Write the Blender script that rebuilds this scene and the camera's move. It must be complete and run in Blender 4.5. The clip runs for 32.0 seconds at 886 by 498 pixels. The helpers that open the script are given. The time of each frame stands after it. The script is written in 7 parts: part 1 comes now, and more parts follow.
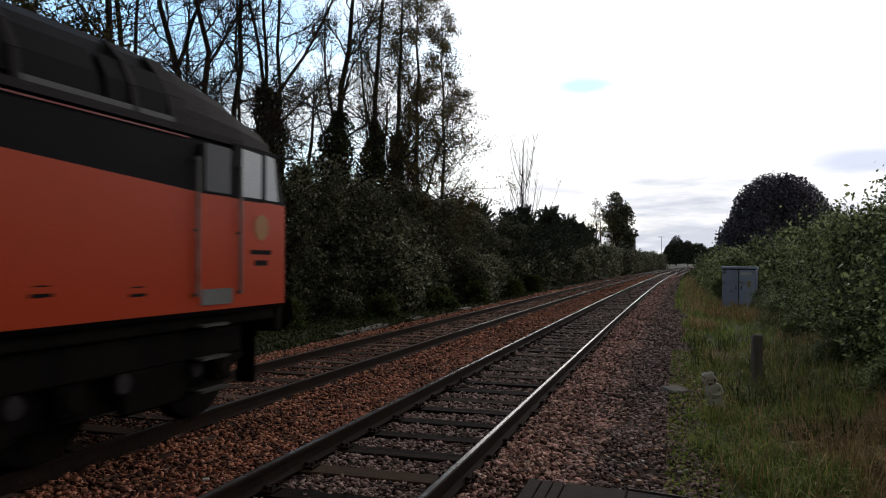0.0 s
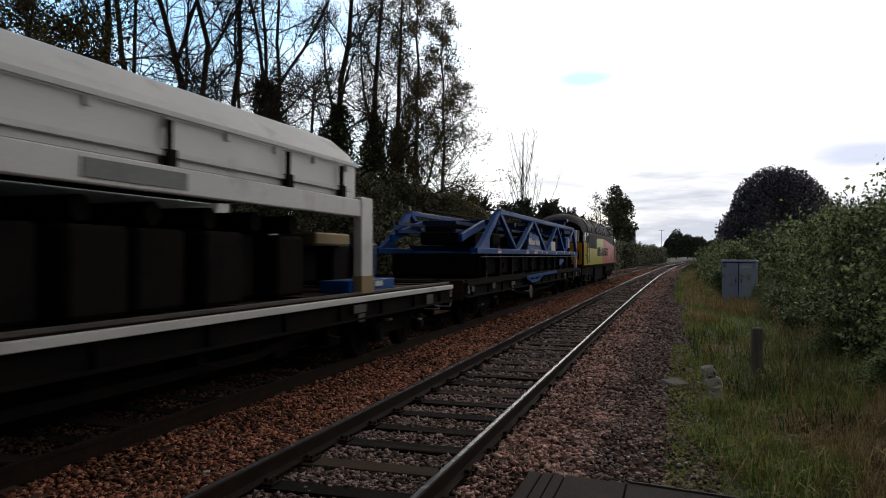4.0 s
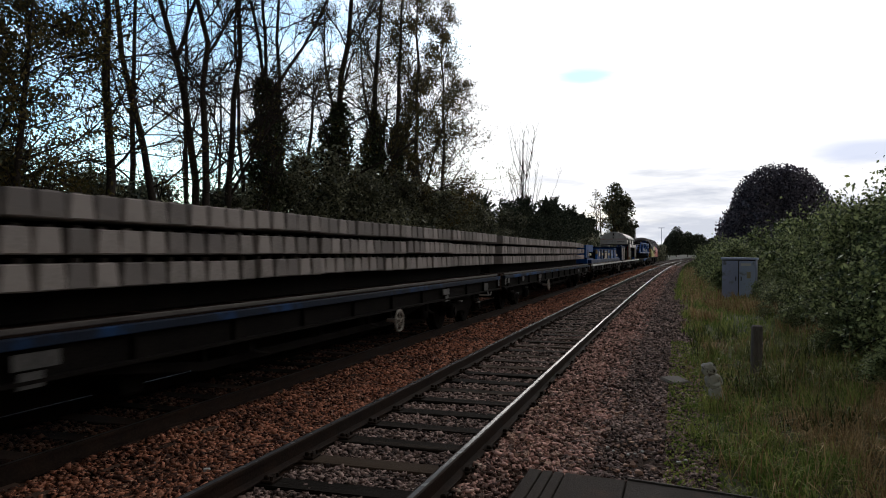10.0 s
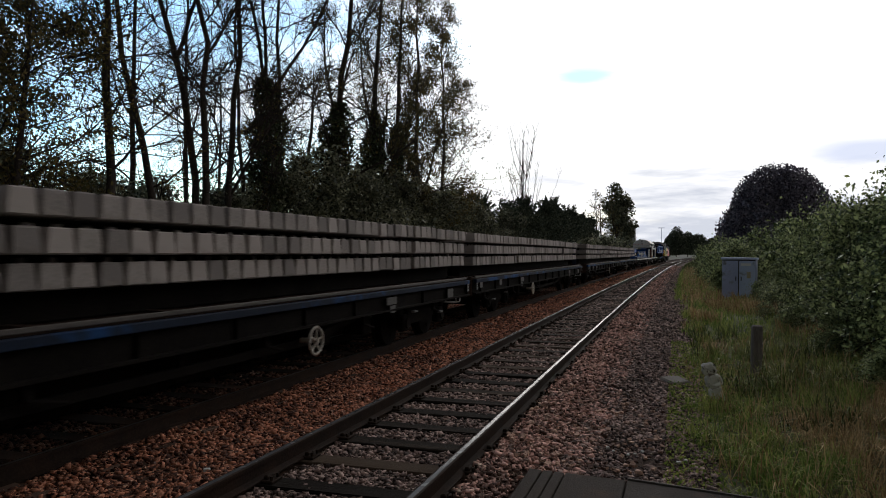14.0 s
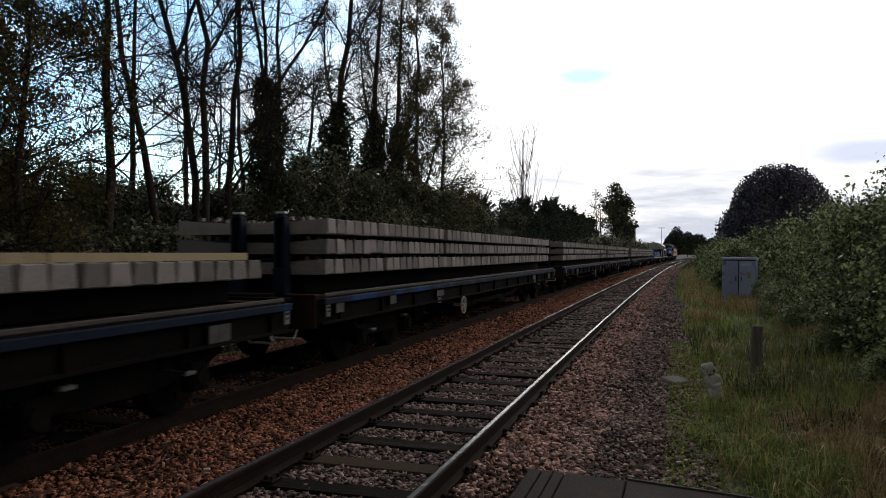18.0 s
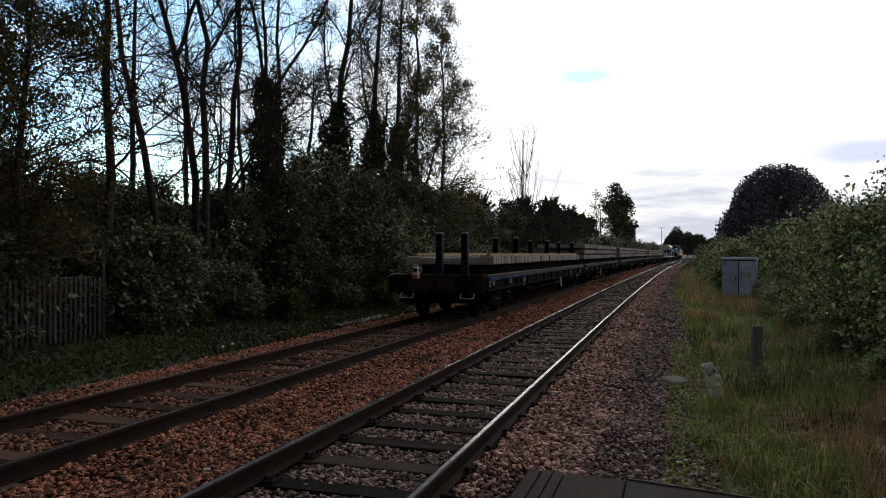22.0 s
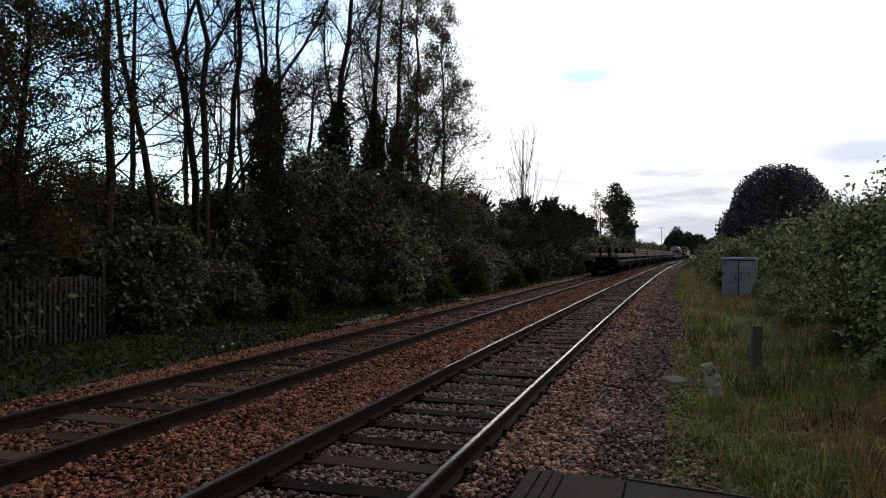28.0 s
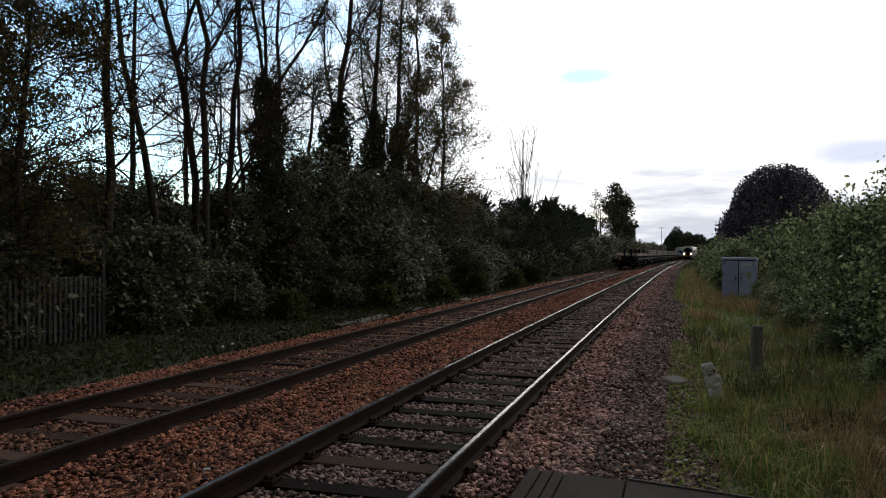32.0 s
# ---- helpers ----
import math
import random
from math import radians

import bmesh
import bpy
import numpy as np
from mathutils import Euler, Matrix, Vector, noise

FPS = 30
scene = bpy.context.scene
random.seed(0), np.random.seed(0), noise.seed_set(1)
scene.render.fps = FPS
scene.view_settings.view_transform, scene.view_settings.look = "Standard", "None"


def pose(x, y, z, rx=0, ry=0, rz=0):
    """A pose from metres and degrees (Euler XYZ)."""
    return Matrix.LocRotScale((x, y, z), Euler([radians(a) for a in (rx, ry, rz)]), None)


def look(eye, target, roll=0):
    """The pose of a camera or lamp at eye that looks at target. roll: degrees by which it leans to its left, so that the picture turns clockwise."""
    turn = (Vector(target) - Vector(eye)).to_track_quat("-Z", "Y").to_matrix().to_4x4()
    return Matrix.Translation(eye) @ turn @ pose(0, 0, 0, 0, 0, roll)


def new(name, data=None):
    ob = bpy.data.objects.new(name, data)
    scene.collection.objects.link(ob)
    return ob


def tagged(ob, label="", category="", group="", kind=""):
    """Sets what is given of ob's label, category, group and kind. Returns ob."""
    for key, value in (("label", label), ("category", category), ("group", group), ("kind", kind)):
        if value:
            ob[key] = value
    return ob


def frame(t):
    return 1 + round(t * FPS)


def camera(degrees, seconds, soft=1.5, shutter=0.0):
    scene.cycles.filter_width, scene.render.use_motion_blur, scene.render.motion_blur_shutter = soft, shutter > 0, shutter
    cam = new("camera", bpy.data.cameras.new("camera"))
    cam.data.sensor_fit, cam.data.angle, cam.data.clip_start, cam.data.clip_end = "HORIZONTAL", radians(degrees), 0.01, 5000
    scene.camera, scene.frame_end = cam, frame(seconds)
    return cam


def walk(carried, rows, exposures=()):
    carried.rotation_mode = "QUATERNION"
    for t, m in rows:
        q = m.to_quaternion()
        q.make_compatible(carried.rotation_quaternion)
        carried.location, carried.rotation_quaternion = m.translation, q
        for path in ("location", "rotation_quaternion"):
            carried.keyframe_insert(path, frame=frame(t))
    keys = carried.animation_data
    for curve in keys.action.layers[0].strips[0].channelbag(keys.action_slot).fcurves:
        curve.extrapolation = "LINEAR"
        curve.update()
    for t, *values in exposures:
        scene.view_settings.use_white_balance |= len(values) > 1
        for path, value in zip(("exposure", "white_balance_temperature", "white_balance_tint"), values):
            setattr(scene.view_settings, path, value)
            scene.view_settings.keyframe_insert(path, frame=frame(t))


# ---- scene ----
# ---- the camera, on a hand-held phone that settles after a few seconds ----
RT = 0.17            # top of the rails above the ballast
EYE_Z = RT + 1.685
YAW = 17.97
NEAR_U, FAR_U = -2.50, -5.86   # track centres
CURVE_Y, CURVE_R = 10.0, 3400.0

cam = camera(63.38, 32.0, soft=1.0, shutter=0.25)
TILT = ((0, 1.08), (0.5, 1.07), (0.75, 0.78), (1.0, 0.49), (1.5, 0.41), (2.0, 0.49), (2.5, 0.36), (3.0, 0.41), (3.5, 0.62),
        (4.2, 0.50), (5.0, 0.37), (5.5, 0.36), (32.0, 0.36))
walk(cam, [(t, pose(0, 0, EYE_Z, 90 + a, 0, YAW)) for t, a in TILT])


def shift(y):
    """How far the line has curved to the east at y."""
    return max(0.0, y - CURVE_Y) ** 2 / (2 * CURVE_R)


def on_line(u, y, z=RT):
    """The pose of a thing that stands on the line at u across and y along it."""
    a = math.atan(max(0.0, y - CURVE_Y) / CURVE_R)
    return pose(u * math.cos(a) + shift(y), y - u * math.sin(a), z, 0, 0, -math.degrees(a))


# ---- sky and sun ----
SUN_AZ, SUN_EL = -2.0, 14.0     # degrees east of the line's direction, above the horizon
world = bpy.data.worlds.new("sky")
scene.world = world
world.use_nodes = True
wn, wl = world.node_tree.nodes, world.node_tree.links
wn.clear()


def wnode(kind, **kw):
    n = wn.new(kind)
    for k, v in kw.items():
        n.inputs[k].default_value = v
    return n


sky = wn.new("ShaderNodeTexSky")
sky.sky_type, sky.sun_disc = "NISHITA", False
sky.sun_elevation, sky.sun_rotation = radians(SUN_EL), radians(SUN_AZ)
sky.air_density, sky.dust_density, sky.ozone_density = 1.0, 0.4, 2.5
tc = wn.new("ShaderNodeTexCoord")
stretch = wn.new("ShaderNodeMapping")
stretch.inputs["Scale"].default_value = (1.0, 1.0, 4.5)
wl.new(tc.outputs["Generated"], stretch.inputs["Vector"])
cl = wnode("ShaderNodeTexNoise", Scale=2.6, Detail=7.0, Roughness=0.55)
wl.new(stretch.outputs[0], cl.inputs["Vector"])
sep = wn.new("ShaderNodeSeparateXYZ")
wl.new(tc.outputs["Generated"], sep.inputs[0])
# cloud cover: a closed sheet to the north-east, torn open over the wood
lean = wn.new("ShaderNodeMath"); lean.operation = "MULTIPLY_ADD"
lean.inputs[1].default_value, lean.inputs[2].default_value = 0.85, 0.42
wl.new(sep.outputs["X"], lean.inputs[0])
cover = wn.new("ShaderNodeMath"); cover.operation = "ADD"
wl.new(cl.outputs["Fac"], cover.inputs[0]); wl.new(lean.outputs[0], cover.inputs[1])
mask = wn.new("ShaderNodeMapRange"); mask.interpolation_type = "SMOOTHSTEP"
mask.inputs["From Min"].default_value, mask.inputs["From Max"].default_value = 0.22, 0.80
wl.new(cover.outputs[0], mask.inputs["Value"])
# brightness of the sheet: greyer streaks low over the horizon
streak = wnode("ShaderNodeTexNoise", Scale=3.4, Detail=5.0, Roughness=0.6)
flat = wn.new("ShaderNodeMapping"); flat.inputs["Scale"].default_value = (1.6, 1.6, 11.0)
wl.new(tc.outputs["Generated"], flat.inputs["Vector"]); wl.new(flat.outputs[0], streak.inputs["Vector"])
low = wn.new("ShaderNodeMapRange"); low.interpolation_type = "SMOOTHSTEP"
low.inputs["From Min"].default_value, low.inputs["From Max"].default_value = 0.03, 0.22
low.inputs["To Min"].default_value, low.inputs["To Max"].default_value = -0.13, 0.30
wl.new(sep.outputs["Z"], low.inputs["Value"])
st2 = wn.new("ShaderNodeMath"); st2.operation = "ADD"
wl.new(streak.outputs["Fac"], st2.inputs[0]); wl.new(low.outputs[0], st2.inputs[1])
ramp = wn.new("ShaderNodeValToRGB")
ramp.color_ramp.elements[0].position, ramp.color_ramp.elements[0].color = 0.28, (0.60, 0.63, 0.71, 1)
ramp.color_ramp.elements[1].position, ramp.color_ramp.elements[1].color = 0.50, (1.02, 1.02, 1.04, 1)
wl.new(st2.outputs[0], ramp.inputs[0])
dim = wn.new("ShaderNodeMix"); dim.data_type, dim.blend_type = "RGBA", "MULTIPLY"
dim.inputs["Factor"].default_value = 1.0
dim.inputs["B"].default_value = (0.23, 0.25, 0.24, 1)
wl.new(sky.outputs[0], dim.inputs["A"])
mixed = wn.new("ShaderNodeMix"); mixed.data_type = "RGBA"
wl.new(mask.outputs[0], mixed.inputs["Factor"])
wl.new(dim.outputs["Result"], mixed.inputs["A"]); wl.new(ramp.outputs["Color"], mixed.inputs["B"])
# evening light: the sky is brightest round the sun's place, dim overhead and behind
face = wn.new("ShaderNodeVectorMath"); face.operation = "DOT_PRODUCT"
face.inputs[1].default_value = (math.sin(radians(SUN_AZ)), math.cos(radians(SUN_AZ)), 0.25)
wl.new(tc.outputs["Generated"], face.inputs[0])
fall = wn.new("ShaderNodeMapRange"); fall.interpolation_type = "SMOOTHSTEP"
for k, v in (("From Min", -0.55), ("From Max", 0.62), ("To Min", 0.15), ("To Max", 1.0)):
    fall.inputs[k].default_value = v
wl.new(face.outputs["Value"], fall.inputs["Value"])
high = wn.new("ShaderNodeMapRange"); high.interpolation_type = "SMOOTHSTEP"
for k, v in (("From Min", 0.36), ("From Max", 0.85), ("To Min", 1.12), ("To Max", 0.28)):
    high.inputs[k].default_value = v
wl.new(sep.outputs["Z"], high.inputs["Value"])
both = wn.new("ShaderNodeMath"); both.operation = "MULTIPLY"
wl.new(fall.outputs[0], both.inputs[0]); wl.new(high.outputs[0], both.inputs[1])
# a small pale blue gap in the sheet, and a faint grey-blue bank low in the east
last_sky = mixed.outputs["Result"]
for at, squeeze, size, amount, tone in (((-0.115, 0.965, 0.2355), 3.6, 0.050, 0.75, (0.55, 0.86, 0.90, 1)), ((0.215, 0.969, 0.123), 4.5, 0.085, 0.8, (0.60, 0.66, 0.84, 1))):
    gap = wn.new("ShaderNodeVectorMath"); gap.operation = "SUBTRACT"
    gap.inputs[1].default_value = at
    wl.new(tc.outputs["Generated"], gap.inputs[0])
    gapm = wn.new("ShaderNodeVectorMath"); gapm.operation = "MULTIPLY"
    gapm.inputs[1].default_value = (1.0, 1.0, squeeze)
    wl.new(gap.outputs[0], gapm.inputs[0])
    gapl = wn.new("ShaderNodeVectorMath"); gapl.operation = "LENGTH"
    wl.new(gapm.outputs[0], gapl.inputs[0])
    torn = wnode("ShaderNodeMath"); torn.operation = "MULTIPLY_ADD"
    torn.inputs[1].default_value = 0.06
    wl.new(streak.outputs["Fac"], torn.inputs[0]); wl.new(gapl.outputs["Value"], torn.inputs[2])
    gapr = wn.new("ShaderNodeMapRange"); gapr.interpolation_type = "SMOOTHSTEP"
    for k, v in (("From Min", size * 0.3 + 0.03), ("From Max", size + 0.03), ("To Min", amount), ("To Max", 0.0)):
        gapr.inputs[k].default_value = v
    wl.new(torn.outputs[0], gapr.inputs["Value"])
    holed = wn.new("ShaderNodeMix"); holed.data_type = "RGBA"
    holed.inputs["B"].default_value = tone
    wl.new(gapr.outputs[0], holed.inputs["Factor"]); wl.new(last_sky, holed.inputs["A"])
    last_sky = holed.outputs["Result"]
bg = wn.new("ShaderNodeBackground")
wl.new(both.outputs[0], bg.inputs["Strength"])
wl.new(last_sky, bg.inputs["Color"])
wo = wn.new("ShaderNodeOutputWorld")
wl.new(bg.outputs[0], wo.inputs["Surface"])

sun = new("sun", bpy.data.lights.new("sun", "SUN"))
sun.data.energy, sun.data.angle, sun.data.color = 0.5, radians(30), (1.0, 0.92, 0.84)
d = Vector((math.sin(radians(SUN_AZ)) * math.cos(radians(SUN_EL)), math.cos(radians(SUN_AZ)) * math.cos(radians(SUN_EL)), math.sin(radians(SUN_EL))))
sun.matrix_world = look(d * 100, (0, 0, 0))
scene.view_settings.exposure = 0.0


# ---- materials ----
def surf(name, a, b, scale=3.0, rough=0.7, metal=0.0, bump=0.2, fine=45.0, rand="", stain=None, stain_at=(0.55, 0.7), stain_scale=1.3,
         rough_var=0.15, through_light=0.0, spec=0.5, stretch=(1, 1, 1)):
    """A worn surface: two colours mixed by large and fine noise, fine relief, and stains with a shape of their own."""
    m = bpy.data.materials.new(name)
    m.use_nodes = True
    n, l = m.node_tree.nodes, m.node_tree.links
    n.clear()
    out = n.new("ShaderNodeOutputMaterial")
    bs = n.new("ShaderNodeBsdfPrincipled")
    co = n.new("ShaderNodeTexCoord")
    mp = n.new("ShaderNodeMapping")
    mp.inputs["Scale"].default_value = stretch
    l.new(co.outputs["Object"], mp.inputs["Vector"])
    big = n.new("ShaderNodeTexNoise")
    big.inputs["Scale"].default_value, big.inputs["Detail"].default_value = scale, 4
    small = n.new("ShaderNodeTexNoise")
    small.inputs["Scale"].default_value, small.inputs["Detail"].default_value = fine, 3
    l.new(mp.outputs[0], big.inputs["Vector"]); l.new(mp.outputs[0], small.inputs["Vector"])
    add = n.new("ShaderNodeMath"); add.operation = "ADD"
    l.new(big.outputs["Fac"], add.inputs[0]); l.new(small.outputs["Fac"], add.inputs[1])
    fac = n.new("ShaderNodeMapRange")
    fac.inputs["From Min"].default_value, fac.inputs["From Max"].default_value = 0.72, 1.28
    last = add
    if rand:
        src = n.new("ShaderNodeNewGeometry" if rand == "island" else "ShaderNodeObjectInfo")
        sc = n.new("ShaderNodeMath"); sc.operation = "MULTIPLY_ADD"
        sc.inputs[1].default_value, sc.inputs[2].default_value = 1.0, -0.52
        l.new(src.outputs["Random Per Island" if rand == "island" else "Random"], sc.inputs[0])
        ad2 = n.new("ShaderNodeMath"); ad2.operation = "ADD"
        l.new(add.outputs[0], ad2.inputs[0]); l.new(sc.outputs[0], ad2.inputs[1])
        last = ad2
    l.new(last.outputs[0], fac.inputs["Value"])
    mx = n.new("ShaderNodeMix"); mx.data_type = "RGBA"
    mx.inputs["A"].default_value, mx.inputs["B"].default_value = (*a, 1), (*b, 1)
    l.new(fac.outputs[0], mx.inputs["Factor"])
    col = mx
    if stain:
        sn = n.new("ShaderNodeTexNoise")
        sn.inputs["Scale"].default_value, sn.inputs["Detail"].default_value = stain_scale, 6
        sn.inputs["Roughness"].default_value = 0.65
        l.new(mp.outputs[0], sn.inputs["Vector"])
        sr = n.new("ShaderNodeMapRange")
        sr.inputs["From Min"].default_value, sr.inputs["From Max"].default_value = stain_at
        l.new(sn.outputs["Fac"], sr.inputs["Value"])
        mx2 = n.new("ShaderNodeMix"); mx2.data_type = "RGBA"
        mx2.inputs["B"].default_value = (*stain, 1)
        l.new(mx.outputs["Result"], mx2.inputs["A"]); l.new(sr.outputs[0], mx2.inputs["Factor"])
        col = mx2
    l.new(col.outputs["Result"], bs.inputs["Base Color"])
    rr = n.new("ShaderNodeMapRange")
    rr.inputs["To Min"].default_value, rr.inputs["To Max"].default_value = max(0.03, rough - rough_var), min(1, rough + rough_var)
    l.new(big.outputs["Fac"], rr.inputs["Value"]); l.new(rr.outputs[0], bs.inputs["Roughness"])
    bs.inputs["Metallic"].default_value = metal
    bs.inputs["Specular IOR Level"].default_value = spec
    if bump:
        bp = n.new("ShaderNodeBump")
        bp.inputs["Strength"].default_value, bp.inputs["Distance"].default_value = bump, 0.01
        l.new(add.outputs[0], bp.inputs["Height"]); l.new(bp.outputs[0], bs.inputs["Normal"])
    if through_light:
        tr = n.new("ShaderNodeBsdfTranslucent")
        l.new(col.outputs["Result"], tr.inputs["Color"])
        ms = n.new("ShaderNodeMixShader"); ms.inputs[0].default_value = through_light
        l.new(bs.outputs[0], ms.inputs[1]); l.new(tr.outputs[0], ms.inputs[2]); l.new(ms.outputs[0], out.inputs["Surface"])
    else:
        l.new(bs.outputs[0], out.inputs["Surface"])
    return m


def glow(name, colour, strength):
    m = bpy.data.materials.new(name)
    m.use_nodes = True
    b = m.node_tree.nodes["Principled BSDF"]
    b.inputs["Base Color"].default_value = (*colour, 1)
    b.inputs["Emission Color"].default_value, b.inputs["Emission Strength"].default_value = (*colour, 1), strength
    return m


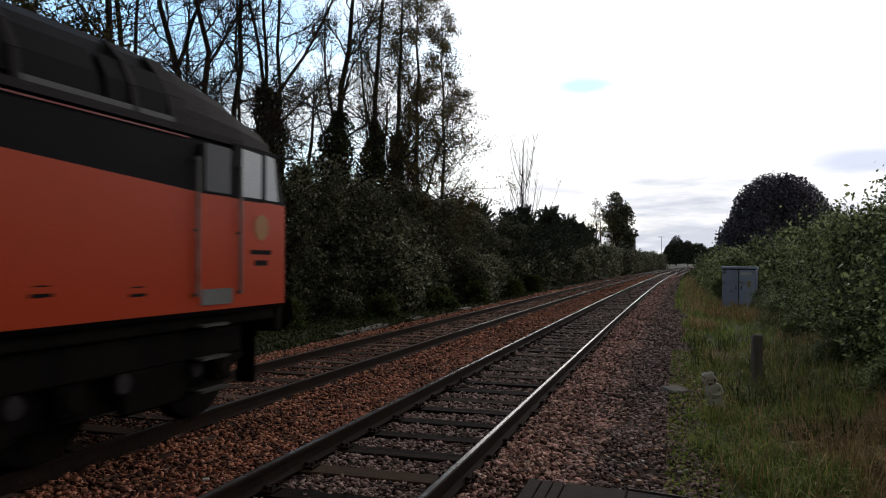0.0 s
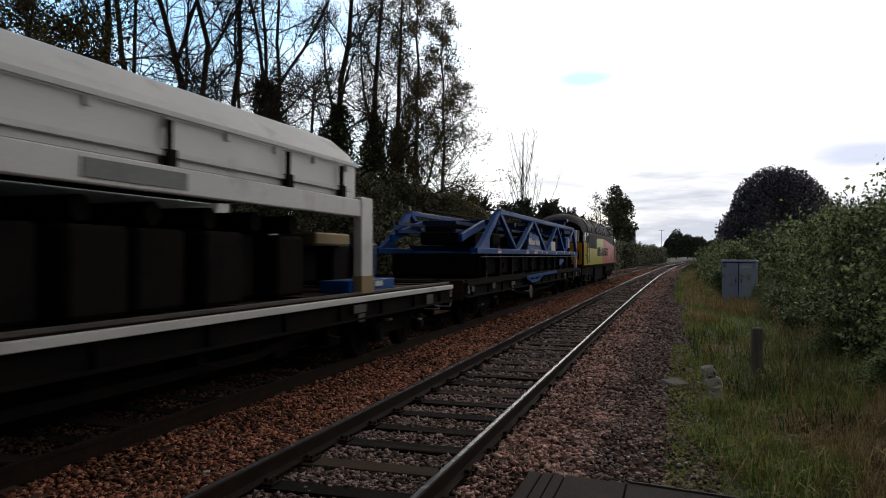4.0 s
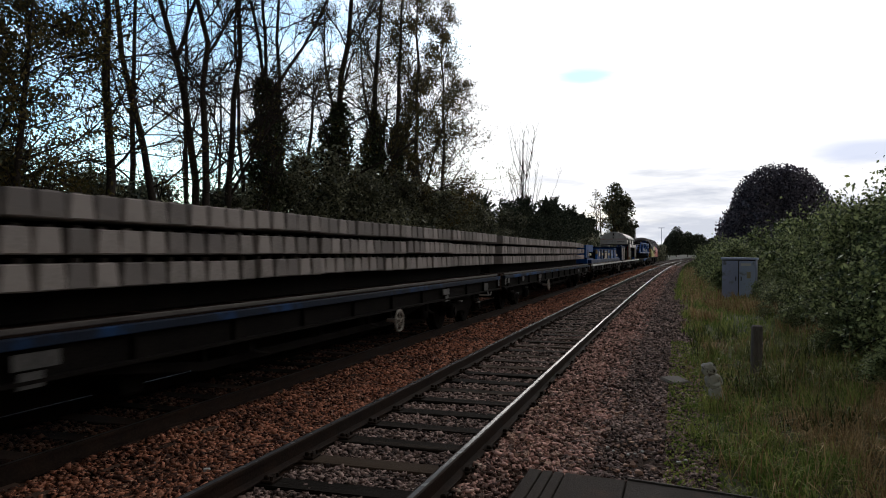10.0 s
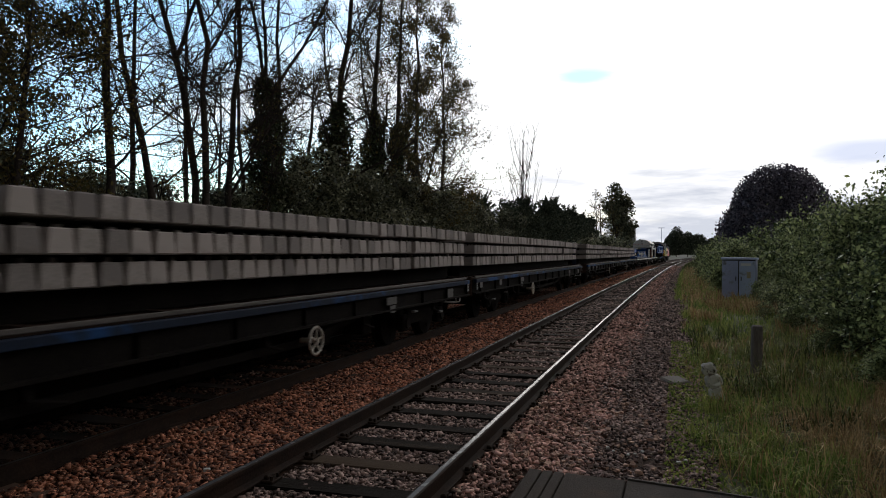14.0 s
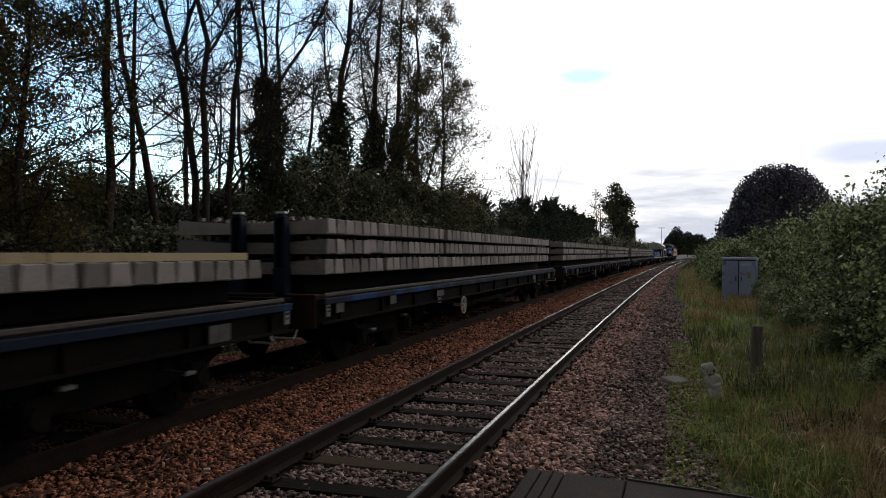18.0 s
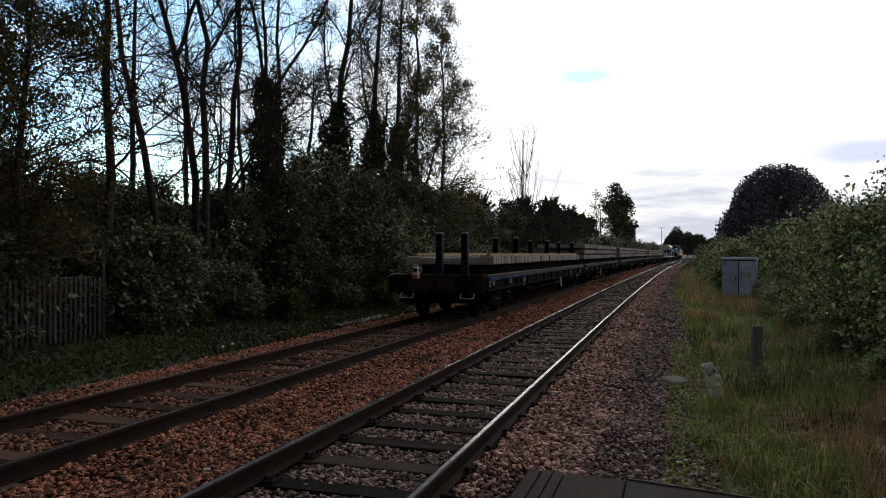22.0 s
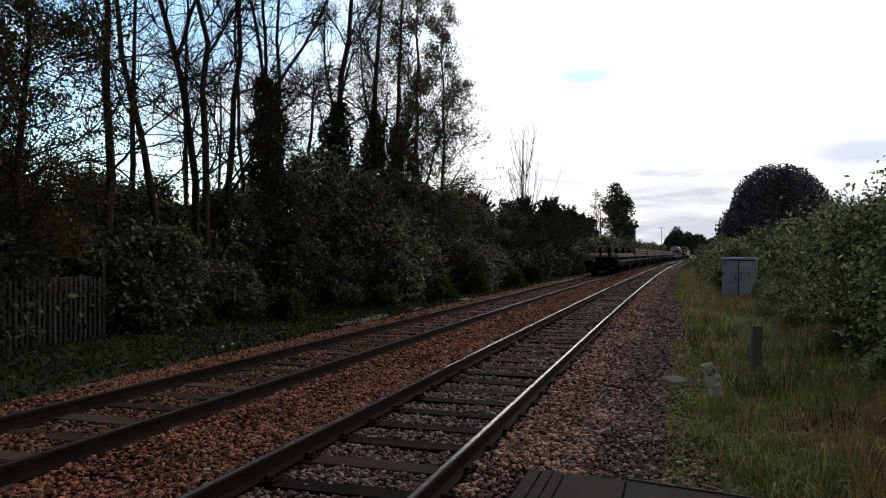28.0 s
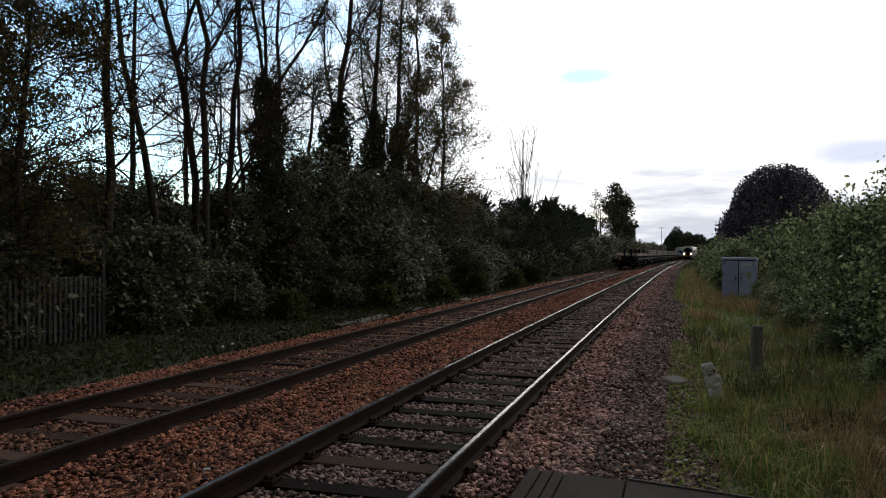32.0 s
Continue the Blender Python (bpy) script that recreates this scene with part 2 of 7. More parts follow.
M = {
    "soil": surf("soil", (0.03, 0.027, 0.016), (0.06, 0.05, 0.03), 0.4, 0.95, bump=0.6, fine=9, stain=(0.045, 0.06, 0.02), stain_scale=0.5, stain_at=(0.42, 0.6)),
    # rusty bed, darkened to paint the shade in the gaps between stones
    "ballast_bed": surf("ballast_bed", (0.03, 0.018, 0.013), (0.1, 0.056, 0.04), 1.2, 0.95, bump=1.0, fine=26, stain=(0.06, 0.045, 0.038), stain_scale=0.7, spec=0.1),
    "stone_rust": surf("stone_rust", (0.05, 0.018, 0.011), (0.55, 0.228, 0.136), 0.8, 0.9, bump=0.15, fine=60, rand="island", stain=(0.6, 0.36, 0.24), stain_scale=17, stain_at=(0.61, 0.64), spec=0.25),
    "stone_brown": surf("stone_brown", (0.035, 0.015, 0.010), (0.36, 0.175, 0.115), 0.8, 0.9, bump=0.15, fine=60, rand="island", stain=(0.5, 0.34, 0.25), stain_scale=17, stain_at=(0.62, 0.65), spec=0.25),
    "stone_pink": surf("stone_pink", (0.07, 0.035, 0.024), (0.70, 0.405, 0.33), 0.8, 0.9, bump=0.15, fine=60, rand="island", stain=(0.78, 0.58, 0.45), stain_scale=17, stain_at=(0.61, 0.64), spec=0.25),
    "stone_grey": surf("stone_grey", (0.045, 0.03, 0.026), (0.44, 0.308, 0.268), 0.8, 0.9, bump=0.15, fine=60, rand="island", stain=(0.58, 0.45, 0.36), stain_scale=17, stain_at=(0.61, 0.64), spec=0.25),
    "loose_stone": surf("loose_stone", (0.10, 0.05, 0.036), (0.66, 0.42, 0.31), 2.0, 0.9, bump=0.4, fine=5, rand="object"),
    "rail_top": surf("rail_top", (0.08, 0.083, 0.09), (0.13, 0.134, 0.142), 5, 0.26, metal=0.1, bump=0.03, rough_var=0.06, spec=0.15),
    "rail_top_dull": surf("rail_top_dull", (0.04, 0.03, 0.025), (0.075, 0.06, 0.05), 5, 0.4, metal=0.05, bump=0.05, rough_var=0.08, spec=0.1),
    "rail_side": surf("rail_side", (0.016, 0.01, 0.008), (0.04, 0.023, 0.016), 3, 0.8, metal=0.0, bump=0.3, spec=0.1),
    "old_wood": surf("old_wood", (0.013, 0.01, 0.008), (0.08, 0.056, 0.04), 2, 0.9, bump=0.6, fine=30, rand="object", stretch=(0.35, 4, 4), spec=0.06),
    "sleeper_concrete": surf("sleeper_concrete", (0.055, 0.034, 0.025), (0.14, 0.088, 0.066), 2, 0.9, bump=0.3, rand="object", spec=0.06),
    "chair_iron": surf("chair_iron", (0.014, 0.009, 0.007), (0.035, 0.021, 0.014), 6, 0.85, spec=0.1),
    "deck_rubber": surf("deck_rubber", (0.034, 0.027, 0.023), (0.07, 0.056, 0.048), 1.5, 0.85, bump=0.4, fine=70, stain=(0.085, 0.055, 0.042), stain_scale=2.2, spec=0.1),
    "orange": surf("orange_paint", (0.52, 0.052, 0.012), (0.58, 0.068, 0.018), 0.7, 0.38, bump=0.03, spec=0.18, stain=(0.42, 0.05, 0.015), stain_at=(0.58, 0.85)),
    "yellow": surf("yellow_paint", (0.44, 0.38, 0.01), (0.5, 0.44, 0.016), 0.7, 0.4, bump=0.03, spec=0.18, stain=(0.36, 0.27, 0.03), stain_at=(0.58, 0.85)),
    "cab_yellow": surf("cab_yellow_paint", (0.58, 0.25, 0.014), (0.66, 0.29, 0.02), 0.9, 0.42, bump=0.03, spec=0.18, stain=(0.30, 0.10, 0.02), stain_at=(0.55, 0.8)),
    "black": surf("black_paint", (0.007, 0.006, 0.008), (0.014, 0.012, 0.014), 1.0, 0.6, bump=0.05, spec=0.05),
    "roof_grey": surf("roof_grey", (0.024, 0.021, 0.022), (0.055, 0.048, 0.05), 1.2, 0.75, bump=0.1, spec=0.07),
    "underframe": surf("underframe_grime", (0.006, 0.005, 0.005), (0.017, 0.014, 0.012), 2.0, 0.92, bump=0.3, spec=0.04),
    "steel": surf("bright_steel", (0.32, 0.31, 0.30), (0.5, 0.49, 0.47), 3, 0.4, metal=0.8),
    "glass": surf("cab_glass", (0.012, 0.014, 0.018), (0.02, 0.022, 0.028), 1, 0.06, bump=0, rough_var=0.03, spec=0.22),
    # cab panes: the bright sky's reflection is put into a pale base colour
    "sky_pale_glass": surf("sky_pale_windscreen", (0.3, 0.32, 0.34), (0.42, 0.44, 0.46), 2, 0.12, bump=0, rough_var=0.05, spec=0.8),
    "blue": surf("blue_paint", (0.003, 0.054, 0.22), (0.006, 0.072, 0.28), 0.8, 0.5, bump=0.06, spec=0.1, stain=(0.008, 0.035, 0.10), stain_at=(0.55, 0.8)),
    "dark_blue": surf("dark_blue_paint", (0.004, 0.02, 0.075), (0.007, 0.028, 0.1), 0.8, 0.5, bump=0.06, spec=0.12, stain=(0.02, 0.025, 0.04), stain_at=(0.5, 0.7)),
    "white": surf("white_paint", (0.60, 0.58, 0.55), (0.74, 0.72, 0.69), 0.9, 0.5, bump=0.05, stain=(0.34, 0.30, 0.26), stain_at=(0.56, 0.8)),
    "cream": surf("cream_paint", (0.48, 0.42, 0.27), (0.58, 0.52, 0.36), 1.5, 0.5, bump=0.05),
    "red": surf("red_paint", (0.5, 0.03, 0.02), (0.6, 0.05, 0.03), 2, 0.45, bump=0.03),
    "dull_red": surf("dull_red_line", (0.22, 0.02, 0.015), (0.32, 0.035, 0.025), 2, 0.5, bump=0.03),
    "label": surf("label_white", (0.55, 0.55, 0.53), (0.66, 0.66, 0.64), 5, 0.6, bump=0),
    "concrete": surf("new_concrete", (0.18, 0.156, 0.143), (0.345, 0.298, 0.273), 1.5, 0.9, bump=0.2, rand="object", stain=(0.22, 0.19, 0.16), stain_scale=3, stain_at=(0.5, 0.75)),
    "batten": surf("batten_wood", (0.30, 0.22, 0.11), (0.44, 0.34, 0.19), 3, 0.85, bump=0.3, rand="object"),
    # lighter grey-brown that paints the highlight along the deck's edge
    "deck_lip": surf("highlit_deck_lip", (0.05, 0.042, 0.038), (0.11, 0.095, 0.085), 2, 0.6, bump=0.2, spec=0.2),
    "dirty_panel": surf("weathered_cream_panel", (0.36, 0.32, 0.27), (0.52, 0.48, 0.42), 1.2, 0.6, bump=0.1, stain=(0.24, 0.19, 0.15), stain_scale=2.0, stain_at=(0.48, 0.7), stretch=(1, 0.5, 2.5)),
    "dull_emblem": surf("dull_emblem", (0.34, 0.13, 0.015), (0.42, 0.17, 0.02), 2, 0.5, bump=0.02),
    "dim_plate": surf("grimy_plate", (0.04, 0.037, 0.034), (0.09, 0.083, 0.077), 3, 0.7, bump=0.05, stain=(0.03, 0.025, 0.02), stain_scale=4),
    "rust_deck": surf("rusty_deck", (0.028, 0.018, 0.014), (0.07, 0.042, 0.032), 2, 0.85, bump=0.3, spec=0.08),
    "cabinet": surf("cabinet_grey", (0.42, 0.48, 0.70), (0.54, 0.60, 0.84), 1.2, 0.55, bump=0.05, stain=(0.16, 0.15, 0.14), stain_scale=2.5),
    "cabinet_pale": surf("cabinet_pale", (0.52, 0.62, 0.82), (0.62, 0.72, 0.92), 1.2, 0.55, bump=0.05, stain=(0.2, 0.2, 0.2), stain_scale=3),
    "bright_label": surf("bright_label", (0.82, 0.82, 0.8), (0.9, 0.9, 0.88), 5, 0.6, bump=0),
    "grey": surf("grey_paint", (0.13, 0.13, 0.13), (0.22, 0.22, 0.21), 1.5, 0.6, bump=0.05, stain=(0.07, 0.06, 0.05), stain_scale=2.5),
    "worn_blue": surf("worn_blue_edge", (0.010, 0.014, 0.024), (0.016, 0.026, 0.05), 1.0, 0.7, bump=0.1, spec=0.08, stain=(0.013, 0.06, 0.175), stain_at=(0.55, 0.63), stain_scale=0.45),
    "stake_blue": surf("grimy_blue_stake", (0.008, 0.011, 0.02), (0.014, 0.022, 0.045), 1.5, 0.7, bump=0.1, spec=0.1),
    "grille": surf("grille_grey", (0.06, 0.056, 0.06), (0.12, 0.112, 0.118), 2, 0.5, bump=0.05, spec=0.3),
    "bright_blue": surf("bright_blue_paint", (0.008, 0.088, 0.32), (0.014, 0.115, 0.40), 0.8, 0.5, bump=0.05, spec=0.14),
    # darker copy of the verge leaf, with the wood's shade in its colour
    "verge_shaded": surf("shaded_verge_leaf", (0.025, 0.034, 0.012), (0.085, 0.095, 0.036), 0.5, 0.75, bump=0, rand="island", through_light=0.2, spec=0.12),
    "thatch": surf("grass_thatch", (0.06, 0.07, 0.024), (0.13, 0.12, 0.05), 2.5, 0.95, bump=0.8, fine=40),
    # fence grey lowered, so that the trees' shade is part of its colour
    "fence_steel": surf("shaded_fence_concrete", (0.028, 0.026, 0.024), (0.06, 0.056, 0.052), 2, 0.85, bump=0.2, rand="object"),
    "old_stone": surf("old_stone", (0.66, 0.64, 0.57), (0.84, 0.82, 0.74), 6, 0.9, bump=0.5, stain=(0.07, 0.065, 0.04), stain_scale=11, stain_at=(0.585, 0.62)),
    "trough": surf("trough_concrete", (0.10, 0.085, 0.07), (0.2, 0.175, 0.15), 4, 0.9, bump=0.3, rand="object"),
    "old_timber": surf("old_timber", (0.17, 0.145, 0.125), (0.32, 0.28, 0.245), 4, 0.9, bump=0.5, stretch=(3, 3, 0.3), spec=0.1),
    "bark": surf("bark", (0.022, 0.017, 0.014), (0.06, 0.046, 0.037), 3, 0.95, bump=0.7, fine=25, stretch=(1, 1, 0.3), spec=0.15),
    "twig": surf("twig_bark", (0.024, 0.018, 0.015), (0.055, 0.042, 0.034), 3, 0.95, bump=0, spec=0.15),
    "ivy": surf("ivy_leaf", (0.02, 0.026, 0.012), (0.075, 0.09, 0.04), 1.5, 0.6, bump=0, rand="island", through_light=0.15, spec=0.15),
    "leaf": surf("autumn_leaf", (0.055, 0.052, 0.018), (0.16, 0.115, 0.04), 0.5, 0.7, bump=0, rand="island", through_light=0.5, spec=0.15),
    "bush_dark": surf("bush_leaf_dark", (0.03, 0.036, 0.02), (0.25, 0.245, 0.15), 0.6, 0.5, bump=0, rand="island", through_light=0.25, spec=0.3),
    "bush_green": surf("bush_leaf_green", (0.05, 0.072, 0.03), (0.48, 0.545, 0.24), 0.6, 0.45, bump=0, rand="island", through_light=0.42, spec=0.35),
    "bush_mid": surf("bush_leaf_mid", (0.036, 0.043, 0.024), (0.33, 0.33, 0.20), 0.6, 0.5, bump=0, rand="island", through_light=0.25, spec=0.35),
    "conifer": surf("conifer_needle", (0.032, 0.042, 0.03), (0.13, 0.145, 0.095), 0.6, 0.8, bump=0, rand="island", spec=0.15),
    "far_leaf": surf("far_leaf", (0.085, 0.076, 0.095), (0.27, 0.24, 0.28), 0.4, 0.9, bump=0, rand="island", through_light=0.1, spec=0.15),
    "grass": surf("grass_blade", (0.12, 0.20, 0.035), (0.44, 0.48, 0.14), 1.5, 0.7, bump=0, rand="island", through_light=0.45, spec=0.15),
    "dry_grass": surf("dry_grass_blade", (0.28, 0.18, 0.08), (0.64, 0.46, 0.24), 0.7, 0.8, bump=0, rand="island", through_light=0.3, spec=0.15),
    "verge": surf("verge_leaf", (0.05, 0.07, 0.02), (0.14, 0.16, 0.05), 0.5, 0.75, bump=0, rand="island", through_light=0.25, spec=0.15),
    "bramble": surf("bramble_leaf", (0.10, 0.12, 0.03), (0.34, 0.36, 0.09), 0.6, 0.5, bump=0, rand="island", through_light=0.4, spec=0.2),
    # brick turned pale grey: distance haze is put into the colour
    "brick": surf("haze_grey_brick", (0.26, 0.26, 0.27), (0.34, 0.34, 0.35), 2, 0.9),
    "panel_grey": surf("panel_grey", (0.07, 0.07, 0.07), (0.12, 0.12, 0.12), 3, 0.7, bump=0.05),
    "lamp": glow("headlight_glass", (1.0, 0.97, 0.9), 12.0),
    "bird": surf("bird_feather", (0.02, 0.02, 0.02), (0.05, 0.05, 0.05), 5, 0.8, bump=0),
}


# ---- mesh helpers ----
def box(bm, cx, cy, cz, sx, sy, sz, bevel=0.0, m=None):
    """A box by its centre and its sizes, with bevelled edges if asked."""
    vs = [bm.verts.new((cx + i * sx / 2, cy + j * sy / 2, cz + k * sz / 2)) for k in (-1, 1) for j in (-1, 1) for i in (-1, 1)]
    if m is not None:
        for v in vs:
            v.co = m @ v.co
    fs = [bm.faces.new([vs[i] for i in q]) for q in ((0, 2, 3, 1), (4, 5, 7, 6), (0, 1, 5, 4), (2, 6, 7, 3), (0, 4, 6, 2), (1, 3, 7, 5))]
    if bevel:
        es = list({e for f in fs for e in f.edges})
        bmesh.ops.bevel(bm, geom=es, offset=bevel, segments=1, affect="EDGES")


def beam(bm, p, q, w, h, bevel=0.0):
    """A bar of section w by h from p to q."""
    p, q = Vector(p), Vector(q)
    v = q - p
    rot = v.to_track_quat("Y", "Z").to_matrix().to_4x4()
    box(bm, 0, 0, 0, w, v.length, h, bevel, Matrix.Translation((p + q) / 2) @ rot)


def tube(bm, p, q, r, r2=None, seg=10):
    """A round bar from p to q, closed at both ends."""
    p, q = Vector(p), Vector(q)
    r2 = r if r2 is None else r2
    rot = (q - p).to_track_quat("Z", "Y").to_matrix()
    a, b = [], []
    for i in range(seg):
        w = Vector((math.cos(2 * math.pi * i / seg), math.sin(2 * math.pi * i / seg), 0))
        a.append(bm.verts.new(p + rot @ (w * r)))
        b.append(bm.verts.new(q + rot @ (w * r2)))
    for i in range(seg):
        j = (i + 1) % seg
        bm.faces.new((a[i], a[j], b[j], b[i]))
    bm.faces.new(a[::-1]); bm.faces.new(b)


def ring(bm, centre, axis, radius, thick, seg=20, rim=8):
    """A torus about an axis."""
    rot = Vector(axis).to_track_quat("Z", "Y").to_matrix()
    loops = []
    for i in range(seg):
        a = 2 * math.pi * i / seg
        loop = []
        for j in range(rim):
            b = 2 * math.pi * j / rim
            loop.append(bm.verts.new(Vector(centre) + rot @ Vector(((radius + thick * math.cos(b)) * math.cos(a), (radius + thick * math.cos(b)) * math.sin(a), thick * math.sin(b)))))
        loops.append(loop)
    for i in range(seg):
        for j in range(rim):
            bm.faces.new((loops[i][j], loops[(i + 1) % seg][j], loops[(i + 1) % seg][(j + 1) % rim], loops[i][(j + 1) % rim]))


def sweep(bm, sections, close=True):
    """A skin over a row of point loops of equal length, with ends."""
    rows = [[bm.verts.new(p) for p in s] for s in sections]
    n = len(rows[0])
    for a, b in zip(rows, rows[1:]):
        for i in range(n if close else n - 1):
            j = (i + 1) % n
            bm.faces.new((a[i], a[j], b[j], b[i]))
    if close:
        bm.faces.new(rows[0][::-1]); bm.faces.new(rows[-1])


def link(name, bm, material, parent=None, label="", smooth=False):
    bmesh.ops.recalc_face_normals(bm, faces=bm.faces)
    me = bpy.data.meshes.new(name)
    bm.to_mesh(me)
    bm.free()
    return place(name, me, material, parent, label, smooth)


def place(name, me, material, parent=None, label="", smooth=False):
    if material is not None and not me.materials:
        me.materials.append(material)
    if smooth:
        me.shade_smooth()
    ob = new(name, me)
    if parent is not None:
        ob.parent = parent
    if label:
        ob["label"] = label
    return ob


part = link


def bars(name, material, parent, *rows, label="", bevel=0.0):
    """One part out of boxes (cx, cy, cz, sx, sy, sz)."""
    bm = bmesh.new()
    for r in rows:
        box(bm, *r, bevel)
    return part(name, bm, material, parent, label)


def thing(name, label, category, m=None, group="", kind=""):
    ob = new(name)
    ob.empty_display_size = 0.2
    if m is not None:
        ob.matrix_basis = m
    return tagged(ob, label, category, group, kind)


def np_mesh(name, verts, faces):
    """A mesh from an array of points and an array of faces that all have the same number of corners."""
    me = bpy.data.meshes.new(name)
    n, k = faces.shape
    me.vertices.add(len(verts)); me.vertices.foreach_set("co", verts.astype(np.float32).ravel())
    me.loops.add(n * k); me.loops.foreach_set("vertex_index", faces.astype(np.int32).ravel())
    me.polygons.add(n); me.polygons.foreach_set("loop_start", np.arange(0, n * k, k, dtype=np.int32))
    me.update(calc_edges=True)
    return me


rng = np.random.default_rng(7)
# ---- ground ----
PROFILE_U = (-1500, -400, -120, -60, -35, -24, -18, -14.5, -12.5, -11, -9.8, -9.1, -8.7, -8.3, -7.9, -7.3, -6.6, -5.9, -5.1, -4.2, -3.3, -2.5, -1.7, -1.0, -0.4,
             0.05, 0.3, 0.6, 1.0, 1.5, 2.1, 2.8, 3.6, 4.6, 6, 9, 14, 22, 40, 90, 300, 1500)


def ground_z(u):
    """Height of the ground across the line: ballast bed, a drop at either edge, the verges."""
    return float(np.interp(u, (-1500, -14, -11, -9.1, -8.4, -7.6, -0.25, 0.25, 0.5, 1.5, 3, 6, 1500),
                           (-0.5, -0.38, -0.34, -0.27, -0.12, -0.03, -0.03, -0.05, -0.07, 0.0, 0.12, 0.2, 0.2)))


bed = bmesh.new()
stations = sorted(set([-1200, -400, -150, -60, -30] + [float(v) for v in np.arange(-15, 40, 0.5)] + [float(v) for v in np.arange(40, 120, 4)] + [float(v) for v in np.arange(120, 420, 15)] + [480, 560, 700, 900, 1200, 1800, 2600]))
rows = []
for y in stations:
    row = []
    for u in PROFILE_U:
        rough = 0.0 if -8.0 < u < 0.2 else 0.035 * noise.noise((u * 0.9, y * 0.9, 0)) + 0.05 * noise.noise((u * 0.2, y * 0.2, 3))
        s = shift(y) if abs(u) < 300 else 0.0
        row.append(bed.verts.new((u + s, y, ground_z(u) + rough + 0.012 * noise.noise((u * 3, y * 3, 1)))))
    rows.append(row)
for a, b in zip(rows, rows[1:]):
    for i in range(len(PROFILE_U) - 1):
        f = bed.faces.new((a[i], a[i + 1], b[i + 1], b[i]))
        mid = (PROFILE_U[i] + PROFILE_U[i + 1]) / 2
        f.material_index = 1 if -8.75 < mid < 0.3 else (2 if 0.3 < mid < 5 else 0)
ground = link("ground", bed, M["soil"], None, smooth=True)
ground.data.materials.append(M["ballast_bed"])
ground.data.materials.append(M["thatch"])
tagged(ground, "bare soil verges and a bed of rusty railway ballast", "ground", kind="structure")


# ---- the two tracks ----
RAIL = ((-0.07, 0.0), (-0.07, 0.012), (-0.012, 0.03), (-0.009, 0.115), (-0.036, 0.125), (-0.036, 0.153), (-0.030, 0.1595), (-0.019, 0.16),
        (0.019, 0.16), (0.030, 0.1595), (0.036, 0.153), (0.036, 0.125), (0.009, 0.115), (0.012, 0.03), (0.07, 0.012), (0.07, 0.0))


def rail(u, parent):
    bm = bmesh.new()
    ys = [-60, -30] + [float(v) for v in np.arange(-10, 100, 5)] + [float(v) for v in np.arange(100, 500, 12)] + [600, 800, 1000, 1300]
    sweep(bm, [[on_line(u + x, y, RT - 0.16 + z).translation for x, z in RAIL] for y in ys])
    bm.faces.ensure_lookup_table()
    bm.normal_update()
    for f in bm.faces:
        c = f.calc_center_median()
        if c.z > RT - 0.0002 and abs(f.normal.z) > 0.9:
            f.material_index = 1
    ob = part("rail", bm, M["rail_side"], parent)
    ob.data.materials.append(M["rail_top"] if u > -4 else M["rail_top_dull"])
    return ob


def sleeper_mesh(length, width, seed, material):
    random.seed(seed)
    bm = bmesh.new()
    box(bm, 0, 0, -0.075, length, width, 0.15, 0.012)
    for v in bm.verts:
        v.co += Vector((random.uniform(-0.012, 0.012), random.uniform(-0.008, 0.008), random.uniform(-0.006, 0.004)))
    bmesh.ops.recalc_face_normals(bm, faces=bm.faces)
    me = bpy.data.meshes.new("sleeper")
    bm.to_mesh(me); bm.free()
    me.materials.append(material)
    return me


def chair_mesh():
    bm = bmesh.new()
    box(bm, 0, 0, 0.012, 0.34, 0.17, 0.024, 0.006)
    for s in (-1, 1):
        box(bm, s * 0.09, 0, 0.035, 0.045, 0.10, 0.04, 0.01)
        tube(bm, (s * 0.145, -0.05, 0.02), (s * 0.145, -0.05, 0.055), 0.014, seg=6)
        tube(bm, (s * 0.145, 0.05, 0.02), (s * 0.145, 0.05, 0.055), 0.014, seg=6)
    bmesh.ops.recalc_face_normals(bm, faces=bm.faces)
    me = bpy.data.meshes.new("rail_chair")
    bm.to_mesh(me); bm.free()
    me.materials.append(M["chair_iron"])
    return me


CHAIR = chair_mesh()
SLEEPER_Y0 = {}


def track(u, label, material, pitch, first, length, width):
    t = thing("railway_track", label, "railway track", kind="structure")
    for s in (-0.7525, 0.7525):
        rail(u + s, t)
    kinds = [sleeper_mesh(length, width, k, material) for k in range(5)]
    y, i = first, 0
    SLEEPER_Y0[u] = (first, pitch, width)
    while y < 75:
        s = place("sleeper", kinds[i % 5], None, t)
        s.matrix_basis = on_line(u, y, 0.004 if u == NEAR_U else 0.024) @ pose(random.uniform(-0.02, 0.02), 0, random.uniform(-0.006, 0.006), 0, 0, random.uniform(-0.6, 0.6))
        if u == NEAR_U and -1 < y < 32:
            for side in (-0.7525, 0.7525):
                c = place("rail_chair", CHAIR, None, s)
                c.matrix_basis = pose(side, 0, 0)
        y += pitch
        i += 1
    bm = bmesh.new()
    while y < 330:
        box(bm, 0, 0, 0, length, width, 0.15, 0, on_line(u, y, -0.071))
        y += pitch
    tagged(part("far_sleepers", bm, material, t), kind="stuff")
    return t


track(NEAR_U, "running line with bright worn rails on dark timber sleepers", M["old_wood"], 0.70, -3.95, 2.55, 0.25)
track(FAR_U, "second line with rusty rails on weathered sleepers in red ballast", M["sleeper_concrete"], 0.70, -4.1, 2.5, 0.26)

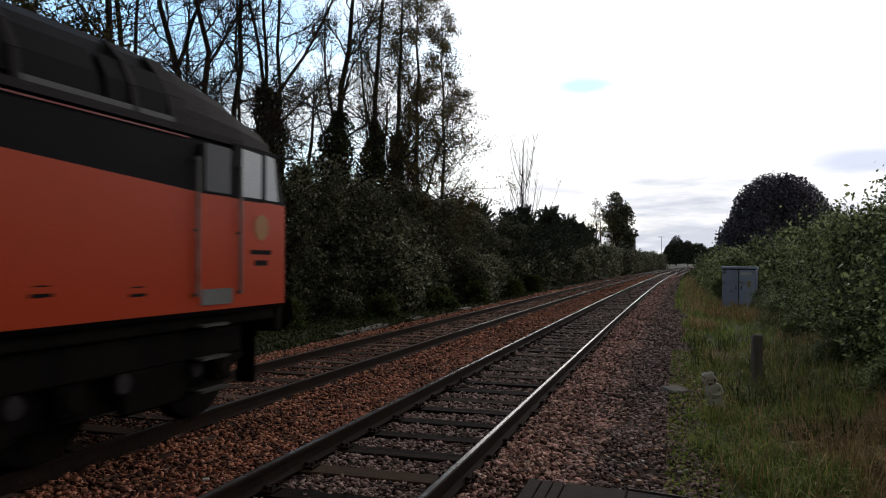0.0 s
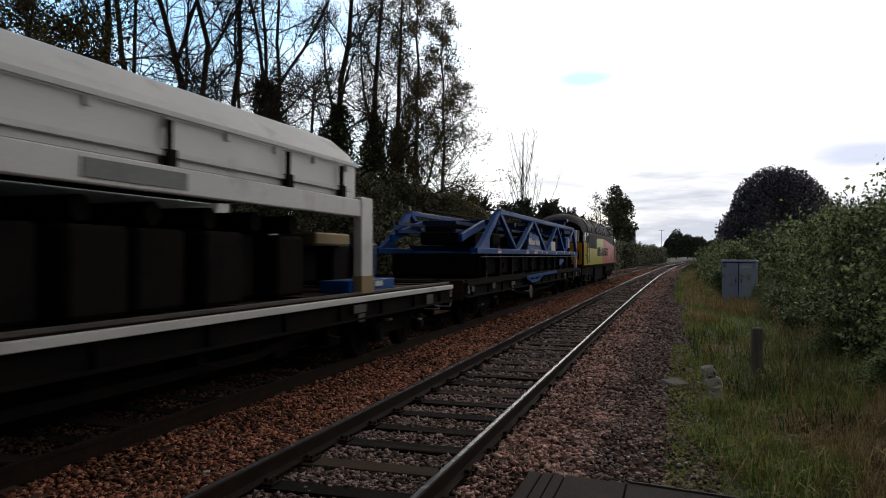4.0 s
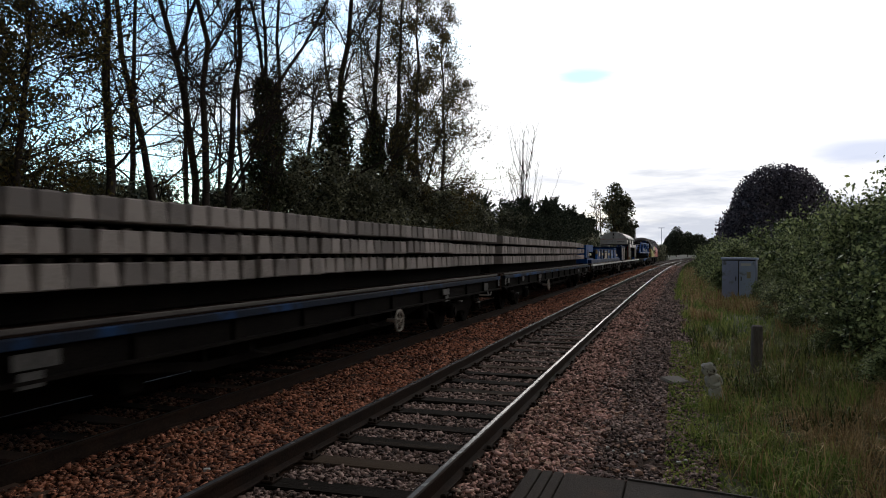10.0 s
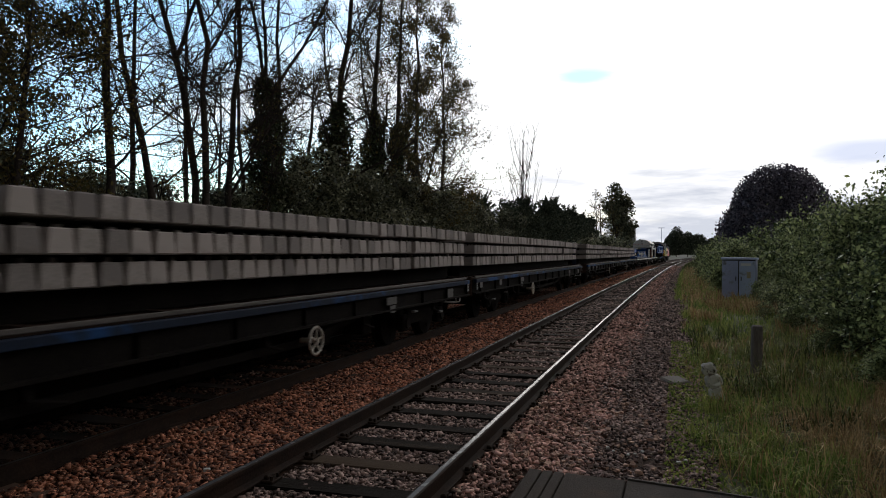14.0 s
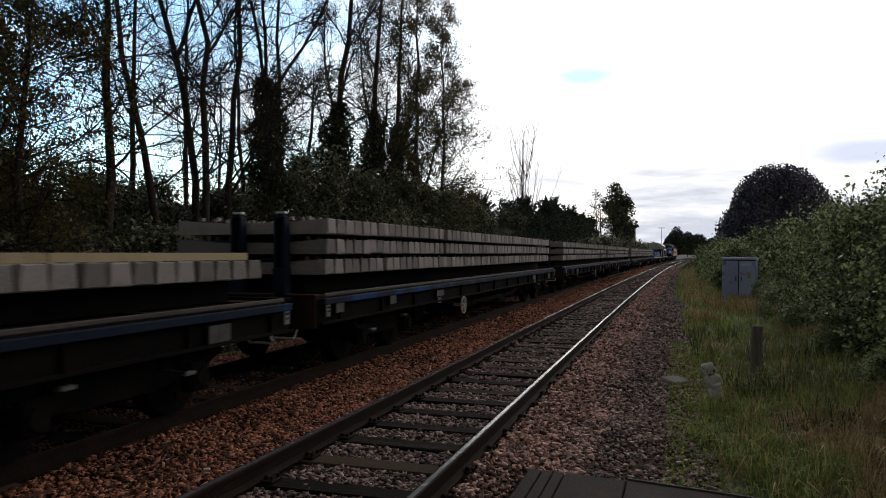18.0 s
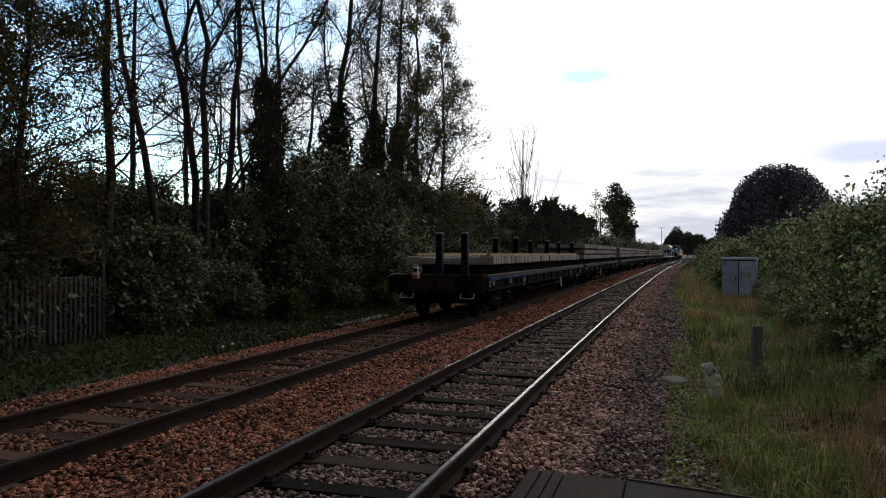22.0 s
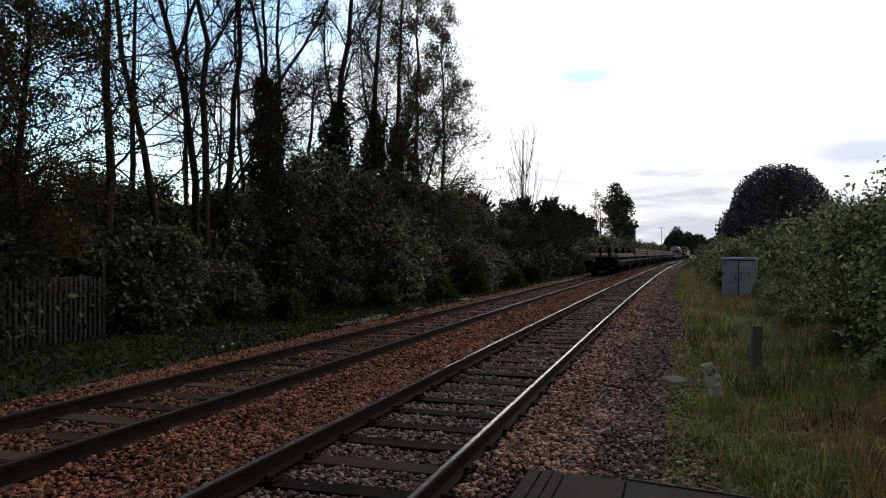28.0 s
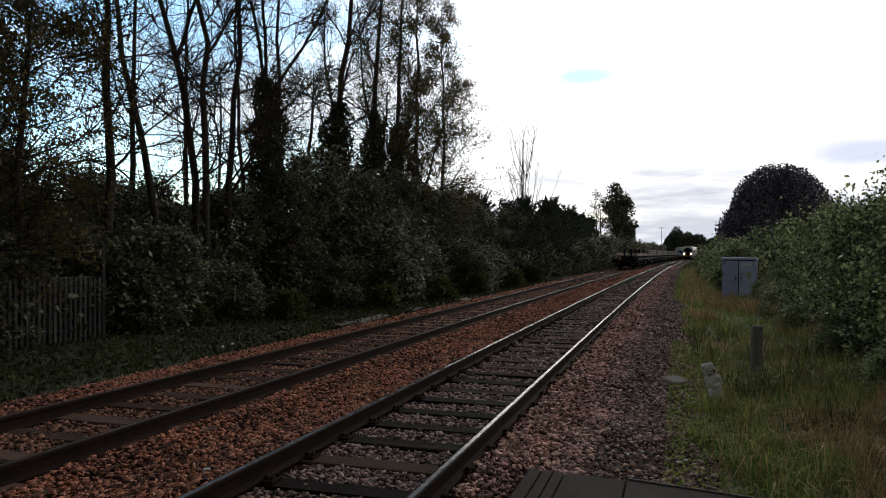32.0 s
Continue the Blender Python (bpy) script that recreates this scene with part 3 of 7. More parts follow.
CHUNK = np.array([(x, y, z) for z in (-1, 1) for y in (-1, 1) for x in (-1, 1)], float)
CHUNK_F = np.array([(0, 2, 3, 1), (4, 5, 7, 6), (0, 1, 5, 4), (2, 6, 7, 3), (0, 4, 6, 2), (1, 3, 7, 5)])


def stones(name, label, u0, u1, y0, y1, per_m2, size, material, on_top=0.03):
    """Loose angular stones strewn over a strip, none on the rails and few on the sleepers."""
    n = int((u1 - u0) * (y1 - y0) * per_m2)
    u = rng.uniform(u0, u1, n); y = rng.uniform(y0, y1, n)
    keep = np.ones(n, bool)
    for c in (NEAR_U, FAR_U):
        first, pitch, width = SLEEPER_Y0[c]
        for s in (-0.7525, 0.7525):
            keep &= np.abs(u - c - s) > 0.075
        near = np.abs((y - first + pitch / 2) % pitch - pitch / 2) < width / 2 + 0.01
        buried = 0.5 + 0.5 * np.sin(np.floor((y - first + pitch / 2) / pitch) * 2.4 + c)
        share = (0.05 + 0.4 * buried if c == FAR_U else on_top + 0.42 * np.clip(buried - 0.35, 0, 1) * (0.5 + 0.5 * np.sin(u * 7 + y * 3)))
        keep &= ~(near & (np.abs(u - c) < 0.86) & (rng.random(n) > share))
    keep &= ~((u > -1.24) & (y > 0.95) & (y < 6.10 - 0.16 * np.clip(u + 0.6, 0, 3)))
    u, y = u[keep], y[keep]
    n = len(u)
    sh = np.where(y > CURVE_Y, (y - CURVE_Y) ** 2 / (2 * CURVE_R), 0)
    r = size * np.clip(rng.lognormal(0, 0.25, n), 0.5, 1.6)
    v = (CHUNK[None] + rng.uniform(-0.62, 0.3, (n, 8, 3)) * CHUNK[None]) * (r[:, None, None] * np.stack([rng.uniform(0.95, 1.6, n), rng.uniform(0.7, 1.1, n), rng.uniform(0.32, 0.66, n)], -1)[:, None])
    v[:, :, 0] += v[:, :, 2] * rng.uniform(-0.6, 0.6, n)[:, None]
    b = rng.normal(0, 0.34, n); c_ = rng.normal(0, 0.34, n); a = rng.uniform(0, 6.28, n)
    x, y_, z = v[..., 0], v[..., 1], v[..., 2]
    y_, z = y_ * np.cos(b)[:, None] - z * np.sin(b)[:, None], y_ * np.sin(b)[:, None] + z * np.cos(b)[:, None]
    x, z = x * np.cos(c_)[:, None] + z * np.sin(c_)[:, None], -x * np.sin(c_)[:, None] + z * np.cos(c_)[:, None]
    x1, y2, z2 = x * np.cos(a)[:, None] - y_ * np.sin(a)[:, None], x * np.sin(a)[:, None] + y_ * np.cos(a)[:, None], z
    gz = np.interp(u, PROFILE_U, [ground_z(k) for k in PROFILE_U])
    for c in (NEAR_U, FAR_U):
        gz = gz + 0.055 * np.exp(-((np.abs(u - c) - 1.06) / 0.2) ** 4)
        if c == FAR_U:
            gz = gz + 0.022 * (np.abs(u - c) < 0.7)
    gz = gz + 0.012 * np.sin(u * 4.3 + np.sin(y * 1.7)) * np.sin(y * 3.1 + u)
    pts = np.stack([x1 + (u + sh)[:, None], y2 + y[:, None], z2 + (gz + rng.uniform(-0.4, 0.85, n) * r * 0.9)[:, None]], -1).reshape(-1, 3)
    faces = (CHUNK_F[None] + 8 * np.arange(n)[:, None, None]).reshape(-1, 4)
    ob = place(name, np_mesh(name, pts, faces), material)
    return tagged(ob, label, "ballast", kind="stuff")


FOUR = "grey brown stones between the rails of the running line"
SIX = "rust red stones of the six foot and the second line"
CESS = "pinkish grey stones of the shoulder beside the line"
for y0, y1, per, size in ((-7, 3.3, 260, 0.028), (3.3, 10, 1350, 0.0168), (10, 17, 820, 0.0194), (17, 40, 330, 0.024), (40, 110, 60, 0.041)):
    stones("ballast", FOUR, NEAR_U - 0.7, NEAR_U + 0.72, y0, y1, per, size, M["stone_grey"])
    for u0, u1, mat in ((-8.3, FAR_U - 0.72, "stone_rust"), (FAR_U - 0.72, FAR_U + 0.72, "stone_brown"), (FAR_U + 0.72, NEAR_U - 0.72, "stone_rust")):
        stones("ballast", SIX, u0, u1, y0, y1, per * 0.9, size * 1.05, M[mat])
    stones("ballast", CESS, NEAR_U + 0.7, -0.72, y0, y1, per, size * 1.06, M["stone_pink"])
    stones("ballast", "dull brown stones at the foot of the ballast shoulder", -0.98, 0.35, y0, y1, per, size * 0.92, M["stone_grey"])

# ---- foot crossing deck beside the line ----
deck = thing("crossing_deck", "worn dark rubber foot crossing deck beside the rail", "crossing deck", pose(0, 0, 0))
def deck_slab(name, x0, x1, y0, y1, lead=0.0):
    """A slab of the deck with its far edge running from y0 to y1, its near edge at the crossing's middle."""
    bm = bmesh.new()
    sweep(bm, [[(x0 - lead, 1.0, -0.06), (x1 - lead, 1.0, -0.06), (x1 - lead, 1.0, 0.024), (x0 - lead, 1.0, 0.024)],
               [(x0, y0, -0.06), (x1, y1, -0.06), (x1, y1, 0.024), (x0, y0, 0.024)]])
    bmesh.ops.bevel(bm, geom=bm.edges[:], offset=0.006, segments=1, affect="EDGES")
    part(name, bm, M["deck_rubber"], deck)


for x0, x1, y0, y1 in ((-1.19, -1.083, 6.06, 6.05), (-1.071, -0.987, 6.05, 6.04), (-0.975, -0.891, 6.04, 6.03)):
    deck_slab("ramp_board", x0, x1, y0, y1, 0.03)
for x0, x1, y0, y1 in ((-0.879, -0.388, 6.03, 5.98), (-0.376, 0.60, 5.98, 5.79), (0.612, 1.6, 5.79, 5.50)):
    deck_slab("deck_panel", x0, x1, y0, y1, 0.03)
bm = bmesh.new()
beam(bm, (-0.37, 6.005, 0.012), (0.62, 5.815, 0.012), 0.022, 0.045)
part("edge_trim", bm, M["trough"], deck, "pale worn metal edge strip")
# ---- rolling stock: every vehicle stands on an Empty at rail level, its front towards +y ----
PITCH = 20.43


def hand_wheel(parent, y, x=1.40, z=0.55, r=0.195):
    bm = bmesh.new()
    ring(bm, (x, y, z), (1, 0, 0), r - 0.018, 0.018, 26, 6)
    for i in range(5):
        a = 2 * math.pi * i / 5 + 0.2
        beam(bm, (x, y, z), (x, y + (r - 0.03) * math.cos(a), z + (r - 0.03) * math.sin(a)), 0.018, 0.022)
    tube(bm, (x - 0.22, y, z), (x + 0.03, y, z), 0.034, seg=10)
    return part("hand_wheel", bm, M["dirty_panel"], parent, "white painted brake hand wheel", smooth=False)


def wheel_mesh(r, name):
    bm = bmesh.new()
    for s in (-1, 1):
        tube(bm, (s * 0.715, 0, 0), (s * 0.85, 0, 0), r, r - 0.01, 28)
        tube(bm, (s * 0.685, 0, 0), (s * 0.715, 0, 0), r + 0.03, seg=28)
        tube(bm, (s * 0.85, 0, 0), (s * 0.90, 0, 0), 0.13, 0.11, 12)
        for k in range(4):
            a = math.pi / 2 * k + 0.4
            box(bm, s * 0.853, 0.24 * math.cos(a), 0.24 * math.sin(a), 0.02, 0.07, 0.07)
    tube(bm, (-0.70, 0, 0), (0.70, 0, 0), 0.085, seg=12)
    bmesh.ops.recalc_face_normals(bm, faces=bm.faces)
    me = bpy.data.meshes.new(name)
    bm.to_mesh(me); bm.free()
    me.materials.append(M["underframe"])
    return me


WAGON_WHEEL, LOCO_WHEEL = wheel_mesh(0.42, "wheelset"), wheel_mesh(0.57, "wheelset")
ROLLING = []         # (wheelset, radius): turned in motions()


def wheelset(parent, y, me, r):
    w = place("wheelset", me, None, parent)
    w.location = (0, y, r)
    ROLLING.append((w, r, y))
    return w


def bogie(parent, y, material, base=1.0, r=0.42, wheels=2):
    """Cast side frames, axle boxes with springs, bolster; its wheelsets are parts of the vehicle."""
    bm = bmesh.new()
    for s in (-1, 1):
        x = s * 1.02
        sec = [(-base - 0.55, 0.62), (-base - 0.45, 0.78), (-0.5, 0.80), (0.5, 0.80), (base + 0.45, 0.78), (base + 0.55, 0.62), (base + 0.3, 0.52), (0.55, 0.36), (-0.55, 0.36), (-base - 0.3, 0.52)]
        sweep(bm, [[(x + k * 0.06, y + a, z) for a, z in sec] for k in (-1, 1)])
    box(bm, 0, y, 0.62, 2.0, 0.4, 0.25)
    b = part("bogie_frame", bm, material, parent)
    axles = (-base, base) if wheels == 2 else (-base, 0, base)
    for a in axles:
        for s in (-1, 1):
            bm = bmesh.new()
            box(bm, s * 1.12, y + a, r, 0.16, 0.30, 0.30, 0.03)
            tube(bm, (s * 1.19, y + a, r), (s * 1.23, y + a, r), 0.10, seg=12)
            for k in (-0.2, 0.2):
                for q in range(4):
                    ring(bm, (s * 1.08, y + a + k, r + 0.12 + q * 0.05), (0, 0, 1), 0.06, 0.016, 10, 4)
            part("axle_box", bm, material, b)
        wheelset(parent, y + a, WAGON_WHEEL if r < 0.5 else LOCO_WHEEL, r)
    return b


def buffer(parent, x, y, z, way, material=None):
    bm = bmesh.new()
    tube(bm, (x, y, z), (x, y + way * 0.32, z), 0.13, 0.10, 12)
    tube(bm, (x, y + way * 0.30, z), (x, y + way * 0.50, z), 0.075, seg=12)
    tube(bm, (x, y + way * 0.50, z), (x, y + way * 0.54, z), 0.24, 0.22, 18)
    return part("buffer", bm, material or M["underframe"], parent)


def coupling(parent, y, z, way):
    bm = bmesh.new()
    box(bm, 0, y + way * 0.1, z, 0.12, 0.3, 0.22, 0.02)
    ring(bm, (0, y + way * 0.30, z - 0.08), (1, 0, 0), 0.13, 0.025, 14, 6)
    ring(bm, (0, y + way * 0.36, z - 0.28), (0, 1, 0), 0.10, 0.022, 14, 6)
    tube(bm, (0.28, y, z), (0.28, y + way * 0.2, z - 0.35), 0.025, seg=8)
    return part("coupling", bm, M["underframe"], parent)


def flat_wagon(name, label, wheel_y, edge="blue", group="train of flat wagons", rear=-9.685, front=9.685):
    """A long bogie flat wagon: solebars, plated deck with raised edge rails, trussing, bogies, buffers."""
    w = thing(name, label, "railway wagon", group=group)
    half, mid = (front - rear) / 2, (front + rear) / 2
    for s in (-1, 1):
        bm = bmesh.new()
        x = s * 1.30
        box(bm, x, mid, 0.90, 0.03, 2 * half, 0.34)
        box(bm, x + s * 0.04, mid, 0.745, 0.11, 2 * half, 0.03)
        for k in np.arange(rear + 0.6, front, 1.5):
            box(bm, x + s * 0.035, float(k), 0.88, 0.06, 0.02, 0.26)
        part("solebar", bm, M["underframe"], w)
        bm = bmesh.new()
        box(bm, x + s * 0.065, mid, 1.035, 0.08, 2 * half - 0.1, 0.085, 0.008)
        part("edge_rail", bm, M[{"white": "white", "blue": "worn_blue", "black": "underframe"}[edge]], w, {"white": "white painted deck edge", "blue": "scuffed blue deck edge", "black": ""}[edge])
        bm = bmesh.new()
        box(bm, x + s * 0.03, mid, 1.122, 0.03, 2 * half - 0.3, 0.045, 0.006)
        part("deck_lip", bm, M["underframe" if edge == "black" else "deck_lip"], w, "lip along the deck, its edge highlight painted where it is pale")
    bm = bmesh.new()
    box(bm, 0, mid, 1.085, 2.52, 2 * half, 0.03)
    for k in np.arange(rear + 0.8, front, 1.6):
        box(bm, 0, float(k), 1.11, 2.4, 0.12, 0.03)
    part("deck", bm, M["rust_deck"], w)
    bm = bmesh.new()
    box(bm, 0, mid, 0.86, 0.5, 2 * half - 0.2, 0.40)
    for k in np.arange(rear + 1, front, 2.2):
        box(bm, 0, float(k), 0.92, 2.5, 0.12, 0.24)
    part("centre_sill", bm, M["underframe"], w)
    # made-up beams and boxes, added to keep light out from under the wagon
    bm = bmesh.new()
    for x in (-0.55, 0.55):
        beam(bm, (x, -5.4, 0.50), (x, 5.4, 0.50), 0.10, 0.30)
    for k in (-5.0, -3.4, -1.7, 0.3, 1.9, 3.5, 5.0):
        box(bm, 0, k, 0.52, 1.9, 0.34, 0.36, 0.03)
    part("brake_rigging", bm, M["underframe"], w)
    for s in (-1, 1):
        bm = bmesh.new()
        beam(bm, (s * 1.12, -4.6, 0.76), (s * 1.12, -2.6, 0.50), 0.07, 0.09)
        beam(bm, (s * 1.12, -2.6, 0.50), (s * 1.12, 2.6, 0.50), 0.07, 0.09)
        beam(bm, (s * 1.12, 2.6, 0.50), (s * 1.12, 4.6, 0.76), 0.07, 0.09)
        for k in (-2.6, 0, 2.6):
            beam(bm, (s * 1.12, k, 0.50), (s * 1.12, k, 0.76), 0.06, 0.06)
        part("truss_rod", bm, M["underframe"], w)
    bm = bmesh.new()
    tube(bm, (-0.5, -1.2, 0.58), (-0.5, 0.0, 0.58), 0.2, seg=14)
    part("air_tank", bm, M["underframe"], w)
    bm = bmesh.new()
    tube(bm, (0.45, 0.6, 0.60), (0.45, 1.5, 0.60), 0.16, seg=14)
    part("air_tank", bm, M["underframe"], w)
    for s, end in ((-1, rear), (1, front)):
        bm = bmesh.new()
        box(bm, 0, end - s * 0.02, 0.90, 2.6, 0.10, 0.46, 0.02)
        box(bm, 0, end + s * 0.01, 1.125, 2.62, 0.16, 0.025, 0.004)
        for x in (-0.42, 0.42):
            box(bm, x, end + s * 0.03, 0.90, 0.06, 0.05, 0.40, 0.008)
        hs = part("headstock", bm, M["rust_deck"] if s < 0 else M["underframe"], w, "rusty end beam" if s < 0 else "")
        for x in (-0.87, 0.87):
            buffer(w, x, end + s * 0.03, 0.93, s)
        coupling(w, end + s * 0.03, 0.90, s)
        for x in (-0.95, 0.68):
            bm = bmesh.new()
            lip = end + s * 0.13
            tube(bm, (x, end + s * 0.05, 0.66), (x, lip, 0.55), 0.014, seg=6)
            tube(bm, (x + 0.35, end + s * 0.05, 0.66), (x + 0.35, lip, 0.55), 0.014, seg=6)
            tube(bm, (x, lip, 0.55), (x + 0.35, lip, 0.55), 0.016, seg=6)
            part("shunter_handle", bm, M["label"], hs, "white painted shunter handle")
        bars("end_plate", M["grey"], w, (1.386, end - s * 0.16, 0.92, 0.012, 0.11, 0.18), label="pale yellowed plate at the wagon's corner")
        bars("end_plate_text", M["underframe"], w, (1.393, end - s * 0.16, 0.955, 0.004, 0.08, 0.02), (1.393, end - s * 0.16, 0.90, 0.004, 0.06, 0.02))
    for y in (-7.2, 7.2):
        bogie(w, y, M["underframe"])
    hand_wheel(w, wheel_y)
    # data panels, lever ends and brackets on the solebar
    for y, z, ly, lz, mat in ((rear + 0.52, 0.95, 0.24, 0.18, "dim_plate"), (rear + 2.5, 0.93, 0.26, 0.16, "dim_plate"), (5.0, 0.90, 0.42, 0.12, "dim_plate"), (5.05, 0.76, 0.22, 0.12, "dim_plate"),
                              (-4.9, 0.90, 0.42, 0.12, "dim_plate"), (-4.95, 0.76, 0.22, 0.12, "dim_plate"), (front - 1.5, 0.86, 0.36, 0.18, "dim_plate")):
        bars("data_panel", M[mat], w, (1.385, y, z, 0.012, ly, lz), label="small grimy data panel")
    for y, z in ((7.9, 0.50), (6.4, 0.62), (-6.6, 0.60), (-8.0, 0.48)):
        bm = bmesh.new()
        box(bm, 1.27, y, z, 0.08, 0.15, 0.035, 0.008)
        part("lever_end", bm, M["grey"], w, "pale tipped brake lever end")
    # hoses and brackets that hang below the solebar
    for y in (rear + 1.3, -5.6, -1.9, 1.4, 4.2, front - 2.2):
        bm = bmesh.new()
        box(bm, 1.24, float(y), 0.66, 0.06, 0.09, 0.18, 0.01)
        tube(bm, (1.26, float(y), 0.58), (1.26, float(y) + 0.35, 0.50), 0.02, seg=6)
        part("bracket", bm, M["underframe"], w)
    return w


def sleeper_load(w, tiers, y0, y1, stakes, seed):
    """Concrete track sleepers laid across the wagon, tier on tier with battens between, on dark bearers."""
    random.seed(seed)
    bm = bmesh.new()
    for x in (-0.75, 0.75):
        box(bm, x, (y0 + y1) / 2, 1.25, 0.18, y1 - y0 - 0.3, 0.27, 0.01)
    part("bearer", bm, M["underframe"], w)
    n = int((y1 - y0) / 0.302)
    cuts = sorted(random.sample(range(5, n - 5), 5))
    for t in range(tiers):
        z = 1.39 + t * 0.285
        off, dz = random.uniform(-0.03, 0.03), 0
        for i in range(n):
            if i in cuts:
                off, dz = random.uniform(-0.05, 0.05), random.uniform(0.0, 0.02)
            s = place("concrete_sleeper", CONCRETE[(i * 7 + t * 3) % 4], None, w)
            s.matrix_basis = pose(off + random.uniform(-0.012, 0.012), y0 + 0.15 + i * 0.302, z + dz, 0, 0, random.uniform(-0.5, 0.5))
        if t < tiers - 1 or tiers == 1:
            for x in (-0.75, 0.75) if tiers > 1 else (-1.05, -0.4, 0.4, 1.05):
                for k in range(6):
                    a = y0 + 0.2 + k * (y1 - y0 - 0.3) / 6
                    bm = bmesh.new()
                    box(bm, x + random.uniform(-0.03, 0.03), a + (y1 - y0) / 12, z + 0.212 + (0.035 if tiers > 1 else 0.05), 0.09, (y1 - y0) / 6 - 0.12, 0.07 if tiers > 1 else 0.08)
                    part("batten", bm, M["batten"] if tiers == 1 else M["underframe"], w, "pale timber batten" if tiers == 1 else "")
    for y, top in stakes:
        for x in (-0.08, 0.62):
            bm = bmesh.new()
            for k in (-0.07, 0.07):
                box(bm, x + k, y, (1.1 + top) / 2, 0.035, 0.15, top - 1.1, 0.008)
            box(bm, x, y + 0.05, (1.1 + top) / 2, 0.11, 0.03, top - 1.1)
            box(bm, x, y, top + 0.02, 0.10, 0.10, 0.06, 0.01)
            box(bm, x, y, 1.30, 0.20, 0.18, 0.36, 0.01)
            st = part("stake", bm, M["stake_blue"] if y < -8 else M["underframe"], w, "dark steel bolster stake")
            bars("stake_cap", M["label"], st, (x, y, top + 0.06, 0.14, 0.10, 0.03))


def concrete_sleeper(seed):
    random.seed(seed)
    bm = bmesh.new()
    secs = []
    for x in (-1.25, -1.235, -0.5, 0.5, 1.235, 1.25):
        e = 0.012 if abs(x) > 1.24 else 0
        h = 0.165 if abs(x) < 0.6 else 0.215
        secs.append([(x, -0.140 + e, e), (x, 0.140 - e, e), (x, 0.136 - e, 0.07), (x, 0.114 - e, h - e), (x, -0.114 + e, h - e), (x, -0.136 + e, 0.07)])
    sweep(bm, secs)
    for s in (-1, 1):
        for k in (-0.14, 0.14):
            box(bm, s * 0.755 + k, 0, 0.232, 0.045, 0.07, 0.05)
    for v in bm.verts:
        v.co += Vector((random.uniform(-0.005, 0.005), random.uniform(-0.004, 0.004), random.uniform(-0.003, 0.003)))
    bmesh.ops.recalc_face_normals(bm, faces=bm.faces)
    me = bpy.data.meshes.new("concrete_sleeper")
    bm.to_mesh(me); bm.free()
    me.materials.append(M["concrete"])
    return me


CONCRETE = [concrete_sleeper(k) for k in range(4)]


def lettering(word, length, height):
    """A painted word as a thin mesh, stretched to its length and height."""
    cu = bpy.data.curves.new("lettering", "FONT")
    cu.body, cu.extrude, cu.offset = word, 0.004, 0.022
    ob = bpy.data.objects.new("lettering", cu)
    bpy.context.scene.collection.objects.link(ob)
    bpy.context.view_layer.update()
    me = bpy.data.meshes.new_from_object(ob.evaluated_get(bpy.context.evaluated_depsgraph_get()))
    bpy.data.objects.remove(ob)
    bpy.data.curves.remove(cu)
    me.name = "lettering"
    xs, zs = [v.co.x for v in me.vertices], [v.co.y for v in me.vertices]
    for v in me.vertices:
        v.co.x = (v.co.x - min(xs)) / (max(xs) - min(xs)) * length
        v.co.y = (v.co.y - min(zs)) / (max(zs) - min(zs)) * height
    return me


# ---- the locomotive ----
def loco_section(y):
    """Half outline of the body at y: tucked-in bottom, flat side, cant rail, domed roof that falls away over the cabs."""
    a = abs(y)
    t = min(1.0, max(0.0, (a - 6.9) / 2.05))
    top = 3.92 - 0.42 * t ** 1.6
    cant = 2.98 - 0.03 * t
    w = 1.395 - 0.05 * max(0, (a - 8.0))
    pts = [(w - 0.04, 1.15), (w, 1.20), (w, 2.40), (w - 0.02, 2.86), (w - 0.07, cant)]
    for k in range(1, 7):
        b = k / 6 * math.pi / 2
        pts.append(((w - 0.07) * math.cos(b) ** 0.85 if k < 6 else 0.0, cant + (top - cant) * math.sin(b) ** 1.05))
    return pts


def loco_ring(y, lean=0.0):
    h = loco_section(y)
    full = [(x, z) for x, z in h] + [(-x, z) for x, z in h[-2::-1]]
    return [(x, y + lean * max(0, z - 2.3) * (1 if y < 0 else -1), z) for x, z in full]


def side_sheet(w, name, pts, material, x=1.398, label=""):
    """A thin painted panel on the flank given by its corners along and up the side, on both flanks."""
    for s in (1, -1):
        bm = bmesh.new()
        sweep(bm, [[(s * (x - 0.002), y, z) for y, z in pts], [(s * (x + 0.004), y, z) for y, z in pts]])
        part(name, bm, material, w, label)


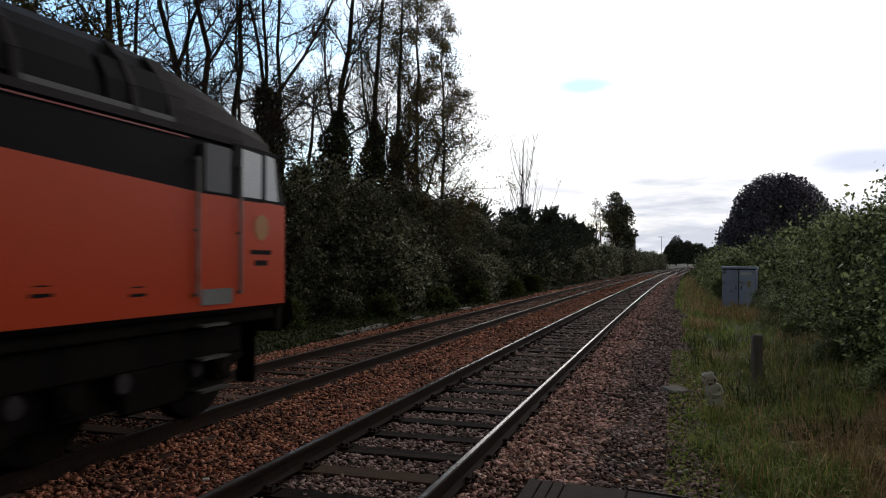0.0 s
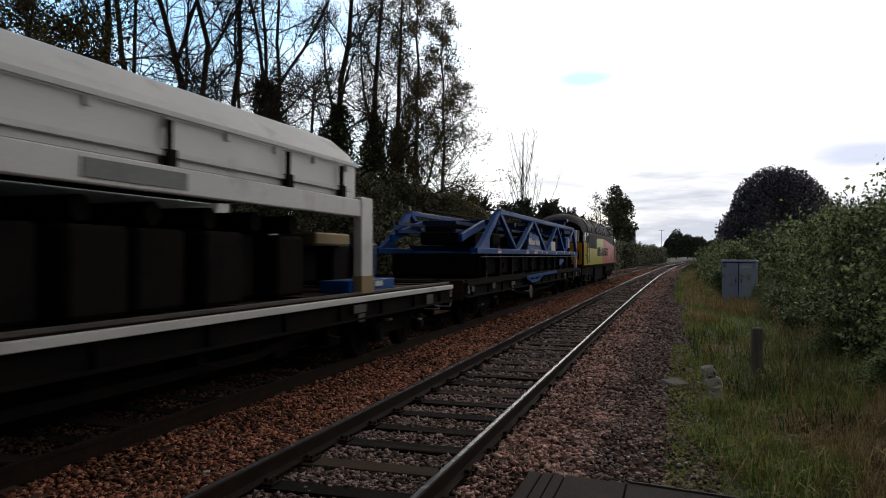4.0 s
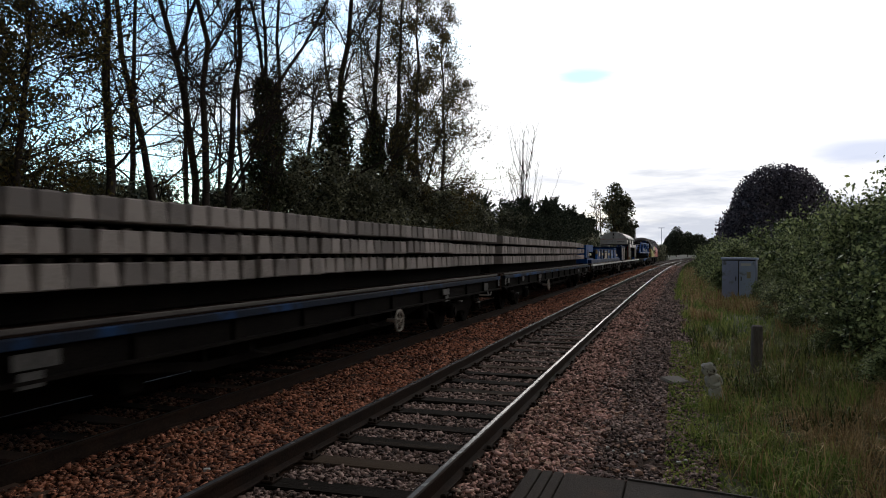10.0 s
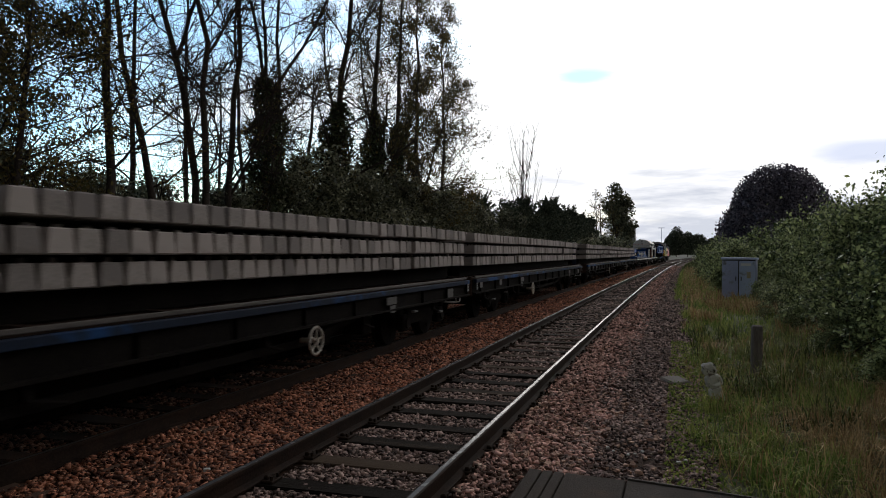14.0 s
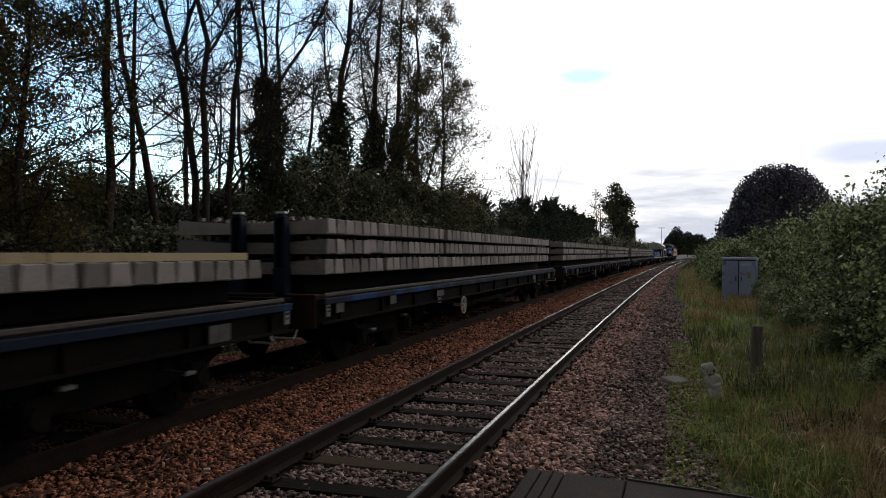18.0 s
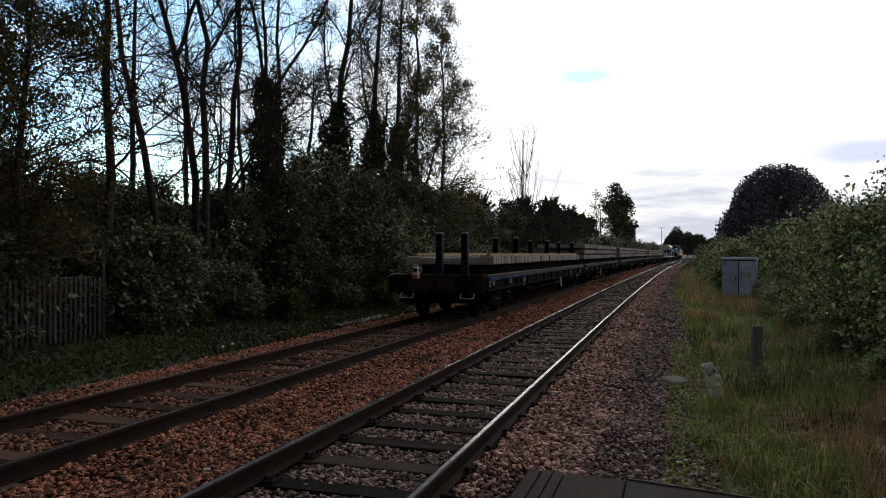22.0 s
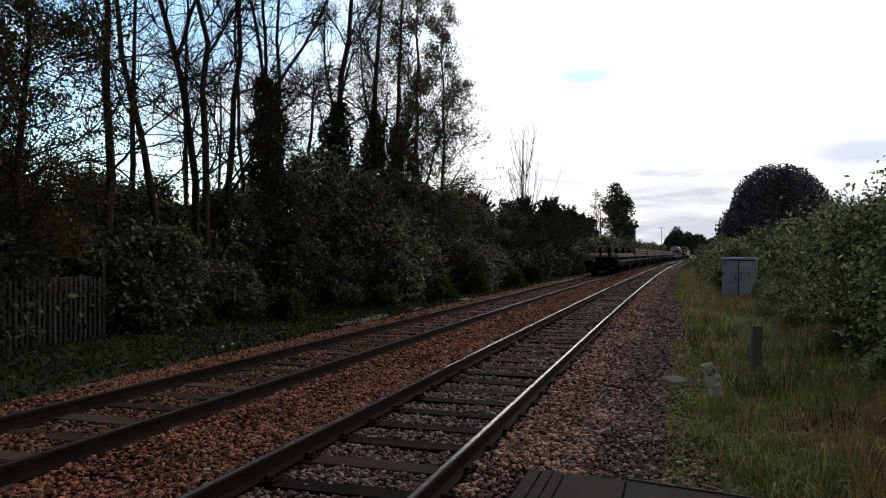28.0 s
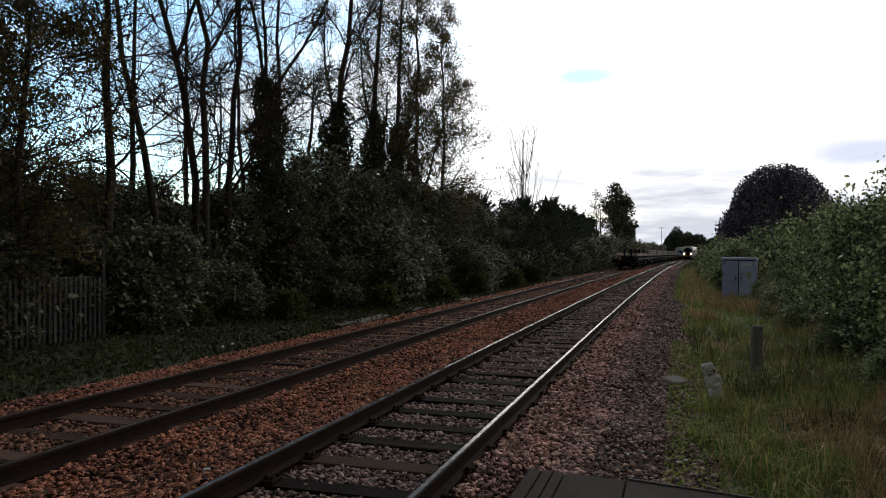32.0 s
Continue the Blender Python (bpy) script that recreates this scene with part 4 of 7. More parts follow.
def locomotive():
    w = thing("locomotive", "orange and yellow diesel freight locomotive with black upper sides", "locomotive")
    ys = [-8.98, -8.86, -8.2, -7.6, -7.0, -6.0, -3.3, 0, 3.3, 6.0, 7.0, 7.6, 8.2, 8.86, 8.98]
    bm = bmesh.new()
    sweep(bm, [loco_ring(y, 0.32 if abs(y) > 8.9 else (0.27 if abs(y) > 8.8 else (0.08 if abs(y) > 8.0 else 0.0))) for y in ys])
    bm.faces.ensure_lookup_table()
    for f in bm.faces:
        c = f.calc_center_median()
        if c.z > 3.8 or (c.z > 3.0 and abs(c.y) > 6.95):
            f.material_index = 1
    body = part("body", bm, M["black"], w, "black painted upper body")
    body.data.materials.append(M["roof_grey"])
    # flank colours
    side_sheet(w, "orange_flank", ((-0.16, 1.205), (8.86, 1.205), (8.86, 2.36), (7.2, 2.38), (0.55, 2.72), (0.26, 2.72)), M["orange"], label="orange painted flank")
    side_sheet(w, "yellow_flank", ((-7.10, 1.205), (-0.20, 1.205), (0.22, 2.72), (-3.3, 2.68), (-3.3, 2.09), (-7.10, 2.09)), M["yellow"], label="yellow painted flank")
    side_sheet(w, "yellow_cab_side", ((-8.86, 1.205), (-7.14, 1.205), (-7.14, 2.37), (-8.86, 2.37)), M["yellow"], label="yellow painted cab side")
    # black cooler panel, its frame and a pale dusty strip
    side_sheet(w, "cooler_panel", ((-6.95, 2.11), (-3.36, 2.11), (-3.36, 2.83), (-6.95, 2.83)), M["black"], x=1.40)
    side_sheet(w, "cantrail_stripe", ((-7.0, 2.892), (7.1, 2.892), (7.1, 2.907), (-7.0, 2.907)), M["dull_red"], x=1.378, label="thin red line along the cant rail")
    # name panel: plain bars, then two painted words
    for s in (1, -1):
        for i in range(5):
            bars("lettering", M["black"], w, (s * 1.405, -3.05 + (i + 0.5) * 0.33, 1.93, 0.006, 0.23, 0.50), label="dark block lettering")
        for word, y0, y1 in (("RAIL", -1.22, 0.06), ("FREIGHT", 0.26, 3.12)):
            me = lettering(word, y1 - y0, 0.50)
            ob = place("lettering", me, M["black"], w, "bold black painted word")
            ob.matrix_basis = pose(1.4035, y0, 1.68, 90, 0, 90) if s > 0 else pose(-1.4035, y1, 1.68, 90, 0, -90)
    for s in (1, -1):
        bm = bmesh.new()
        tube(bm, (s * 1.401, -8.05, 2.06), (s * 1.408, -8.05, 2.06), 0.17, seg=9)
        box(bm, s * 1.405, -7.98, 1.90, 0.006, 0.12, 0.12)
        part("emblem", bm, M["orange"], w, "orange emblem")
        bars("lettering", M["black"], w, (s * 1.405, -8.0, 1.72, 0.006, 0.56, 0.07), (s * 1.405, -8.0, 1.58, 0.006, 0.36, 0.07))
        bm = bmesh.new()
        tube(bm, (s * 1.401, 8.35, 2.08), (s * 1.408, 8.35, 2.08), 0.15, seg=9)
        part("emblem", bm, M["dull_emblem"], w, "dull yellow emblem")
        bars("lettering", M["black"], w, (s * 1.405, 8.35, 1.80, 0.006, 0.42, 0.05), (s * 1.405, 8.35, 1.68, 0.006, 0.26, 0.06))
    for e in (1, -1):
        for s in (1, -1):
            # cab door with handrails, side window
            d = bars("cab_door", M["yellow"] if e < 0 else M["orange"], w, (s * 1.402, e * 7.52, 1.82, 0.02, 0.56, 1.10))
            bars("door_top", M["black"], d, (s * 1.402, e * 7.52, 2.62, 0.02, 0.56, 0.49))
            bars("door_window", M["glass"], d, (s * 1.415, e * 7.52, 2.64, 0.012, 0.42, 0.48))
            bars("door_step_plate", M["grey"], d, (s * 1.41, e * 7.52, 1.34, 0.02, 0.52, 0.16))
            for k in (-0.36, 0.36):
                bm = bmesh.new()
                tube(bm, (s * 1.45, e * 7.52 + k, 1.35), (s * 1.45, e * 7.52 + k, 2.72), 0.018, seg=8)
                for z in (1.37, 2.0, 2.70):
                    tube(bm, (s * 1.40, e * 7.52 + k, z), (s * 1.45, e * 7.52 + k, z), 0.014, seg=6)
                part("handrail", bm, M["grey"], w, "worn vertical handrail")
            for y0, y1, x in ((7.98, 8.36, 1.392), (8.46, 8.74, 1.376)):
                ym, lean = (y0 + y1) / 2, 0.0 if y0 < 8.2 else 0.08
                bm = bmesh.new()
                pane = [(y0, 2.40), (y1, 2.40), (y1 - lean, 2.90), (y0, 2.92)]
                sweep(bm, [[(s * (x + k), e * y, z) for y, z in pane] for k in (-0.006, 0.006)])
                sw = part("side_window", bm, M["sky_pale_glass"], w, "cab side window with the sky's reflection painted pale")
                bars("window_frame", M["black"], sw, (s * (x + 0.004), e * ym, 2.94, 0.018, y1 - y0 + 0.06, 0.035), (s * (x + 0.004), e * ym, 2.375, 0.018, y1 - y0 + 0.06, 0.035), (s * (x + 0.004), e * (y0 - 0.03), 2.66, 0.018, 0.04, 0.54))
            bars("window_pillar", M["black"], w, (s * 1.397, e * 7.88, 2.66, 0.022, 0.14, 0.58), label="dark pillar between the cab windows")
            bars("window_pillar", M["black"], w, (s * 1.392, e * 8.41, 2.66, 0.022, 0.07, 0.56), label="dark pillar between the cab windows")
            # steps below the door
            for z in (1.05, 0.72, 0.40):
                bars("cab_step", M["dim_plate"], w, (s * 1.36, e * 7.52, z, 0.10, 0.44, 0.025), label="pale edged footstep")
                bars("step_plate", M["underframe"], w, (s * 1.22, e * 7.52, z - 0.01, 0.20, 0.44, 0.03))
        # windscreens
        for s in (1, -1):
            bm = bmesh.new()
            yy = 8.985
            box(bm, 0, 0, 0, 1.10, 0.03, 0.58, 0.02, pose(s * 0.62, e * (yy - 0.085), 2.68, e * 12.4, 0, 0))
            win = part("windscreen", bm, M["sky_pale_glass"], w, "cab windscreen with the sky's reflection painted pale")
            bm = bmesh.new()
            beam(bm, (s * 0.25, e * (yy - 0.10), 2.86), (s * 0.62, e * (yy - 0.05), 2.66), 0.02, 0.02)
            part("wiper", bm, M["black"], win)
        # cab front
        bm = bmesh.new()
        box(bm, 0, e * 8.99, 1.80, 2.62, 0.03, 1.10, 0.012)
        front = part("cab_front", bm, M["cab_yellow"] if e < 0 else M["orange"], w, "amber yellow cab front" if e < 0 else "orange cab front")
        bars("grab_rail", M["label"], front, (0.55, e * 9.03, 2.28, 1.0, 0.03, 0.025), (-0.62, e * 9.03, 2.28, 0.9, 0.03, 0.025))
        bm = bmesh.new()
        box(bm, -0.10, e * 9.04, 1.78, 0.95, 0.10, 0.62, 0.03)
        part("nose_box", bm, M["black"], front, "dark recessed headlight and connector box")
        for x, z in ((-0.10, 2.12), (0.62, 2.02), (-0.78, 1.9)):
            bm = bmesh.new()
            tube(bm, (x, e * 9.0, z), (x, e * 9.06, z), 0.11, 0.10, 14)
            part("marker_light", bm, M["steel"] if z > 2.1 else M["black"], front)
        for x in (-1.0, 1.02):
            bm = bmesh.new()
            box(bm, x, e * 9.03, 1.75, 0.16, 0.08, 0.42, 0.02)
            tube(bm, (x + 0.14, e * 9.05, 1.95), (x + 0.14, e * 9.05, 1.50), 0.03, seg=8)
            part("jumper_cable", bm, M["underframe"], front)
        bm = bmesh.new()
        box(bm, 0, e * 9.0, 1.03, 2.5, 0.18, 0.36, 0.03)
        part("buffer_beam", bm, M["underframe"], w)
        for x in (-0.87, 0.87):
            buffer(w, x, e * 9.09, 1.05, e)
        coupling(w, e * 9.09, 1.0, e)
        for x in (-0.5, 0.5):
            bm = bmesh.new()
            tube(bm, (x, e * 9.1, 1.0), (x, e * 9.2, 0.55), 0.03, seg=8)
            part("air_hose", bm, M["underframe"], w)
        bm = bmesh.new()
        for x in (-0.78, 0.78):
            box(bm, x, e * 9.0, 0.52, 0.26, 0.05, 0.62, 0.01)
        box(bm, 0, e * 8.98, 0.82, 1.9, 0.05, 0.10, 0.01)
        part("rail_guard", bm, M["underframe"], w)
    # roof side grilles between arched ribs
    for s in (1, -1):
        def on_roof(b, y, out=0.0):
            h = loco_section(y)
            i = min(int(b), len(h) - 2)
            f = b - i
            return (s * (h[i][0] * (1 - f) + h[i + 1][0] * f + out), y, h[i][1] * (1 - f) + h[i + 1][1] * f + out * 0.8)
        for k in range(9):
            y = -3.2 + k * 1.2
            bm = bmesh.new()
            for q in range(6):
                beam(bm, on_roof(4 + q * 0.5, y, 0.03), on_roof(4.5 + q * 0.5, y, 0.03), 0.07, 0.05)
            part("roof_rib", bm, M["roof_grey"], w, "grey arched roof rib")
            if k < 6:
                bm = bmesh.new()
                for q in range(7):
                    b = 4.25 + q * 0.36
                    beam(bm, on_roof(b, y + 0.06, 0.05), on_roof(b, y + 1.14, 0.05), 0.025, 0.022)
                part("roof_grille", bm, M["grille"], w, "grey louvred roof grille")
        bm = bmesh.new()
        for y0, y1 in ((-6.95, -3.2), (-3.0, 8.0)):
            beam(bm, (s * 1.36, y0, 2.97), (s * 1.36, y1, 2.97), 0.05, 0.07)
        part("cant_rail", bm, M["roof_grey"], w, "dark grey cant rail")
        for y in (-6.8, -5.1, 7.0):
            bm = bmesh.new()
            for q in range(5):
                beam(bm, on_roof(4.0 + q * 0.6, y, 0.02), on_roof(4.6 + q * 0.6, y, 0.02), 0.26, 0.04)
            part("roof_rib", bm, M["roof_grey"], w, "grey arched roof rib")
        for y0, y1 in ((-6.6, -5.3), (-4.9, -3.4), (5.0, 6.0), (6.1, 6.85)):
            bm = bmesh.new()
            lo0, lo1, hi0, hi1 = on_roof(4.25, y0, 0.025), on_roof(4.25, y1, 0.025), on_roof(6.0, y0, 0.035), on_roof(6.0, y1, 0.035)
            mid0, mid1 = on_roof(5.1, y0, 0.04), on_roof(5.1, y1, 0.04)
            sweep(bm, [[lo0, mid0, hi0, (hi0[0] - s * 0.05, hi0[1], hi0[2] - 0.05), (lo0[0] - s * 0.05, lo0[1], lo0[2])], [lo1, mid1, hi1, (hi1[0] - s * 0.05, hi1[1], hi1[2] - 0.05), (lo1[0] - s * 0.05, lo1[1], lo1[2])]])
            part("roof_panel", bm, M["black"], w, "black roof side panel")
        bm = bmesh.new()
        beam(bm, on_roof(4.1, 5.2, 0.03), on_roof(4.1, 6.9, 0.03), 0.04, 0.06)
        part("roof_strip", bm, M["grille"], w, "grey roof side strip")
    # small flank fittings
    for y, z in ((-6.6, 1.36), (-5.9, 1.40), (-4.0, 1.44), (5.4, 1.44), (6.4, 1.40), (-6.75, 1.62)):
        bars("flank_hatch", M["black"], w, (1.403, y, z, 0.008, 0.20, 0.028), (1.403, y, z + 0.07, 0.006, 0.15, 0.012))
    # underframe
    bm = bmesh.new()
    box(bm, 0, 0, 1.12, 2.6, 17.6, 0.20, 0.02)
    part("underframe", bm, M["underframe"], w)
    bm = bmesh.new()
    box(bm, 0, 0, 0.62, 2.3, 4.4, 0.80, 0.06)
    part("fuel_tank", bm, M["underframe"], w)
    for x in (1.2, -1.2):
        for y in (-2.9, 2.8):
            bm = bmesh.new()
            box(bm, x, y, 0.80, 0.25, 0.9, 0.5, 0.03)
            part("equipment_box", bm, M["underframe"], w)
    for y in (-5.9, 5.9):
        bogie(w, y, M["underframe"], base=2.05, r=0.57, wheels=3)
        for k in (-1.6, -0.6, 0.5, 1.5):
            bm = bmesh.new()
            tube(bm, (1.22, y + k, 0.62), (1.27, y + k, 0.62), 0.09, seg=10)
            part("bogie_cap", bm, M["roof_grey"], w, "dark worn bogie cap")
        for sx in (1.16, -1.16):
            bm = bmesh.new()
            box(bm, sx, y, 0.86, 0.14, 4.7, 0.34, 0.03)
            for k in (-1.0, 1.0):
                box(bm, sx, y + k, 0.52, 0.12, 0.9, 0.42, 0.03)
            part("brake_rigging", bm, M["underframe"], w)
    return w


# ---- first wagon: blue lattice gantry ----
def gantry_wagon():
    w = flat_wagon("gantry_wagon", "flat wagon carrying a blue lattice gantry of a track relaying machine", -2.38, edge="black", front=9.95)
    g = w
    for s in (1, -1):
        x = s * 1.28
        top, low = 2.88, 1.81
        bm = bmesh.new()
        beam(bm, (x, -6.3, top), (x, 7.98, top + 0.02), 0.14, 0.13, 0.01)
        part("top_chord", bm, M["blue"], g)
        bm = bmesh.new()
        beam(bm, (x, -8.7, low), (x, 9.0, low - 0.01), 0.18, 0.14, 0.01)
        part("bottom_chord", bm, M["blue"], g)
        feet = ((-8.4, low), (-6.3, top), (-4.05, low), (-1.48, top), (0.97, low), (3.35, top), (5.3, low), (7.98, top), (9.0, low))
        for a, b in zip(feet, feet[1:]):
            bm = bmesh.new()
            beam(bm, (x, a[0], a[1]), (x, b[0], b[1]), 0.12, 0.13, 0.01)
            part("brace", bm, M["blue"], g)
        bm = bmesh.new()
        sweep(bm, [[(x + k, y, z) for y, z in ((-2.50, 1.88), (-0.11, 1.88), (-0.56, 2.36), (-2.15, 2.44))] for k in (-0.03, 0.03)])
        part("gusset", bm, M["blue"], g)
        bm = bmesh.new()
        plate = [(-6.45, 2.70), (-7.0, 2.38), (-7.38, 2.16), (-7.42, 1.74), (-8.8, 1.74), (-8.4, 1.92), (-7.7, 2.22), (-7.0, 2.62), (-6.6, 2.86)]
        sweep(bm, [[(x - 0.05, y, z) for y, z in plate], [(x + 0.05, y, z) for y, z in plate]])
        part("end_plate", bm, M["blue"], g)
        bars("guide_rail", M["panel_grey"], g, (s * 1.36, 0.3, 1.665, 0.04, 17.4, 0.02), label="thin pale guide rail")
        for k, n in ((-2.37, 7), (-1.20, 5)):
            bars("lettering", M["label"], g, *[(s * 1.325, k + 0.077 + i * 0.154, 2.12 + (0.03 if i in (0, 2) else 0), 0.008, 0.107, 0.22 if i in (0, 2) else 0.16) for i in range(n)], label="white block lettering")
        for y, wd in ((-2.78, 0.5), (-1.35, 0.8), (-6.5, 0.5)):
            bars("notice", M["label"], g, (s * 1.375, y, 1.79, 0.006, wd * 0.75, 0.06), label="white notice strip")
            bars("notice", M["red"], g, (s * 1.375, y, 1.85, 0.006, wd * 0.75, 0.04), label="red notice strip")
        for y in (-0.2, 0.7, 2.9, 4.9, 6.3, 8.0):
            bars("marker", M["label"], g, (s * 1.375, y, 1.80, 0.006, 0.13, 0.07), label="white marker plate")
    bars("white_box", M["label"], g, (1.10, 2.27, 2.05, 0.5, 0.98, 0.36), label="white equipment box", bevel=0.02)
    bars("control_box", M["blue"], g, (1.15, 5.9, 2.22, 0.35, 0.5, 0.5), label="blue control box", bevel=0.02)
    bars("notice", M["label"], g, (1.34, 6.3, 2.26, 0.01, 0.40, 0.44), label="white notice board")
    # inner rails, motors and cross frames seen through the lattice
    for x, z in ((-0.75, 2.50), (0.75, 2.50), (-0.75, 2.30), (0.75, 2.30)):
        bm = bmesh.new()
        beam(bm, (x, -8.6, z), (x, 8.4, z), 0.10, 0.08)
        part("inner_rail", bm, M["dark_blue"], g)
    for y in (-6.2, -4.2, -2.2, 0.2, 2.5, 4.7, 7.1):
        bm = bmesh.new()
        beam(bm, (-1.28, y, 2.6), (1.28, y, 2.6), 0.12, 0.12)
        beam(bm, (-1.28, y, 1.9), (1.28, y, 1.9), 0.14, 0.14)
        part("cross_frame", bm, M["dark_blue"], g)
    for y in np.arange(-7, 8, 1.9):
        bm = bmesh.new()
        box(bm, 0.2, float(y), 2.15, 1.5, 0.9, 0.35, 0.04)
        tube(bm, (-0.6, float(y) + 0.2, 2.42), (0.9, float(y) + 0.2, 2.42), 0.10, seg=10)
        part("machine_unit", bm, M["underframe"], g)
    bars("panel", M["red"], g, (0.1, 3.35, 2.36, 0.6, 0.34, 0.66), label="red panel inside the gantry")
    bars("pale_post", M["grille"], g, (0.55, 3.75, 2.25, 0.06, 0.06, 0.80), label="grey upright")
    bars("pale_post", M["grey"], g, (1.0, 5.15, 2.28, 0.05, 0.07, 0.72), label="grey upright")
    bars("cable_cover", M["dark_blue"], g, (0.7, 4.95, 2.12, 0.5, 0.3, 0.24), bevel=0.03)
    bm = bmesh.new()
    skirt = [(3.95, 1.56), (5.1, 1.54), (5.1, 1.46), (4.75, 1.42), (4.45, 1.34), (3.95, 1.30)]
    sweep(bm, [[(x, y, z) for y, z in skirt] for x in (1.29, 1.32)])
    part("skirt_plate", bm, M["bright_blue"], g, "blue skirt plate")
    bars("notice_text", M["black"], g, *[(1.347, 6.3, 2.43 - 0.07 * k, 0.004, 0.30 - 0.05 * (k % 3), 0.03) for k in range(6)])
    bm = bmesh.new()
    for x in (-0.9, 0.9):
        for p, q in (((x, -6.0, 2.98), (x, -2.0, 3.0)), ((x, -2.0, 3.0), (x, 3.0, 3.02)), ((x, 3.0, 3.02), (x, 6.8, 2.96))):
            tube(bm, p, q, 0.03, seg=7)
    part("pipe_run", bm, M["underframe"], g, "dark pipes along the top")
    # posts at the front end, a cradle under the gantry
    bm = bmesh.new()
    box(bm, 1.18, 9.60, 2.02, 0.11, 0.14, 1.80, 0.01)
    part("white_post", bm, M["white"], g, "white end post")
    for x in (0.75, -0.75):
        bm = bmesh.new()
        box(bm, x, 8.0, 2.35, 0.34, 0.40, 1.9, 0.02)
        box(bm, x, 8.0, 3.30, 0.6, 0.5, 0.12, 0.02)
        part("end_post", bm, M["dark_blue"], g, "dark blue end post")
    bm = bmesh.new()
    box(bm, 0, 0, 1.42, 2.3, 15.5, 0.42)
    part("cradle", bm, M["underframe"], g)
    for y in np.arange(-7.5, 8, 1.5):
        bars("cradle_rib", M["underframe"], g, (0, float(y), 1.45, 2.55, 0.16, 0.60))
    for y in np.arange(-7.6, 8.2, 1.9):
        bars("fitting", M["underframe"], g, (1.29, float(y), 1.42, 0.05, 0.12, 0.14), label="grey bracket")
    for s in (1, -1):
        bm = bmesh.new()
        x = s * 1.41
        beam(bm, (x, -3.2, 1.02), (x, 2.5, 1.08), 0.07, 0.09)
        beam(bm, (x, -3.2, 1.02), (x, -2.3, 0.86), 0.06, 0.08)
        beam(bm, (x, -2.3, 0.86), (x, -1.3, 0.88), 0.06, 0.09)
        beam(bm, (x, -1.3, 0.88), (x, -0.3, 1.06), 0.06, 0.08)
        beam(bm, (x, -2.2, 0.88), (x, -1.7, 1.04), 0.05, 0.06)
        part("under_truss", bm, M["blue"], g, "blue trussing below the deck")
    # tail of the gantry: lifting arms
    for x in (-0.9, 0.9):
        bm = bmesh.new()
        beam(bm, (x, -6.4, 2.56), (x, -8.6, 2.12), 0.10, 0.20, 0.02)
        part("lifting_arm", bm, M["blue"], g)
    for x in (-1.28, 1.28):
        bars("lifting_lug", M["batten"], g, (x, -6.3, 3.01, 0.07, 0.12, 0.14), label="ochre lifting lug", bevel=0.02)
    return w


